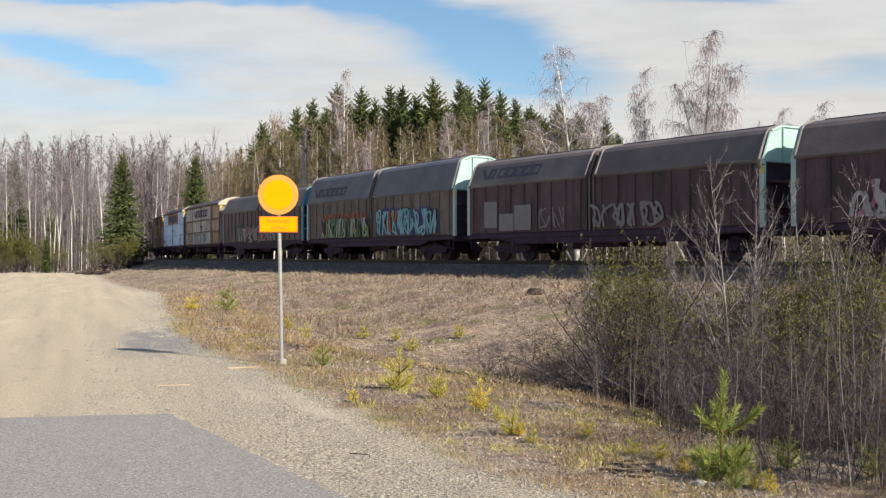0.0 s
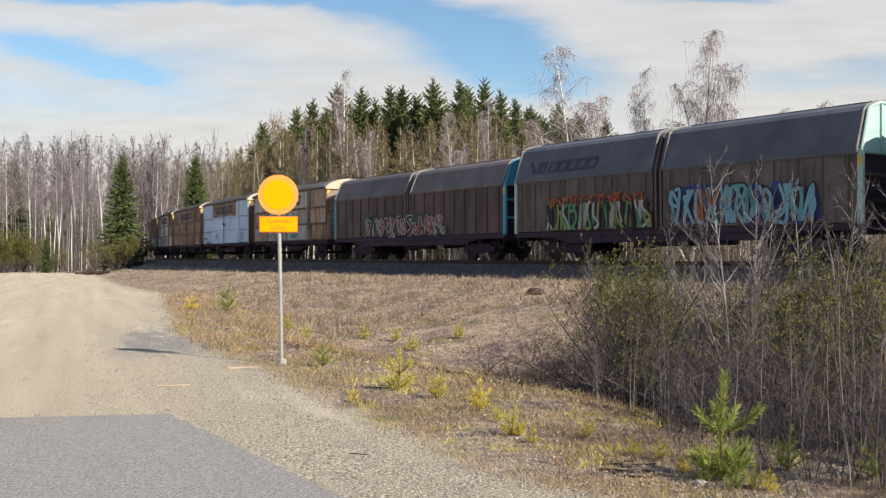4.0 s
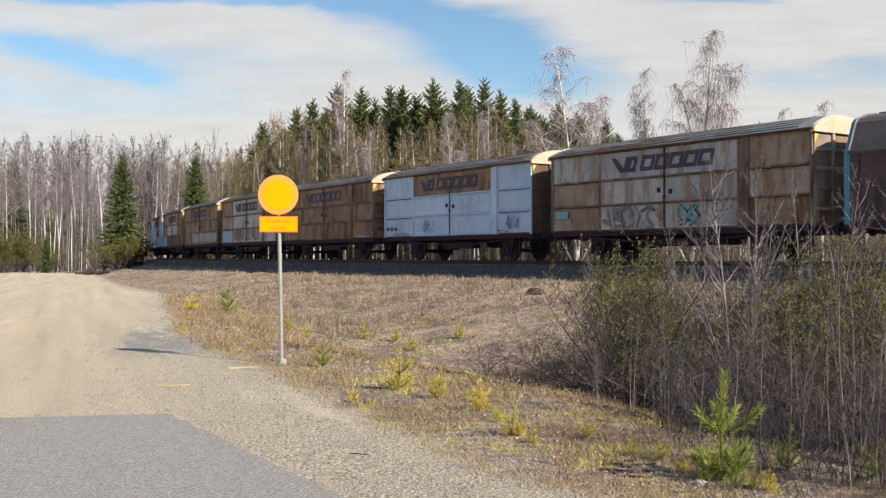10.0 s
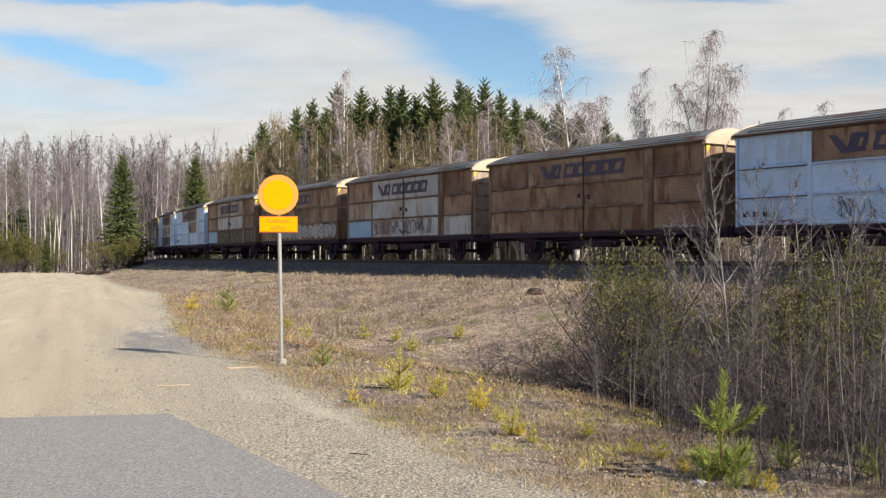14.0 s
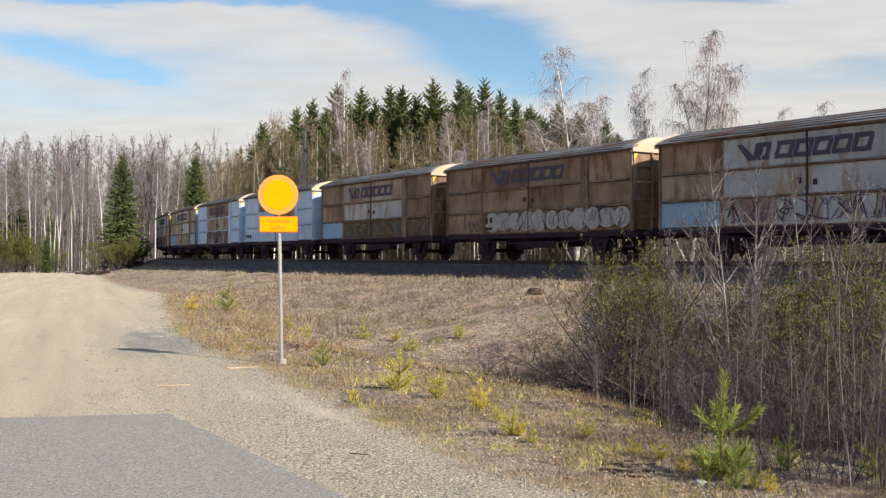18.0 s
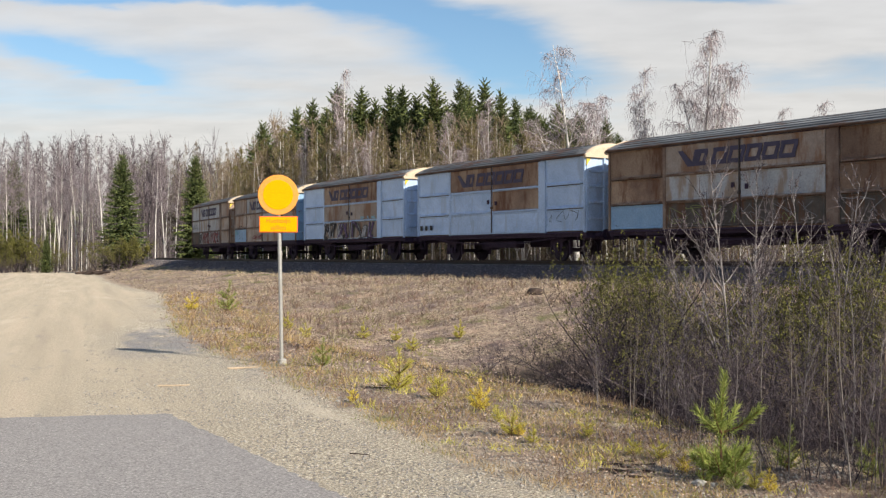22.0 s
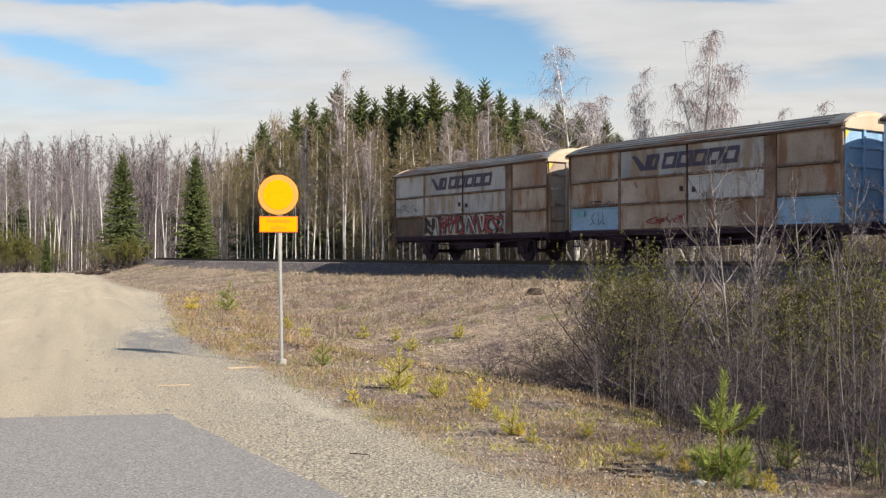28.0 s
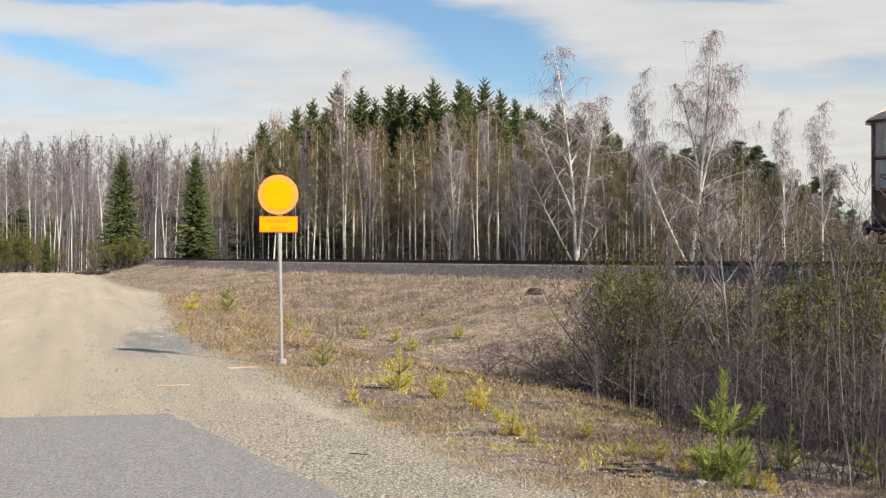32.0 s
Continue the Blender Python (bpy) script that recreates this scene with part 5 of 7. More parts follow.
def birch_meshes(seed, height, stems=1, weep=1.0, low=0.25, limbs=26, sides=9, ends=3, thick=1.0, buds=0.0, spread=1.0, steep=1.0, twig=1.0, apart=False):
    """Bare birch: white stem and limbs, brown hanging twigs."""
    r = np.random.RandomState(seed)
    b, m, lv, lb = Build(), Mass(seed + 1), Mass(seed + 2), Build()
    has_bud = False
    for k in range(stems):
        h = height * (1 if k == 0 else r.uniform(0.55, 0.8))
        lean = r.normal(size=2) * (0.014 if stems == 1 else 0.01) + (0 if k == 0 else 1) * np.array((math.cos(k * 2.6 + seed), math.sin(k * 2.6 + seed))) * 0.42
        tr = wander(r, (0, 0, -0.2), (lean[0], lean[1], 1), h, 12, -0.22 if k else 0, 0.018 if stems == 1 and height < 11 else 0.012)
        rad = np.linspace(1, 0.05, 13) ** 0.9 * height * 0.0085 * thick * (1 if k == 0 else 0.62)
        b.tube(tr, rad, 7, False)
        nb = int(limbs * (1 if k == 0 else 0.6))
        for i in range(nb):
            q = low + (0.97 - low) * (i + r.uniform(0, 1)) / nb
            j = q * 12
            base = tr[int(j)] + (tr[min(12, int(j) + 1)] - tr[int(j)]) * (j - int(j))
            az = r.uniform(0, 6.283)
            tip = 0.30 + 0.70 * min(1, (1 - q) * 2.6)
            ln = height * (0.016 + 0.24 * (1 - q) ** 0.8) * r.uniform(0.6, 1.3) * spread
            br = wander(r, base, (math.cos(az), math.sin(az), r.uniform(0.9, 1.9) * steep), ln, 6, 0.5 * weep, 0.06)
            (lb if apart else b).tube(br, np.linspace(1, 0.25, 7) * max(0.007, 0.0019 * height * (1 - q) + 0.003) * thick, 4, False)
            ns = sides
            f = r.uniform(0.2, 1, ns) ** 0.8
            idx = np.minimum((f * 6).astype(int), 5)
            st = br[idx] + (br[idx + 1] - br[idx]) * (f * 6 - idx)[:, None]
            dr = r.normal(size=(ns, 3)) * 0.55 + (br[idx + 1] - br[idx]) / (ln / 6) + np.array((0, 0, -0.3 * weep))
            dr /= np.linalg.norm(dr, axis=1)[:, None]
            l1 = r.uniform(0.35, 0.9, ns) * height * 0.055 * tip
            en = st + dr * l1[:, None]
            m.blades(st, en, 0.016 * twig, 0.010 * twig)
            for _ in range(ends):
                g = r.uniform(0.2, 1, ns)[:, None]
                s2 = st + (en - st) * g
                d2 = dr * 0.35 + r.normal(size=(ns, 3)) * 0.4 + np.array((0, 0, -0.95 * weep + 0.15))
                e2 = s2 + d2 * (r.uniform(0.3, 0.9, ns) * height * 0.05 * tip)[:, None]
                m.blades(s2, e2, 0.011 * twig, 0.007 * twig)
                if buds:
                    nl = max(1, int(ns * buds))
                    pick = r.randint(0, ns, nl)
                    lv.leaves(s2[pick] + (e2 - s2)[pick] * r.uniform(0, 1, nl)[:, None], r.uniform(0.03, 0.065, nl))
                    has_bud = True
    if apart:
        return mended(b.mesh("trunk", True)), m.mesh("crown"), lb.mesh("branchwork", True)
    return mended(b.mesh("trunk", True)), m.mesh("crown"), lv.mesh("foliage") if has_bud else None


def spruce_meshes(seed, height, width=0.16, bare=0.04):
    """Pointed spruce: whorls of flat sprays, longer towards the foot, with drooping side twigs."""
    r = np.random.RandomState(seed)
    tr = wander(r, (0, 0, -0.2), (0, 0, 1), height * 0.99, 6, 0, 0.01)
    b = Build().tube(tr, np.linspace(1, 0.05, 7) * height * 0.012, 7, False)
    m = Mass(seed + 1)
    q, out_ = bare, np.array((0, 0, 1.0))
    while q < 0.97:
        full = height * width * (1 - q) ** 0.74 * (1.0 if q > 0.12 else 0.8) + 0.05
        n_br = 11 if q < 0.85 else 7
        turn0 = r.uniform(0, 6.283)
        for k in range(n_br):
            az = turn0 + 6.283 * k / n_br + r.normal() * 0.2
            z = q * height + r.normal() * 0.012 * height
            ln = full * r.choice((0.7, 0.85, 1.0, 1.08)) * r.uniform(0.8, 1.1)
            out = np.array((math.cos(az), math.sin(az), 0))
            side = np.array((-math.sin(az), math.cos(az), 0))
            n = 6
            f = (np.arange(n) + 1) / n
            rise = 1.1 * q ** 3 - 0.36
            pt = np.array((0, 0, z)) + out * (ln * f)[:, None] + out_ * (rise * ln * f + 0.24 * ln * f ** 2)[:, None]
            st = np.concatenate([[[0, 0, z]], pt[:-1]])
            w = 0.20 * ln ** 0.5
            m.blades(st, pt, 0.5 * w, np.linspace(0.4, 0.12, n) * w)
            for sg in (-1, 1):
                d = side * sg * r.uniform(0.5, 0.9, n)[:, None] + out * r.uniform(0.4, 0.9, n)[:, None] - out_ * r.uniform(0.05, 0.4, n)[:, None]
                l2 = (ln * (0.44 - 0.32 * f) * r.uniform(0.6, 1.2, n))[:, None]
                mid = pt - (pt - st) * r.uniform(0, 1, n)[:, None]
                m.blades(mid, mid + d * l2, 0.5 * w, 0.03)
            d = r.normal(size=(n, 3)) * 0.25 - out_ * 0.6 + out * 0.25
            m.blades(pt, pt + d * (ln * (0.26 - 0.16 * f))[:, None], 0.4 * w, 0.02)
        q += r.uniform(0.014, 0.024) * (1.15 - 0.5 * q)
    m.blades(np.array([[0, 0, height * 0.92]]), np.array([[0, 0, height * 1.01]]), 0.09, 0.02)
    return mended(b.mesh("trunk", True)), m.mesh("crown"), None


def pine_meshes(seed, height):
    r = np.random.RandomState(seed)
    tr = wander(r, (0, 0, -0.2), (0, 0, 1), height, 8, 0, 0.03)
    b = Build().tube(tr, np.linspace(1, 0.15, 9) * height * 0.011, 7, False)
    m = Mass(seed + 1)
    for i in range(64):
        q = 0.30 + 0.69 * (i + r.uniform(0, 1)) / 64
        j = min(q * 8, 7.99)
        base = tr[int(j)] + (tr[int(j) + 1] - tr[int(j)]) * (j - int(j))
        az = r.uniform(0, 6.283)
        ln = height * (0.03 + 0.17 * (1 - q) ** 0.7) * r.uniform(0.6, 1.25)
        br = wander(r, base, (math.cos(az), math.sin(az), 0.45), ln, 4, -0.4, 0.15)
        b.tube(br, np.linspace(0.04, 0.012, 5), 4, False)
        for c in range(11):
            ctr = br[r.randint(1, 5)] + r.normal(size=3) * ln * 0.15
            n = 22
            d = r.normal(size=(n, 3))
            d[:, 2] = abs(d[:, 2]) * 0.8
            d /= np.linalg.norm(d, axis=1)[:, None]
            m.blades(ctr + d * 0.04, ctr + d * r.uniform(0.14, 0.30, n)[:, None], 0.035, 0.012)
    return mended(b.mesh("trunk", True)), m.mesh("crown"), None


def shrub_meshes(seed, height, stems=14, twigs=9, spread=0.35, buds=0.0, fine_=1.0, leaf=1.0):
    """Willow or birch scrub: many thin stems from one stool."""
    r = np.random.RandomState(seed)
    b, m, lv = Build(), Mass(seed + 1), Mass(seed + 2)
    for k in range(stems):
        az = r.uniform(0, 6.283)
        h = height * r.uniform(0.55, 1.0)
        foot = np.array((math.cos(az), math.sin(az), 0)) * r.uniform(0.02, 0.22) * height * 0.5
        foot[2] = -0.08
        st = wander(r, foot, (math.cos(az) * spread, math.sin(az) * spread, 1), h, 8, r.uniform(-0.35, 0.15), 0.15)
        b.tube(st, np.linspace(1, 0.22, 9) * (0.0055 + 0.0050 * h) * r.uniform(0.6, 1.4) * fine_, 4, False)
        f = r.uniform(0.18, 1, twigs)
        i = np.minimum((f * 8).astype(int), 7)
        s0 = st[i] + (st[i + 1] - st[i]) * (f * 8 - i)[:, None]
        d = r.normal(size=(twigs, 3)) * np.array((0.75, 0.75, 0.4)) + np.array((0, 0, 0.6))
        e = s0 + d * (h * r.uniform(0.12, 0.36, twigs) * (1.2 - 0.75 * f))[:, None]
        m.blades(s0, e, 0.0085 * fine_, 0.004 * fine_)
        for _ in range(5):
            g = r.uniform(0.2, 0.95, twigs)[:, None]
            s2 = s0 + (e - s0) * g
            e2 = s2 + (d * 0.5 + r.normal(size=(twigs, 3)) * 0.5) * (h * r.uniform(0.05, 0.13, twigs))[:, None]
            m.blades(s2, e2, 0.0052 * fine_, 0.003 * fine_)
            if buds:
                n = int(twigs * buds)
                pk = r.randint(0, twigs, n)
                pl_ = s2[pk] + (e2 - s2)[pk] * r.uniform(0, 1.05, n)[:, None]
                pl_ = pl_[pl_[:, 2] > height * r.uniform(0.2, 0.62, n)]
                n = len(pl_)
                if not n:
                    continue
                lv.leaves(pl_, r.uniform(0.013, 0.028, n) * leaf)
                lv.leaves(pl_ + r.normal(size=pl_.shape) * 0.012, r.uniform(0.010, 0.024, n) * leaf)
    return mended(b.mesh("stems", True)), m.mesh("twigs"), lv.mesh("leaves") if buds else None


def sapling_meshes(seed, height, full=1.0, soft_=1.0):
    """A young pine: a stout leader and upswept shoots, thick with long needles."""
    r = np.random.RandomState(seed)
    b, m = Build(), Mass(seed + 1)
    shoots = [wander(r, (0, 0, -0.03), (0, 0, 1), height, 6, 0, 0.02)]
    for lev, n, ln in ((0.04, 9, 0.34), (0.12, 5, 0.28), (0.44, 4, 0.40)) if soft_ < 1 else ((0.05, 6, 0.36), (0.18, 4, 0.32), (0.42, 4, 0.36)):
        for k in range(n):
            az = k * 6.283 / n + r.uniform(-0.6, 0.6)
            shoots.append(wander(r, (0, 0, lev * height), (math.cos(az), math.sin(az), 0.35), height * ln * r.uniform(0.7, 1.2), 5, -0.8, 0.07))
    for i0_, sh in enumerate(shoots):
        b.tube(sh, np.linspace(1, 0.45, len(sh)) * 0.012 * (0.5 + height * 0.5), 5, False)
        n = int(430 * full * np.linalg.norm(sh[-1] - sh[0]) / height) + 60
        f = r.uniform(0.10 if i0_ else 0.3, 1.0, n) * (len(sh) - 1)
        i = np.minimum(f.astype(int), len(sh) - 2)
        p = sh[i] + (sh[i + 1] - sh[i]) * (f - i)[:, None]
        ax = (sh[i + 1] - sh[i])
        ax /= np.linalg.norm(ax, axis=1)[:, None]
        d = r.normal(size=(n, 3))
        d /= np.linalg.norm(d, axis=1)[:, None]
        d = d * 0.85 + ax * 0.8
        m.blades(p, p + d * (r.uniform(0.04, 0.08, n) * soft_ * (0.55 + 0.55 * height))[:, None], 0.0055 * (0.6 + 0.6 * height) * soft_ ** 0.3, 0.0025)
    return mended(b.mesh("stem")), m.mesh("foliage")


def plant(name, meshes, mats, m, label, category, group, part_names=("trunk", "crown", "foliage")):
    root = thing(name, m, label, category, group)
    for me, mat, pn in zip(meshes, mats, part_names):
        if me is not None:
            ob = part(pn, me, mat, root)
            if pn in ("crown", "foliage", "stem_clump", "branchwork"):
                tagged(ob, kind="stuff")
    return root


def spot(px, d, bank=None):
    """Ground place d metres out, where the sight line through column px stands."""
    return (px - 784) / 1880 * d, d


def track_d(px):
    """Distance at which the sight line of column px meets the track."""
    cols = 784 + 1880 * TX / TY
    ok = (S > -62) & (S < 30)
    return float(np.interp(px, cols[ok], TY[ok]))


def tall_to(px, py, d):
    x, y = spot(px, d)
    return EYE + (454.4 - py) / 1880 * d - gz(x, y)


def wood_d(px):
    """Where the wood begins behind the track; to the right its edge draws back."""
    return max(track_d(min(px, 1500)), float(np.interp(px, (1180, 1320, 1420, 1520, 1650), (0, 46, 62, 78, 85))))


R = random.Random(7)
BIRCHES = [birch_meshes(100 + i, 10.0, 1, w, lo, li, si, en, th, bu, sp, stp, 0.8) for i, (w, lo, li, si, en, th, bu, sp, stp) in enumerate(
    [(0.35, 0.28, 44, 13, 5, 0.62, 0.9, 0.80, 1.4), (0.3, 0.36, 40, 13, 5, 0.55, 0.0, 0.70, 1.5), (0.45, 0.24, 46, 13, 5, 0.66, 1.6, 0.85, 1.3), (0.3, 0.40, 40, 13, 5, 0.52, 2.0, 0.72, 1.5), (0.35, 0.28, 46, 13, 5, 0.55, 2.0, 0.80, 1.4), (0.3, 0.38, 40, 13, 5, 0.5, 0.6, 0.65, 1.6), (0.25, 0.42, 44, 13, 5, 0.6, 0.0, 0.60, 1.9), (0.25, 0.36, 36, 8, 4, 0.44, 0.0, 0.62, 1.9), (0.3, 0.40, 34, 8, 4, 0.40, 0.0, 0.70, 1.6)])]
SPRUCES = [spruce_meshes(200 + i, 10.0, w) for i, w in enumerate((0.265, 0.23, 0.215, 0.255))]
PINES = [pine_meshes(230 + i, 10.0) for i in range(2)]


def d_at(px, py):
    """How far out the sight line through (px, py) meets the ground."""
    d = np.arange(5.0, 60.0, 0.05)
    z = ground_z((px - 784) / 1880 * d, d)
    hit = np.nonzero(EYE - (py - 454.4) / 1880 * d <= z)[0]
    return float(d[hit[0]]) if len(hit) else 60.0


def put_birch(px, d, h, k=None, label="bare birch with a white trunk behind the railway", group="birches of the wood", pale=False, white=None):
    x, y = spot(px, d)
    k = R.randrange(6) if k is None else k
    s = h / 10.0
    m = Matrix.Translation((x, y, gz(x, y))) @ Matrix.Rotation(R.uniform(0, 6.283), 4, "Z") @ Matrix.Diagonal((s * R.uniform(0.85, 1.15), s * R.uniform(0.85, 1.15), s, 1))
    white = R.random() < 0.7 if white is None else white
    stem, crown, bud = BIRCHES[k]
    if not white:
        stem = shared(("grey birch", k), lambda: BIRCHES[k][0].copy())
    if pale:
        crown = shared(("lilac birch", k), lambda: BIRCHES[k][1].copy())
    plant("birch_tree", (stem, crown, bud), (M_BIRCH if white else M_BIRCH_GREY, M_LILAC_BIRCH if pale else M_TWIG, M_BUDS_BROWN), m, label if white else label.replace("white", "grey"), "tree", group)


def put_spruce(px, d, h, k=None, label="dark green spruce standing in the wood"):
    x, y = spot(px, d)
    k = R.randrange(len(SPRUCES)) if k is None else k
    s = h / 10.0
    m = Matrix.Translation((x, y, gz(x, y))) @ Matrix.Rotation(R.uniform(0, 6.283), 4, "Z") @ Matrix.Diagonal((s, s, s, 1))
    plant("spruce_tree", SPRUCES[k], (M_SPRUCE_BARK, M_SPRUCE), m, label, "tree", "spruces of the wood")


# spruces over the wood's edge, by where their tips stand
for px, py in ((465, 213), (503, 235), (525, 188), (553, 174), (578, 192), (597, 148), (622, 185), (640, 153), (664, 172), (690, 149), (712, 151), (738, 164), (766, 138), (792, 182), (814, 140), (829, 150), (858, 138), (886, 158), (912, 173), (938, 186), (962, 208), (988, 180), (1022, 198), (1072, 206), (1094, 235)):
    d = wood_d(px) + R.uniform(24, 34)
    put_spruce(px, d, tall_to(px, py, d), R.choice((0, 2, 2)))
for i in range(26):
    px = 560 + 470 * (i + R.uniform(0, 1)) / 26
    d = wood_d(px) + R.uniform(26, 44)
    put_spruce(px, d, tall_to(px, 182 + R.uniform(0, 45), d), R.choice((0, 1, 3)))
for px, py, d, k in ((345, 272, 122, 1), (216, 270, 111, 3), (24, 280, 140, 1), (82, 416, 112, 1), (352, 310, 128, 0)):
    put_spruce(px, d, tall_to(px, py, d), k, "dark green spruce at the end of the road" if px < 300 else "dark green spruce standing in the wood")
# pines and low spruces to the right
for px, py in ((1150, 258), (1190, 262), (1262, 262), (1292, 250), (1318, 255), (1345, 285), (1388, 285), (1440, 312), (1470, 300), (1232, 272), (1110, 285), (1135, 300), (1172, 310), (1205, 300), (1250, 320), (1275, 300), (1305, 320), (1330, 315), (1365, 320), (1410, 325), (1455, 345), (1500, 370), (1060, 280), (1000, 260), (1040, 300), (950, 275), (890, 285)):
    d = wood_d(px) + R.uniform(15, 36)
    x, y = spot(px, d)
    s = tall_to(px, py, d) / 10
    plant("pine_tree", R.choice(PINES), (M_PINE_BARK, M_PINE), Matrix.Translation((x, y, gz(x, y))) @ Matrix.Rotation(R.uniform(0, 6.28), 4, "Z") @ Matrix.Diagonal((s * 1.2, s * 1.2, s, 1)), "green pine behind the birches", "tree", "pines of the wood")

for i in range(34):
    px = 1030 + 320 * (i + R.uniform(0, 1)) / 34
    d = wood_d(px) + R.uniform(24, 44)
    x, y = spot(px, d)
    s = tall_to(px, float(np.interp(px, (1030, 1100, 1250, 1330, 1360), (250, 262, 255, 270, 300))) + R.uniform(0, 35), d) / 10
    plant("pine_tree", R.choice(PINES), (M_PINE_BARK, M_PINE), Matrix.Translation((x, y, gz(x, y))) @ Matrix.Rotation(R.uniform(0, 6.28), 4, "Z") @ Matrix.Diagonal((s * 1.15, s * 1.15, s, 1)), "green pine behind the birches", "tree", "pines of the wood")

# birches that stand out singly
def weeping_birch(seed, height, stems, limbs=34, hang=1.0, wide=1.0, thick=1.0):
    """Tall bare birch. stems: (how far up it forks off, sideways lean, depth lean, length as a share of the height, thickness)."""
    r = np.random.RandomState(seed)
    b, m = Build(), Mass(seed + 1)
    first = None
    for q0, lx, ly, share, fat in stems:
        start = np.array((0, 0, -0.2)) if first is None else first[int(q0 * 14)]
        ln = height * share
        tr = wander(r, start, (lx, ly, 1), ln, 14, -0.5 * abs(lx) if first is not None else 0.0, 0.022)
        first = tr if first is None else first
        b.tube(tr, np.linspace(1, 0.06, 15) ** 0.85 * height * 0.0095 * fat * thick, 8, False)
        n_l = int(limbs * share) + 3
        low = 0.30 if share > 0.8 else 0.25
        for i in range(n_l):
            q = low + (0.98 - low) * (i + r.uniform(0, 1)) / n_l
            j = min(q * 14, 13.99)
            base = tr[int(j)] + (tr[int(j) + 1] - tr[int(j)]) * (j - int(j))
            az = r.uniform(0, 6.283)
            l1 = height * (0.035 + 0.15 * math.sin(min(1.0, (1.02 - q) * 1.5) * 1.57) ** 0.8) * r.uniform(0.55, 1.2) * wide * (0.55 + 0.45 * share)
            br = wander(r, base, (math.cos(az), math.sin(az), r.uniform(0.9, 1.9)), l1, 6, 0.9, 0.08)
            b.tube(br, np.linspace(1, 0.2, 7) * (0.008 + 0.0016 * height * (1 - q)) * thick, 4, False)
            for _ in range(2):
                k = 6
                f = r.uniform(0.25, 1, k) * 5.99
                ix = f.astype(int)
                st = br[ix] + (br[ix + 1] - br[ix]) * (f - ix)[:, None]
                en = st + (r.normal(size=(k, 3)) * np.array((0.5, 0.5, 0.35)) + np.array((0, 0, 0.2))) * (l1 * r.uniform(0.15, 0.34, k))[:, None]
                m.blades(st, en, 0.017, 0.011)
                for _ in range(3):
                    g = r.uniform(0.3, 1, k)[:, None]
                    s2 = st + (en - st) * g
                    e2 = s2 + (r.normal(size=(k, 3)) * np.array((0.3, 0.3, 0.2)) + np.array((0, 0, -0.35 * hang))) * r.uniform(0.3, 0.9, k)[:, None]
                    e3 = e2 + (r.normal(size=(k, 3)) * np.array((0.14, 0.14, 0.1)) + np.array((0, 0, -0.6 * hang))) * r.uniform(0.3, 1.0, k)[:, None]
                    m.blades(s2, e2, 0.011, 0.009)
                    m.blades(e2, e3, 0.009, 0.006)
    return mended(b.mesh("trunk", True)), m.mesh("crown"), None


BIG = [weeping_birch(304, 12.0, ((0, 0.05, 0.0, 1.0, 1.0), (0.12, -0.42, 0.1, 0.52, 0.6), (0.36, 0.24, -0.1, 0.50, 0.55), (0.06, 0.75, 0.1, 0.32, 0.4), (0.18, 0.62, -0.1, 0.28, 0.35), (0.45, -0.2, 0.2, 0.38, 0.45)), 36, 1.0, 1.1),
       weeping_birch(311, 12.0, ((0, -0.02, 0.0, 1.0, 0.8), (0.10, 0.12, 0.1, 0.72, 0.8), (0.10, -0.55, 0.1, 0.50, 0.4), (0.30, -0.35, -0.1, 0.42, 0.4), (0.12, 0.6, 0.0, 0.32, 0.35), (0.5, 0.4, 0.1, 0.3, 0.4)), 34, 0.8, 1.0),
       weeping_birch(322, 12.0, ((0, 0.03, 0.0, 1.0, 0.7), (0.35, 0.22, 0.1, 0.4, 0.5), (0.5, -0.2, 0.0, 0.35, 0.4)), 34, 0.8, 0.8)]
for px, py, back, k, w in ((1219, 44, 8, 0, 1.1), (1022, 72, 9, 1, 1.1), (1142, 110, 8, 2, 0.85), (1456, 172, 6, 2, 1.0), (1388, 184, 6, 2, 0.8), (805, 190, 7, 1, 0.7), (608, 114, 12, 2, 0.7), (865, 165, 9, 2, 0.7), (540, 220, 9, 2, 0.6), (925, 250, 7, 1, 0.7), (655, 225, 8, 2, 0.7)):
    d = wood_d(px) + back
    x, y = spot(px, d)
    s = tall_to(px, py, d) / 12
    plant("birch_tree", BIG[k], (M_BIRCH, M_TWIG_PALE, None), Matrix.Translation((x, y, gz(x, y))) @ Matrix.Rotation(R.uniform(-0.3, 0.3), 4, "Z") @ Matrix.Diagonal((s * w, s * w, s, 1)), "tall bare birch with white limbs beside the railway", "tree", "birches of the wood")

# the birch wood behind the track: outline of its tops from column to column
TOP_X = (380, 420, 450, 500, 540, 600, 640, 700, 760, 820, 870, 920, 980, 1060, 1120, 1200, 1280, 1330, 1360, 1440, 1490, 1520, 1600)
TOP_Y = (290, 245, 226, 205, 205, 196, 200, 205, 205, 195, 190, 215, 235, 245, 258, 268, 268, 275, 310, 330, 390, 405, 405)
for i in range(135):
    px = 385 + 1200 * (i + R.uniform(0, 1)) / 135
    d = wood_d(px) + R.uniform(7, 20)
    py = float(np.interp(px, TOP_X, TOP_Y)) + abs(R.gauss(0, 28))
    put_birch(px, d, tall_to(px, py, d))
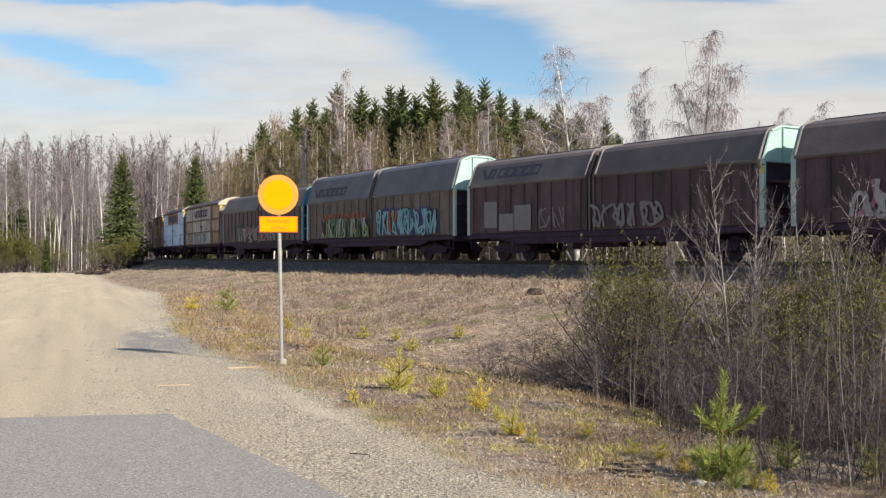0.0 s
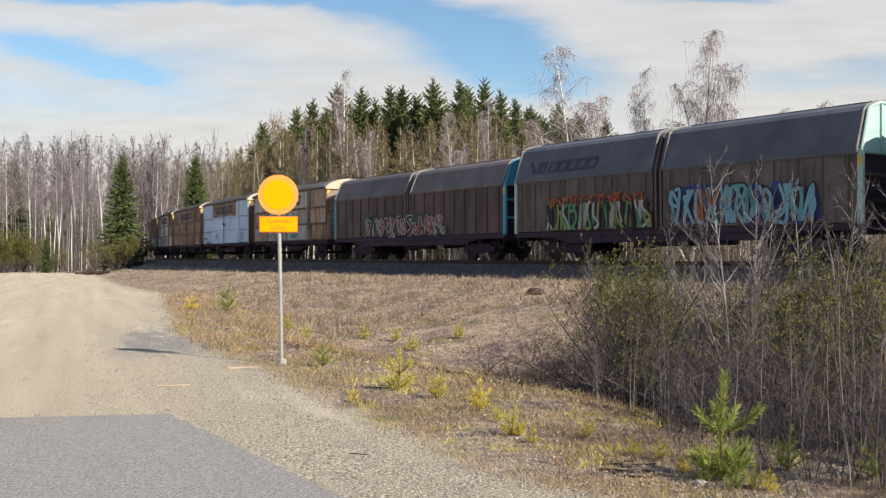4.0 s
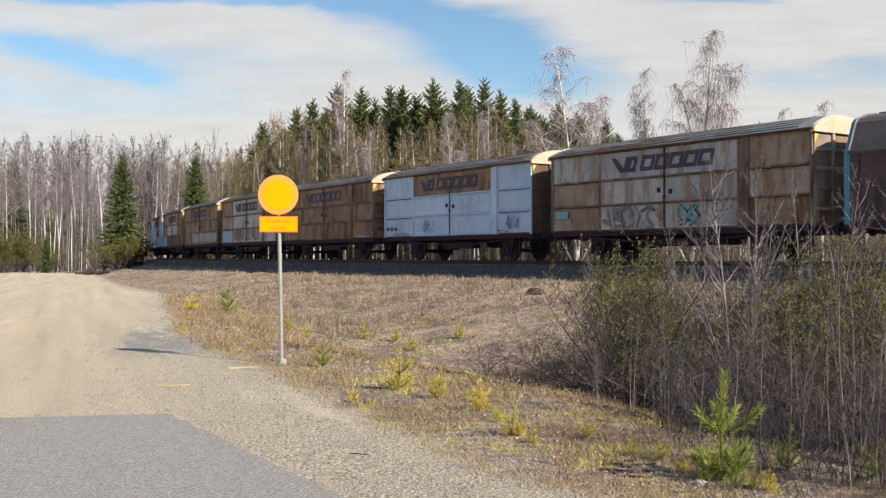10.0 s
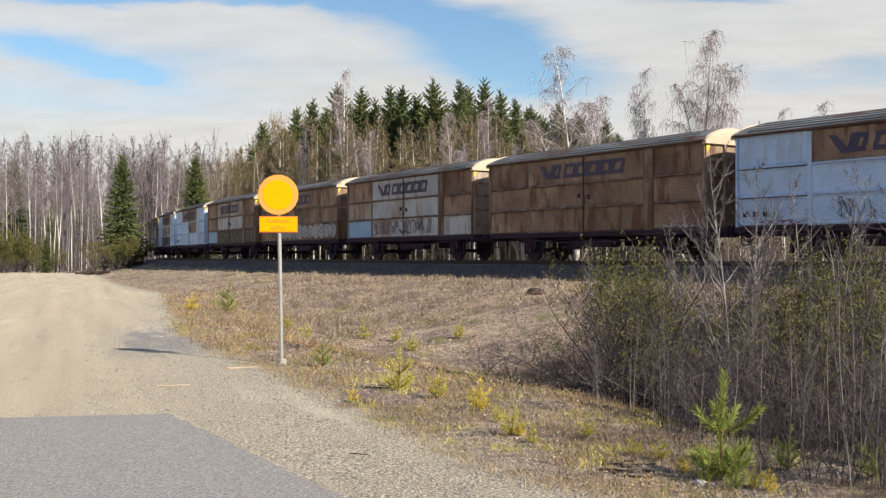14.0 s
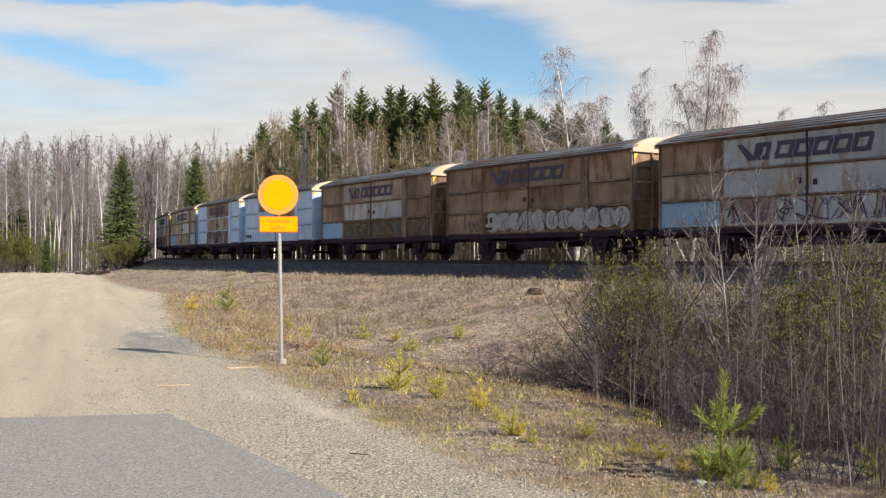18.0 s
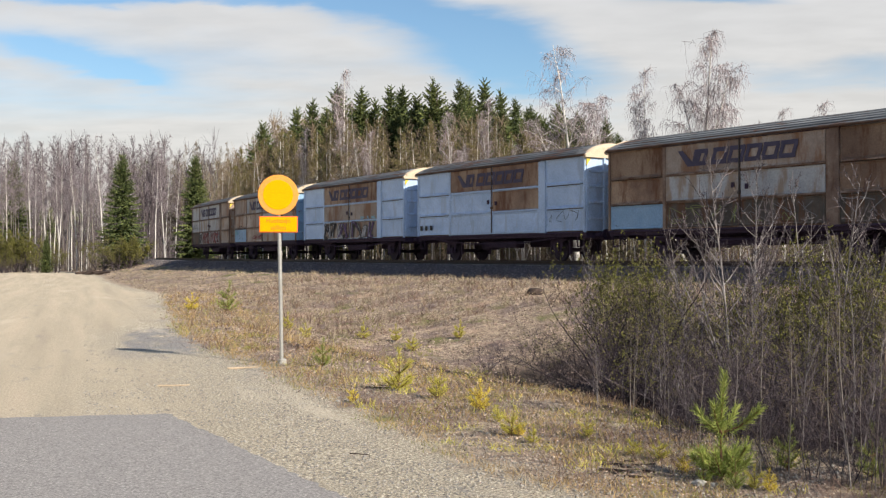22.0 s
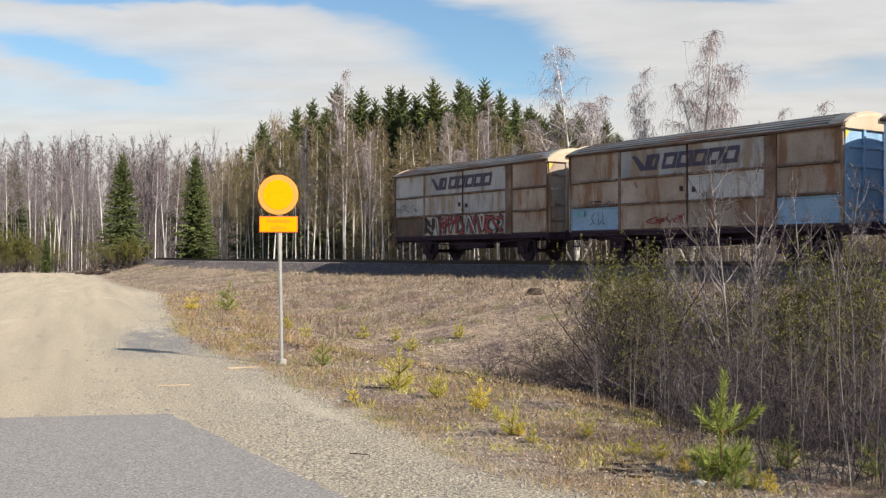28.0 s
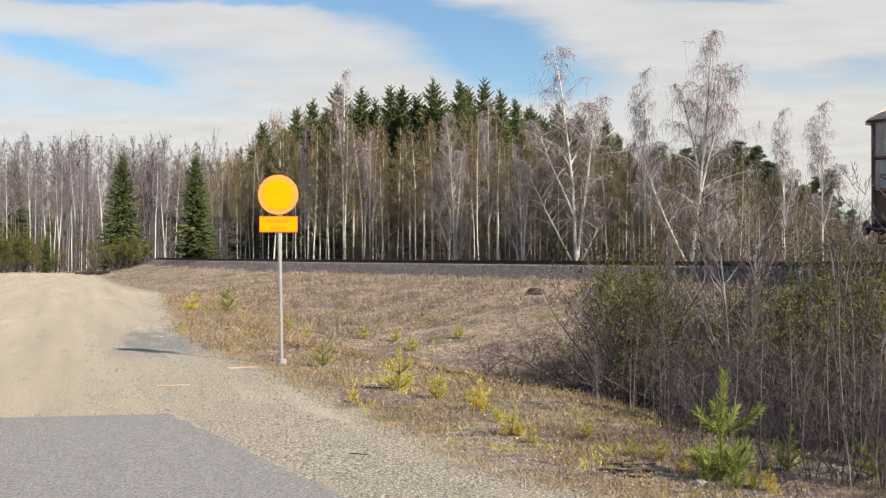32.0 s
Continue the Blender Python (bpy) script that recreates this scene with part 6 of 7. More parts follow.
# the wood at the end of the road, and past the bend of the track
for i in range(88):
    px = -30 + 450 * (i + R.uniform(0, 1)) / 88
    d = R.uniform(116, 150) if px < 262 else R.uniform(120, 215)
    x, y = spot(px, d)
    if abs(rail_uv([x], [y])[1][0]) < 4.5:
        d = R.uniform(185, 225)
        x, y = spot(px, d)
        if abs(rail_uv([x], [y])[1][0]) < 4.5:
            continue
    py = 226 + abs(R.gauss(0, 34)) + (14 if px < 40 or px > 330 else 0)
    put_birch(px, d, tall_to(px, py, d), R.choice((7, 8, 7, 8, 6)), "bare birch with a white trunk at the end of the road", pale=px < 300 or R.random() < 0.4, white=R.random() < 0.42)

# deep wood behind, in one piece, with its brush and far spruces
rw = np.random.RandomState(5)
deep, trunks, brush, dark, pale_woods = Mass(6), Mass(8), Mass(9), Mass(10), Mass(12)


def wood_place(near, far, left_near, left_far):
    px = rw.uniform(-150, 1750)
    d = wood_d(px) + rw.uniform(near, far) if px > 400 else rw.uniform(left_near, left_far)
    x, y = spot(px, d)
    return px, d, x, y, abs(rail_uv([x], [y])[1][0]) < 6


for i in range(640):
    px, d, x, y, onto = wood_place(13, 70, 150, 260)
    if onto:
        continue
    py = (float(np.interp(px, TOP_X, TOP_Y)) + 8 if px > 400 else 246) + abs(rw.normal()) * 46
    h = EYE + (454.4 - py) / 1880 * d
    g = gz(x, y)
    n = 420 if px > 400 else 190
    q = rw.uniform(0.06, 1, n)
    az = rw.uniform(0, 6.283, n)
    rad = h * (0.15 if px > 400 else 0.085) * (1.05 - q) ** 0.6 * rw.uniform(0.1, 1, n)
    p = np.stack([x + np.cos(az) * rad, y + np.sin(az) * rad, g + q * h], 1)
    (deep if px > 400 else pale_woods).blades(p, p + (rw.normal(size=(n, 3)) * 0.35 + np.array((0, 0, 0.5))) * d / 85, 0.00042 * d, 0.0002 * d)
    b0 = np.array([[x, y, g - 0.2]])
    trunks.blades(b0, b0 + np.array([[rw.normal() * 0.2, rw.normal() * 0.2, h * 0.85]]), 0.0014 * d, 0.0005 * d)
for i in range(640):
    px, d, x, y, onto = wood_place(7, 40, 122, 190)
    if onto:
        continue
    n, h, g = 190, rw.uniform(1.5, 8.0), gz(x, y)
    p = np.stack([x + rw.normal(size=n) * 1.1, y + rw.normal(size=n) * 1.1, g + rw.uniform(0, 0.9, n) * h], 1)
    brush.blades(p, p + rw.normal(size=(n, 3)) * 0.3 + np.array((0, 0, 0.2)), 0.024, 0.010)
for i in range(110):
    px = rw.uniform(-250, 1850)
    d = rw.uniform(170, 330) if px < 420 else rw.uniform(125, 260)
    x, y = spot(px, d)
    if abs(rail_uv([x], [y])[1][0]) < 8:
        continue
    top = np.interp(px, (0, 400, 480, 600, 900, 1050, 1300, 1480, 1560, 1700), (330, 330, 265, 230, 230, 265, 310, 345, 395, 390))
    h, g, n = EYE + (454.4 - top - rw.uniform(0, 45)) / 1880 * d, gz(x, y), 330
    q = rw.uniform(0, 1, n) ** 0.8
    az = rw.uniform(0, 6.283, n)
    rad = h * 0.2 * (1.02 - q) * rw.uniform(0.3, 1, n)
    p = np.stack([x + np.cos(az) * rad, y + np.sin(az) * rad, g + q * h], 1)
    dark.blades(p, p + np.stack([np.cos(az) * 0.5, np.sin(az) * 0.5, rw.normal(size=n) * 0.3 - 0.3], 1) * (0.4 + h * 0.04), 0.35, 0.1)
for i in range(300):
    px = rw.uniform(-120, 430)
    d = rw.uniform(150, 250)
    x, y = spot(px, d)
    if abs(rail_uv([x], [y])[1][0]) < 6:
        continue
    n, h, g = 130, rw.uniform(3, 11), gz(x, y)
    p = np.stack([x + rw.normal(size=n) * 1.2, y + rw.normal(size=n) * 1.2, g + rw.uniform(0, 0.9, n) * h], 1)
    pale_woods.blades(p, p + rw.normal(size=(n, 3)) * 0.35 + np.array((0, 0, 0.6)), 0.05, 0.02)
for i in range(150):
    px, d = rw.uniform(200, 430), rw.uniform(262, 300)
    x, y = spot(px, d)
    n, h, g = 330, EYE + (454.4 - rw.uniform(285, 345)) / 1880 * d, gz(x, y)
    q = rw.uniform(0, 1, n)
    p = np.stack([x + rw.normal(size=n) * 1.6 * (1.1 - q), y + rw.normal(size=n) * 1.6, g + q * h], 1)
    (dark if i % 4 == 0 else brush).blades(p, p + rw.normal(size=(n, 3)) * 0.5 + np.array((0, 0, 0.9)), 0.16, 0.06)
for name, ms, mat, label in (("pale_woods", pale_woods, M_LILAC, "pale leafless brush beyond the road's end"), ("far_woods", deep, M_TWIG, "bare brown deciduous wood in the background"), ("far_trunks", trunks, M_WOODS_GREY, "pale trunks deep in the wood"),
                             ("undergrowth", brush, M_BRUSH, "brown leafless undergrowth at the foot of the wood"), ("far_spruces", dark, M_SPRUCE, "dark spruces deep in the wood")):
    ob = tagged(new(name, ms.mesh(name)), label, "woods", kind="stuff")
    ob.data.materials.append(mat)

# ---- scrub ----
SCRUB = [shrub_meshes(400 + i, 2.4, st, tw_, sp, bu, 0.62, lf) for i, (st, tw_, sp, bu, lf) in enumerate(
    [(9, 22, 0.42, 0.0, 1), (8, 22, 0.55, 0.0, 1), (9, 20, 0.30, 3.0, 1.15), (10, 20, 0.36, 3.6, 1.15), (6, 24, 0.30, 0.0, 1), (8, 22, 0.45, 1.0, 1.1)])]


SCRUB += [shrub_meshes(450, 2.4, 12, 18, 0.45, 9.0, 1.6, 2.4), shrub_meshes(451, 2.4, 12, 18, 0.5, 4.0, 1.6, 2.2)]


def put_shrub(px, d, h, k, grey=True, wide=1.0, label=None, x=None):
    X, Y = spot(px, d) if x is None else (x, d)
    s = h / 2.4
    bud = SCRUB[k][2] is not None
    label = label or ("budding yellow-green willow scrub on the bank" if bud else "bare grey scrub with thin stems on the bank")
    st, cr, lf = SCRUB[k]
    if not grey:
        # stems that are not grey get copies coloured as if in shade
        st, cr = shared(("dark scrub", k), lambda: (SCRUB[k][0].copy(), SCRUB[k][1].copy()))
    mat = M_STEM if grey else M_STEM_SHADE
    plant("shrub", (st, cr, lf), (mat, mat, M_BUDS), Matrix.Translation((X, Y, gz(X, Y) - 0.03)) @ Matrix.Rotation(R.uniform(0, 6.28), 4, "Z") @ Matrix.Diagonal((s * wide, s * wide, s, 1)),
          label, "shrub", "scrub beside the railway", ("stem_clump", "crown", "foliage"))


# thicket in the ditch between road and railway
for i in range(92):
    px = R.uniform(1150, 1640) if i > 5 else R.uniform(1110, 1150)
    d = R.uniform(10.5, 24) if px > 1200 else R.uniform(14, 24)
    x, y = spot(px, d)
    top_y = np.interp(px, (985, 1040, 1080, 1130, 1180, 1240, 1300, 1420, 1500, 1640), (620, 520, 430, 405, 430, 480, 470, 455, 405, 405)) + abs(R.gauss(0, 95))
    h = EYE + (454.4 - top_y) / 1880 * d - gz(x, y)
    if h < 0.5:
        continue
    high = top_y < 520
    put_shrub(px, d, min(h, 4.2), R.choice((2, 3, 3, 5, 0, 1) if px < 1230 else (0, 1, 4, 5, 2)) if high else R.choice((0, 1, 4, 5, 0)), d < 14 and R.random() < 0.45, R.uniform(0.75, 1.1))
def bare_tree_meshes(seed, height, stems, limbs, wide=1.0):
    """Leafless young tree: ascending limbs that fork into fine upright twigs."""
    r = np.random.RandomState(seed)
    b, m = Build(), Mass(seed + 1)
    for k in range(stems):
        h = height * (1.0 if k == 0 else r.uniform(0.7, 0.95))
        az0 = k * 2.4 + seed
        lean = 0.03 if k == 0 else r.uniform(0.1, 0.3)
        tr = wander(r, (math.cos(az0) * 0.1 * k, math.sin(az0) * 0.1 * k, -0.1), (math.cos(az0) * lean, math.sin(az0) * lean, 1), h, 12, 0, 0.035)
        b.tube(tr, np.linspace(1, 0.10, 13) * 0.0062 * height, 7, False)
        for i in range(limbs):
            q = 0.22 + 0.75 * (i + r.uniform(0, 1)) / limbs
            j = min(q * 12, 11.99)
            base = tr[int(j)] + (tr[int(j) + 1] - tr[int(j)]) * (j - int(j))
            az = r.uniform(0, 6.283)
            ln = h * (0.05 + 0.36 * (1 - q) ** 0.75) * r.uniform(0.6, 1.15) * wide
            br = wander(r, base, (math.cos(az), math.sin(az), r.uniform(0.7, 1.5)), ln, 7, -0.45, 0.09)
            b.tube(br, np.linspace(1, 0.25, 8) * (0.0045 + 0.0022 * height * (1 - q)), 5, False)
            n = 9
            f = r.uniform(0.2, 1, n) * 6.99
            ix = f.astype(int)
            st = br[ix] + (br[ix + 1] - br[ix]) * (f - ix)[:, None]
            way = (br[ix + 1] - br[ix]) / (ln / 7)
            d = way * 0.8 + r.normal(size=(n, 3)) * 0.5 + np.array((0, 0, 0.3))
            l2 = ln * r.uniform(0.18, 0.42, n) * (1.15 - f / 9)
            en = st + d * l2[:, None]
            m.blades(st, en, 0.0085, 0.0055)
            for _ in range(5):
                g = r.uniform(0.15, 1, n)[:, None]
                s2 = st + (en - st) * g
                e2 = s2 + (d * 0.6 + r.normal(size=(n, 3)) * 0.45) * (l2 * r.uniform(0.25, 0.6, n))[:, None]
                m.blades(s2, e2, 0.0055, 0.0035)
    return mended(b.mesh("trunk", True)), m.mesh("crown"), None


M_BARE_BARK = material("silver_grey_bark", [(0.12, 0.105, 0.107), (0.23, 0.21, 0.212), (0.40, 0.375, 0.37)], 3, 30, 0.85, 0.15, obj_random=0.15, wear=((0.07, 0.055, 0.055), 0.6, 0.06, 9.0))
M_BARE_TWIG = leafy("bare_twigs", [(0.045, 0.036, 0.042), (0.085, 0.07, 0.077), (0.165, 0.14, 0.148)])
BARE = [bare_tree_meshes(610, 4.0, 2, 26), bare_tree_meshes(620, 4.0, 1, 26, 1.1), bare_tree_meshes(633, 4.0, 3, 18, 0.8)]
SLIM = [birch_meshes(333 + i, 5.0, 1, 0.1, lo, li, 7, 4, th, 0, sp, 1.15, 0.2, True) for i, (lo, li, th, sp) in enumerate(((0.2, 9, 0.34, 0.7), (0.3, 8, 0.3, 0.6), (0.25, 10, 0.36, 0.75)))]


def put_slim(px, d, h, k, w, label):
    x, y = spot(px, d)
    s = h / 5.0
    plant("birch_sapling", SLIM[k], (M_BIRCH_GREY, M_TWIG, M_TWIG), Matrix.Translation((x, y, gz(x, y) - 0.03)) @ Matrix.Rotation(R.uniform(0, 6.28), 4, "Z") @ Matrix.Diagonal((s * w, s * w, s, 1)),
          label, "tree", "young birches beside the railway", ("trunk", "crown", "branchwork"))


for px, d, py, k, w in ((1297, 14.2, 252, 0, 1.0), (1330, 14.8, 272, 1, 0.8), (1404, 15.8, 284, 2, 0.9), (1478, 14.8, 290, 1, 0.85), (1255, 15.6, 345, 2, 0.9), (1225, 17.0, 385, 1, 0.9), (1365, 17, 345, 2, 0.9), (1440, 17.5, 362, 2, 0.8), (1535, 15.5, 318, 1, 0.9), (1050, 21, 420, 1, 0.6), (1058, 11.6, 600, 1, 0.8), (1175, 12.2, 560, 2, 1.0), (1215, 11.5, 590, 0, 0.9), (1140, 13.0, 570, 1, 0.9), (1420, 10.8, 520, 1, 0.7), (1506, 10.2, 470, 2, 0.7)):
    x, y = spot(px, d)
    s = tall_to(px, py, d) / 4.0
    plant("bare_sapling", BARE[k], (M_BARE_BARK, M_BARE_TWIG, None), Matrix.Translation((x, y, gz(x, y) - 0.03)) @ Matrix.Rotation(R.uniform(0, 6.28), 4, "Z") @ Matrix.Diagonal((s * w, s * w, s, 1)),
          "leafless young tree with silver-grey limbs in the thicket", "tree", "young trees beside the railway")
for i in range(44):
    px, d = R.uniform(1090, 1600), R.uniform(9.6, 17)
    x, y = spot(px, d)
    h = tall_to(px, R.uniform(455, 650), d)
    if h > 0.7 and d > 11.2 - (px - 1250) / 180:
        put_slim(px, d, h, R.choice((0, 1, 2)), R.uniform(0.9, 1.5), "thin grey leafless sapling in the thicket")
for px, d, py, k, w in ((1130, 19, 395, 3, 0.8), (1112, 21, 430, 3, 0.7), (1530, 16, 385, 3, 0.8), (1450, 15, 405, 2, 0.7), (1165, 22, 410, 2, 0.8), (1500, 18, 405, 3, 0.9), (1400, 16, 450, 3, 0.8), (1555, 15, 400, 2, 0.8), (1330, 16, 465, 3, 0.9), (1240, 17, 470, 3, 0.9), (1105, 20, 415, 3, 0.7), (1145, 18, 422, 2, 0.7), (1185, 19, 445, 3, 0.7), (1478, 15, 420, 3, 0.7), (1515, 14, 430, 2, 0.7), (1560, 17, 392, 3, 0.7), (1420, 17, 455, 2, 0.7), (1098, 21, 450, 2, 0.5)):
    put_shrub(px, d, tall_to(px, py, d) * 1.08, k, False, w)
# dark copies fill the thicket, standing for shade among dense twigs
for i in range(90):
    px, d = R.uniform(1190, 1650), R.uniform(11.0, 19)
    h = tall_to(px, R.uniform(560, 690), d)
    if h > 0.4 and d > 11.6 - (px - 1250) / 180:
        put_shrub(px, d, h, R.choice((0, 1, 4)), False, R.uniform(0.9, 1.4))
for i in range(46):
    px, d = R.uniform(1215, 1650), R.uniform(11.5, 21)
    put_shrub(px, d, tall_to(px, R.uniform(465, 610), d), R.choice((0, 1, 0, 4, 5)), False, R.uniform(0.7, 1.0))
for px, py1, py in ((838, 640, 590), (862, 655, 585), (905, 668, 600), (935, 640, 575), (955, 680, 590), (985, 668, 570), (1010, 690, 560), (1035, 700, 555), (880, 625, 580), (1000, 640, 560), (965, 620, 560)):
    d = d_at(px, py1)
    put_shrub(px, d, (py1 - py) / 1880 * d * 1.15, R.choice((0, 1, 5)), False, 1.2)
# unseen scrub added beyond the right of the view, to shade the thicket
for i in range(60):
    x = R.uniform(4.6, 16)
    y = R.uniform(-3, 12)
    if x < 2.0 + 0.43 * y + 0.6 or (y < 5.5 and x < 8.5):
        x = R.uniform(9, 17)
    put_shrub(0, y, R.uniform(3.4, 5.6), R.choice((0, 1, 2, 3, 5)), False, R.uniform(0.8, 1.1), None, x)
# small bare birches by the gravel
for px, py1, py, k in ((1055, 782, 600, 1), (888, 700, 585, 2), (1185, 800, 600, 0), (1238, 812, 600, 2), (1395, 850, 520, 0), (1421, 852, 545, 1), (1506, 868, 480, 2), (1548, 872, 540, 1), (1345, 838, 500, 0), (1112, 772, 610, 2), (1290, 826, 560, 2), (1470, 862, 500, 0), (1450, 850, 600, 2), (1260, 815, 640, 1), (1155, 785, 640, 1), (1525, 862, 560, 0)):
    d = d_at(px, py1)
    put_slim(px, d, (py1 - py) / 1880 * d * 1.03, k, 1.25, "small leafless birch sapling on the verge")
for px, py1, py in ((1200, 790, 640), (1320, 828, 650), (1375, 838, 600), (1440, 850, 640), (1490, 856, 620), (1540, 866, 600), (1560, 868, 560), (1230, 795, 660)):
    d = d_at(px, py1)
    put_shrub(px, d, (py1 - py) / 1880 * d, R.choice((0, 1, 4)), True, 0.7)
# bushes at the end of the road and along the far side of the track
for px, d, py, k in ((178, 108, 415, 7), (205, 106, 425, 7), (228, 107, 412, 6), (244, 109, 418, 6), (160, 110, 438, 1), (20, 114, 400, 6), (48, 115, 412, 6), (-5, 113, 402, 6), (34, 116, 418, 7), (100, 113, 432, 7), (70, 112, 440, 7), (130, 112, 445, 0), (120, 113, 440, 1), (8, 110, 440, 7)):
    x, y = spot(px, d)
    put_shrub(px, d, tall_to(px, py, d), k, True, 0.9, "budding bush at the edge of the wood")
for i in range(46):
    px = 400 + 1180 * (i + R.uniform(0, 1)) / 46
    d = track_d(min(px, 1500)) + R.uniform(5.5, 9)
    put_shrub(px, d, R.uniform(1.2, 3.2), R.choice((0, 1, 4, 5, 2)), R.random() < 0.5, 1.1, "leafless brush at the foot of the wood")

# ---- young pines on the verge ----
SAPS = [sapling_meshes(500 + i, 0.9, f, q) for i, (f, q) in enumerate(((1.3, 0.95), (0.26, 1.35), (0.3, 1.4)))]
for px, py0, py1, d, yellow, k in ((1276, 660, 852, 8.1, 0, 0), (402, 497, 553, 29, 0, 1), (571, 597, 650, 16.4, 0, 1), (706, 616, 692, 13.8, 1, 2), (776, 650, 706, 13.2, 1, 1), (850, 672, 727, 12.3, 2, 2), (905, 716, 772, 10.6, 1, 1), (340, 518, 550, 27, 2, 2),
                                   (1393, 752, 835, 8.3, 0, 1), (1542, 752, 850, 7.9, 0, 2), (1168, 770, 815, 9.0, 1, 1), (1362, 830, 872, 7.7, 2, 1), (1038, 735, 775, 10.4, 1, 2), (1300, 800, 868, 7.85, 0, 2), (1245, 800, 856, 8.0, 0, 1), (643, 570, 600, 19.5, 1, 2), (813, 566, 600, 20, 1, 1), (730, 590, 622, 18, 1, 1), (700, 574, 604, 0, 1, 2), (509, 552, 584, 0, 1, 1), (541, 572, 600, 0, 1, 2), (625, 680, 712, 13.2, 2, 1), (918, 738, 772, 0, 2, 1), (944, 752, 786, 0, 1, 2), (880, 716, 748, 0, 1, 1), (1120, 770, 806, 0, 1, 2), (1210, 800, 838, 0, 2, 1), (1335, 822, 866, 0, 1, 2)):
    d = d_at(px, py1)
    x, y = spot(px, d)
    h = (py1 - py0) / 1880 * d
    s = h / 0.9
    mat = (M_SAPLING, M_SAPLING_LIME, M_SAPLING_YELLOW)[yellow]
    st, nd = SAPS[k]
    nd = nd.copy()
    nd.materials.clear()
    plant("young_pine", (st, nd), (M_PINE_BARK, mat), Matrix.Translation((x, y, gz(x, y))) @ Matrix.Rotation(R.uniform(0, 6.28), 4, "Z") @ Matrix.Diagonal((s * (1.3 if yellow else 1.15 if px < 820 else 1), s * (1.3 if yellow else 1.15 if px < 820 else 1), s, 1)),
          ("green young pine on the grassy verge", "yellow-green young pine on the dry verge", "yellowed young pine on the dry verge")[yellow], "sapling", "young pines on the verge", ("stem", "foliage"))

# ---- grass, stones and litter ----
rg = np.random.RandomState(21)


def scatter(n, x0, x1, y0, y1):
    # nearer ground gets more
    d = np.exp(rg.uniform(math.log(y0), math.log(y1), n))
    px = rg.uniform(x0, x1, n)
    return (px - 784) / 1880 * d, d


def turf(name, n, area, keep, hgt, mat, label, blades_=3, width=0.006):
    x, y = scatter(n, *area)
    s, u = rail_uv(x, y)
    e = np.interp(s, EDGE_S, VERGE_U)
    ok = keep(x, y, s, u, e)
    x, y = x[ok], y[ok]
    z = ground_z(x, y)
    ms = Mass(rg.randint(9999))
    for k in range(blades_):
        a = np.stack([x + rg.normal(size=len(x)) * 0.05, y + rg.normal(size=len(x)) * 0.05, z - 0.01], 1)
        h = hgt * rg.uniform(0.35, 1.2, len(x)) * np.clip(y / 20, 0.5, 1.2)
        b = a + np.stack([rg.normal(size=len(x)) * h * 0.55, rg.normal(size=len(x)) * h * 0.55, h], 1)
        w = width * (0.5 + y / 14)
        ms.blades(a, b, w, w * 0.3)
    ob = tagged(new(name, ms.mesh(name)), label, "grass", kind="stuff")
    ob.data.materials.append(mat)
    return ob


patch = lambda x, y, size, seed: lumps(x, y, size, seed)
turf("dry_grass", 26000, (150, 1600, 17, 105), lambda x, y, s, u, e: (u > 2.45) & (u < e - 0.3) & (s > -80) & ~((s > 17) & (u > 7)) & (rg.uniform(size=len(x)) < 0.8), 0.09, M_STRAW, "short withered grass on the bank", 3, 0.006)
turf("dry_grass", 30000, (150, 1600, 7.4, 60), lambda x, y, s, u, e: (u > 2.45) & (u < e + 0.3) & ~((s > 14) & (u > 8) & (u < e - 3.4)) & (patch(x, y, 2.2, 31) > -0.25 + 0.5 * (rg.uniform(size=len(x)) - 0.5)) & (rg.uniform(size=len(x)) < np.where(u > e - 3.0, 0.22, 1.0)), 0.16, M_STRAW, "dry straw-coloured grass on the bank")
turf("dead_weeds", 20000, (200, 1600, 7.4, 55), lambda x, y, s, u, e: (u > 3.0) & (u < e + 0.1) & (rg.uniform(size=len(x)) < np.where(u > e - 3.0, 0.4, 1.0)) & ~((s > 14) & (u > 8) & (u < e - 3.4)) & (patch(x, y, 3.5, 32) > 0.0), 0.22, M_WEED, "reddish brown dead weeds on the bank", 3, 0.005)
turf("new_grass", 16000, (180, 1600, 7.4, 40), lambda x, y, s, u, e: (u > e - 7.5) & (u < e + 0.4) & (patch(x, y, 2.6, 33) > 0.0) & (rg.uniform(size=len(x)) < 0.75), 0.09, M_GREENGRASS, "sparse new green grass on the verge", 4, 0.005)
turf("russet_grass", 26000, (180, 1300, 7.4, 50), lambda x, y, s, u, e: (u > e - 4.2) & (u < e + 0.25) & (patch(x, y, 2.0, 36) > -0.2) & (rg.uniform(size=len(x)) < 0.75), 0.13, M_RUSSET, "orange-brown withered grass on the verge", 3, 0.004)
turf("yellow_herbs", 3000, (620, 1420, 7.6, 15.5), lambda x, y, s, u, e: (u > e - 3.6) & (u < e + 0.1) & (patch(x, y, 1.3, 37) > 0.42), 0.12, M_SAPLING_LIME, "yellow-green herbs on the verge", 5, 0.006)
turf("straw_fringe", 15000, (180, 1300, 20, 105), lambda x, y, s, u, e: (u > 2.9) & (u < 6.2) & (patch(x, y, 3.0, 39) > 0.05), 0.13, M_PALE_STRAW, "long pale straw at the foot of the ballast", 4, 0.005)
turf("forest_floor_grass", 9000, (-20, 1580, 40, 130), lambda x, y, s, u, e: (u < -3.6) | (s < -84), 0.35, M_STRAW, "withered grass at the edge of the wood", 3, 0.006)

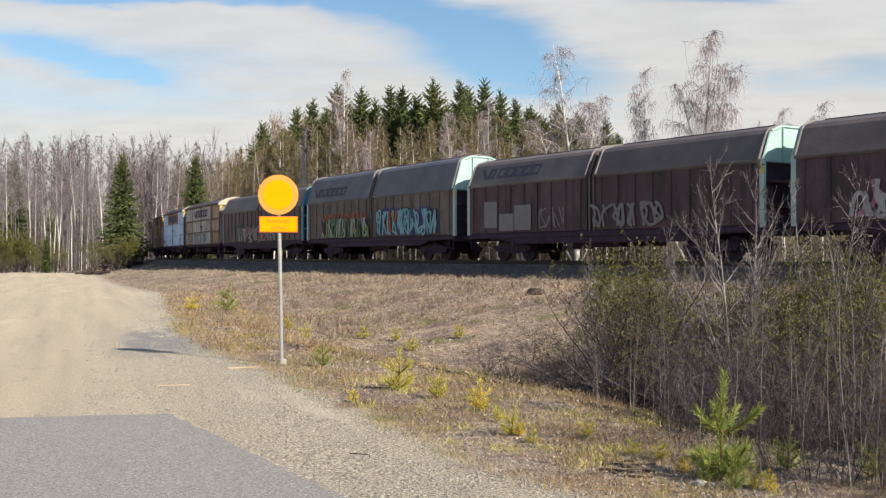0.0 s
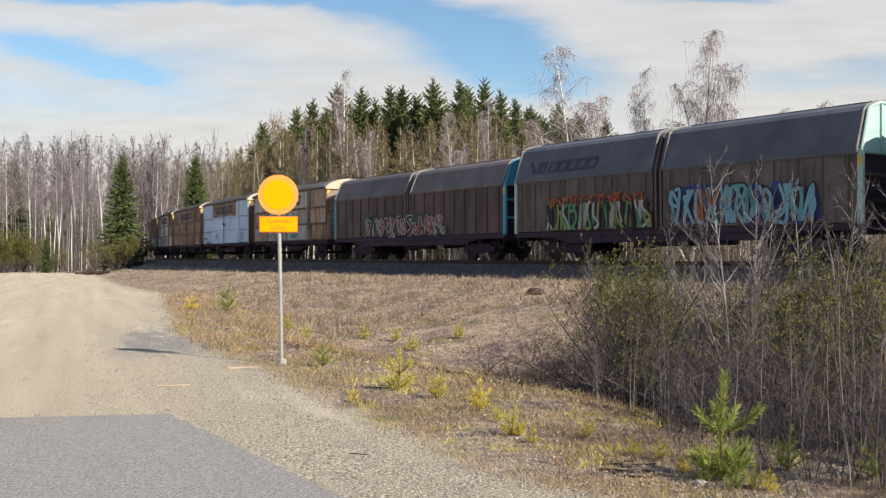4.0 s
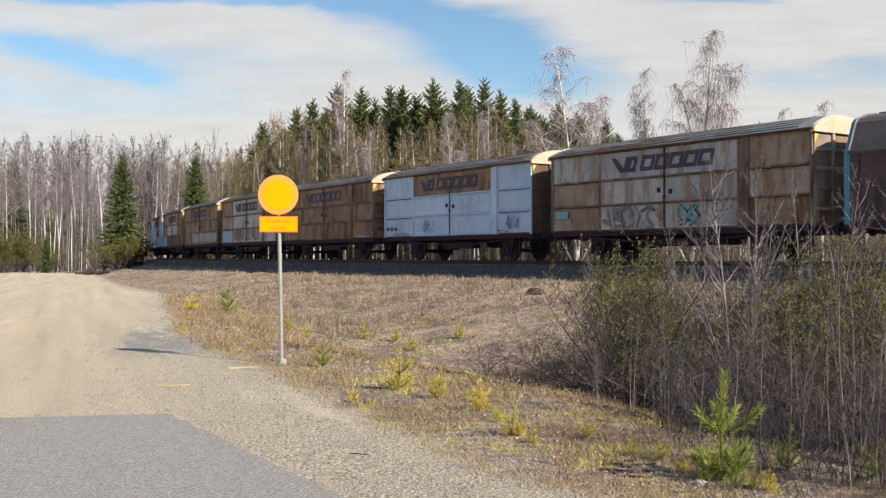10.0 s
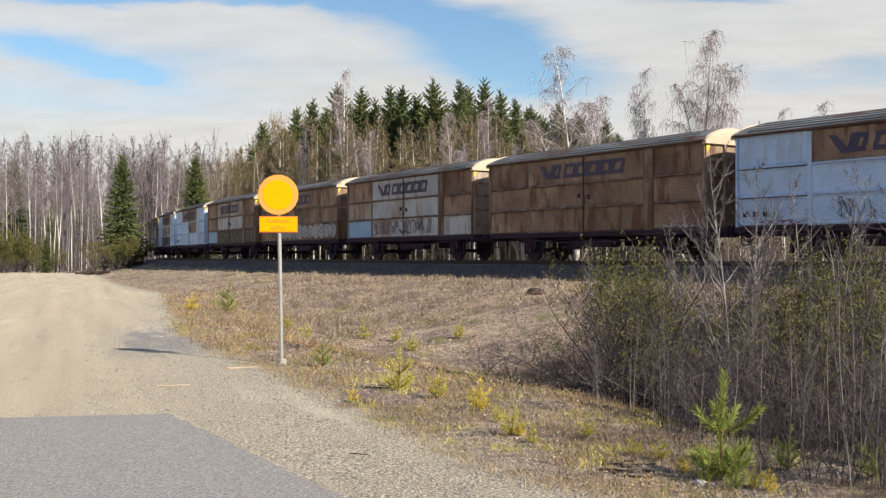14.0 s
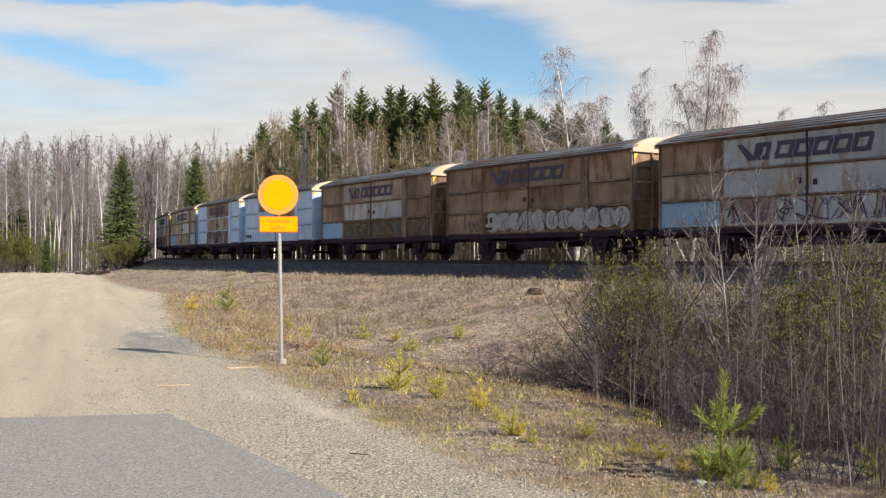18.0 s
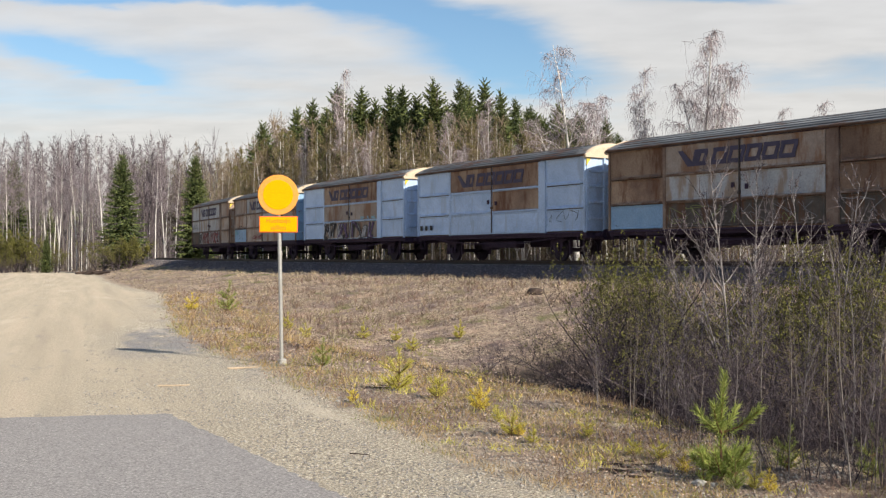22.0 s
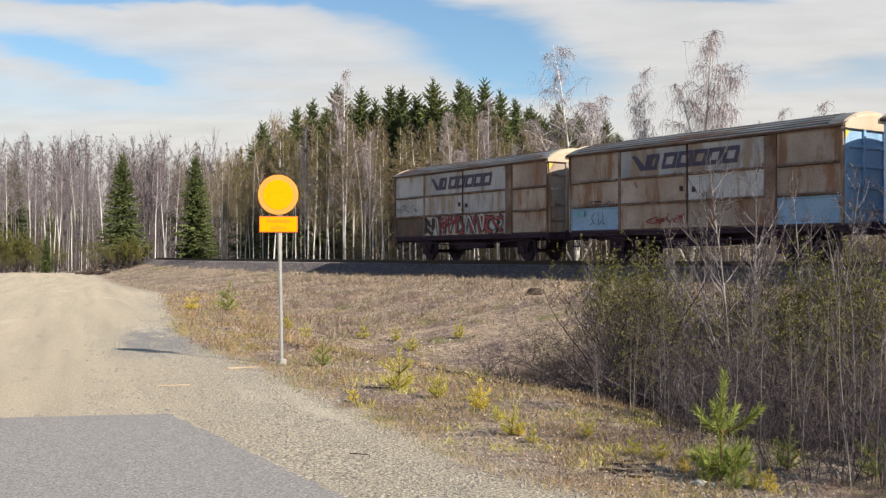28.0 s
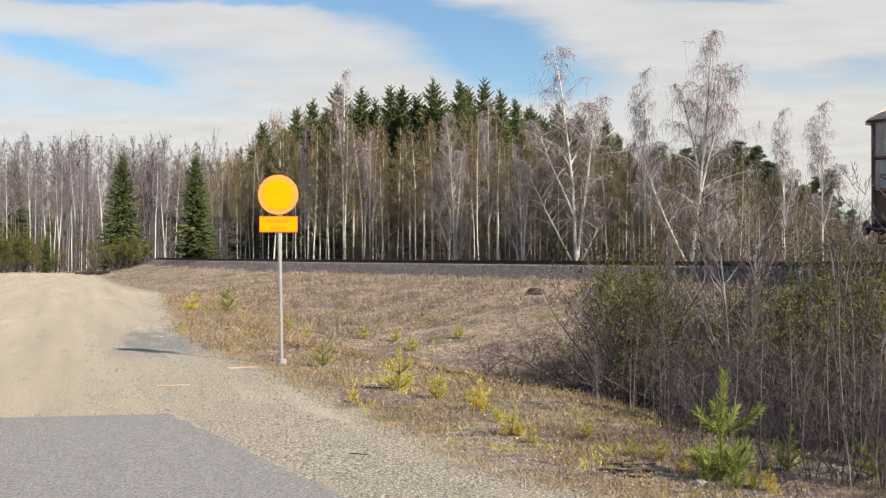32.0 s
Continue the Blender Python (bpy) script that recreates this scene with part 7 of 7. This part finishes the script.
M_STONE = leafy("loose_stones", [(0.085, 0.082, 0.085), (0.20, 0.19, 0.18), (0.30, 0.285, 0.26), (0.45, 0.425, 0.385)], 0.9)
M_BALLAST_STONE = leafy("ballast_stones", [(0.045, 0.038, 0.042), (0.11, 0.095, 0.10), (0.21, 0.188, 0.19), (0.40, 0.365, 0.35)], 0.95)


def pebbles(name, x, y, z, size, mat, label, seed):
    """Low angular stones, all in one mesh."""
    r = np.random.RandomState(seed)
    base = np.array([(1, 0, 0), (-1, 0, 0), (0, 1, 0), (0, -1, 0), (0, 0, 1), (0, 0, -1)], float)
    tri = np.array([(0, 2, 4), (2, 1, 4), (1, 3, 4), (3, 0, 4), (2, 0, 5), (1, 2, 5), (3, 1, 5), (0, 3, 5)])
    n = len(x)
    v = base[None] * r.uniform(0.6, 1.2, (n, 6, 1)) + r.normal(size=(n, 6, 3)) * 0.18
    v *= size[:, None, None] * np.array((1, 1, 0.65))
    a = r.uniform(0, 6.283, n)
    c, s = np.cos(a)[:, None], np.sin(a)[:, None]
    vx, vy = v[..., 0] * c - v[..., 1] * s, v[..., 0] * s + v[..., 1] * c
    v = np.stack([vx + x[:, None], vy + y[:, None], v[..., 2] + (z + size * 0.25)[:, None]], -1)
    me = bpy.data.meshes.new(name)
    f = (tri[None] + (np.arange(n) * 6)[:, None, None]).reshape(-1, 3)
    me.vertices.add(n * 6)
    me.vertices.foreach_set("co", v.astype(np.float32).ravel())
    me.loops.add(f.size)
    me.loops.foreach_set("vertex_index", f.ravel().astype(np.int32))
    me.polygons.add(len(f))
    me.polygons.foreach_set("loop_start", np.arange(0, f.size, 3, dtype=np.int32))
    me.update(calc_edges=True)
    me.validate()
    me.materials.append(mat)
    return tagged(new(name, me), label, "stones", kind="stuff")


def in_asphalt(x, y):
    return (y < 11.09 + (x + 4.62) * 0.166) & (x < -2.93 + (11.37 - y) * 0.572)


x, y = scatter(46000, 150, 1500, 7.2, 26)
s, u = rail_uv(x, y)
e = np.interp(s, EDGE_S, VERGE_U)
ok = (u > e - 2.2) & ~in_asphalt(x, y) & (patch(x, y, 1.8, 41) > -0.35) & ((x > -3.6 - 0.22 * (y - 8)) | (patch(x, y, 2.4, 42) > 0.35))
x, y = x[ok], y[ok]
pebbles("gravel_stones", x, y, ground_z(x, y), np.minimum(np.exp(rg.normal(size=len(x)) * 0.55) * 0.0068, 0.017), M_STONE, "loose grey gravel stones along the road edge", 43)
# fallen leaves and bark over the bank and the verge
x, y = scatter(85000, 180, 1600, 7.6, 55)
s, u = rail_uv(x, y)
e = np.interp(s, EDGE_S, VERGE_U)
ok = (u > 2.6) & (u < e + 0.35 * rg.normal(size=len(x))) & (rg.uniform(size=len(x)) < 0.85)
x, y = x[ok], y[ok]
lit = Mass(77)
pl = np.stack([x, y, ground_z(x, y) + 0.012], 1)
size = rg.uniform(0.010, 0.026, len(x)) * np.clip(y / 14, 0.55, 2.4)
an = rg.uniform(0, 6.283, len(x))
lit.blades(pl, pl + np.stack([np.cos(an) * size, np.sin(an) * size, rg.uniform(0.0, 0.6, len(x)) * size], 1), size * 0.8, size * 0.4)
M_LITTER = leafy("fallen_leaves", [(0.075, 0.05, 0.048), (0.20, 0.14, 0.125), (0.40, 0.31, 0.26), (0.70, 0.60, 0.50)])
ob = tagged(new("leaf_litter", lit.mesh("leaf_litter")), "pale brown fallen leaves and bark on the bank", "litter", kind="stuff")
ob.data.materials.append(M_LITTER)
# ballast stones on the shoulder that faces the road
ss = rg.uniform(-70, 26, 14000)
off = rg.uniform(0.95, 3.1, 14000)
aa = np.interp(ss, S, turn_)
bx, by = np.interp(ss, S, TX) - off * np.sin(aa), np.interp(ss, S, TY) - off * np.cos(aa)
bz = np.interp(off, (0.9, 1.95, 2.5, 3.5), (BED + 0.02, BED, BED - 0.24, 0.62))
far_off = (ss > -8) & (rg.uniform(size=14000) < 0.45)
off2 = np.where(far_off, rg.uniform(3.0, 4.4, 14000), off)
bx, by = np.interp(ss, S, TX) - off2 * np.sin(aa), np.interp(ss, S, TY) - off2 * np.cos(aa)
bz = np.where(far_off, ground_z(bx, by), bz)
pebbles("ballast_stones", bx, by, bz, rg.uniform(0.022, 0.05, 14000), M_BALLAST_STONE, "crushed stone on the ballast shoulder", 44)

# sleepers
sl_me = mended(Build().box(-0.13, 0.13, -1.3, 1.3, -0.09, 0.09, 0.02).mesh("sleeper"))
sl_me.materials.append(M_SLEEPER)
for i in range(200):
    s_ = -85 + i * 0.61
    c, a = on_track(s_)
    ob = tagged(new("sleeper", sl_me), "grey concrete railway sleeper", "sleeper", "sleepers of the track")
    ob.matrix_basis = Matrix.Translation((c.x, c.y, RAIL_Z - 0.172 - 0.092)) @ Matrix.Rotation(-a, 4, "Z")

# sticks and litter
M_WOOD_PALE = material("split_wood", [(0.40, 0.30, 0.20), (0.62, 0.52, 0.40)], 6, 60, 0.8, 0.2)
M_WOOD_DARK = material("rotten_wood", [(0.035, 0.025, 0.02), (0.08, 0.055, 0.045)], 5, 40, 0.9, 0.4)


def stick(px, py, length, rad, turn, mat, label, bend=0.08):
    d = d_at(px, py)
    x, y = spot(px, d)
    r = np.random.RandomState(int(px))
    p = wander(r, (-length / 2, 0, rad * 0.8), (1, 0, 0), length, 5, 0, bend)
    p[:, 2] = rad * 0.9
    ob = part("stick", Build().tube(p, np.linspace(1, 0.7, 6) * rad, 7), mat)
    ob.matrix_basis = pose(x, y, gz(x, y), 0, 0, turn)
    return tagged(ob, label, "stick", "sticks on the verge")


stick(308, 684, 0.42, 0.013, 4, M_WOOD_PALE, "pale broken stick lying on gravel")
stick(432, 653, 0.5, 0.016, 18, M_WOOD_PALE, "pale bent stick lying on gravel", 0.2)
stick(672, 688, 0.4, 0.010, -18, M_WOOD_DARK, "dark rotten stick on the verge")
stick(690, 684, 0.35, 0.007, -30, M_WOOD_DARK, "dark rotten stick on the verge")
stick(1090, 836, 0.26, 0.014, -8, M_WOOD_DARK, "dark rotten piece of wood on gravel", 0.15)
stick(1130, 846, 0.22, 0.012, -14, M_WOOD_DARK, "dark rotten piece of wood on gravel", 0.15)
for k_s in range(9):
    stick(1062 + k_s * 11, 818 + (k_s * 37 % 23), 0.12 + 0.03 * (k_s % 4), 0.006 + 0.003 * (k_s % 3), -25 + k_s * 47 % 60, M_WOOD_DARK, "dark rotten scrap of wood on gravel", 0.2)
# thin dark piece standing in for a dark patch on the gravel
stick(640, 806, 0.22, 0.006, -14, M_WOOD_DARK, "thin dark piece lying on gravel", 0.2)


def boulder(px, py, size, label, mat=M_CONCRETE):
    d = d_at(px, py)
    x, y = spot(px, d)
    bm = bmesh.new()
    bmesh.ops.create_icosphere(bm, subdivisions=3, radius=size)
    for v in bm.verts:
        v.co *= 1 + 0.35 * noise.noise(v.co * 1.7 / size + Vector((px, 0, 0)))
        v.co.z *= 0.6
    me = bpy.data.meshes.new("stone")
    bm.to_mesh(me)
    bm.free()
    me.materials.append(mat)
    ob = new("stone", me)
    ob.matrix_basis = pose(x, y, gz(x, y) + size * 0.2)
    tagged(ob, label, "stone", "stones on the verge")


boulder(1236, 858, 0.05, "grey rounded stone on the verge")
boulder(1262, 862, 0.035, "grey rounded stone on the verge")
# dark lump added in place of a dark hollow in the bank
boulder(947, 522, 0.30, "dark lump standing in for a hollow in the bank", M_WOOD_DARK)
boulder(598, 712, 0.03, "pale stone at the gravel edge")
# felled logs where the road meets the bank
for k in range(6):
    px, py = 150 + k * 6 + R.uniform(-3, 3), 484.5 + k * 0.9
    x, y = spot(px, 103 - k * 1.6)
    ob = part("log", Build().tube([(-0.8, 0, 0), (0, 0.05, 0.03), (0.75, 0, 0)], [0.12, 0.12, 0.09], 9), M_WOOD_DARK)
    ob.matrix_basis = pose(x, y, gz(x, y) + 0.14 + 0.1 * (k % 2), 0, R.uniform(-16, 16), R.uniform(-40, 70))
    tagged(ob, "dark weathered log lying beside the road", "log", "logs beside the road")


# ---- what moves ----
def motions():
    """The train runs along the curve; every wagon sits on its two pivots, and its wheels roll."""
    for root, s16, base in RUNNERS:
        rows = []
        for i in range(65):
            t = i * 0.5
            s = s16 + run(t)
            (a, _), (b, _) = on_track(s - base / 2), on_track(s + base / 2)
            d = b - a
            rows.append((t, pose((a.x + b.x) / 2, (a.y + b.y) / 2, RAIL_Z, 0, 0, math.degrees(math.atan2(d.y, d.x)))))
        walk(root, rows)
    for ob, x in SPIN:
        walk(ob, [(i / 15, pose(x, 0, 0.46) @ Matrix.Rotation((run(i / 15) - run(0)) / 0.46, 4, "Y")) for i in range(481)])


motions()
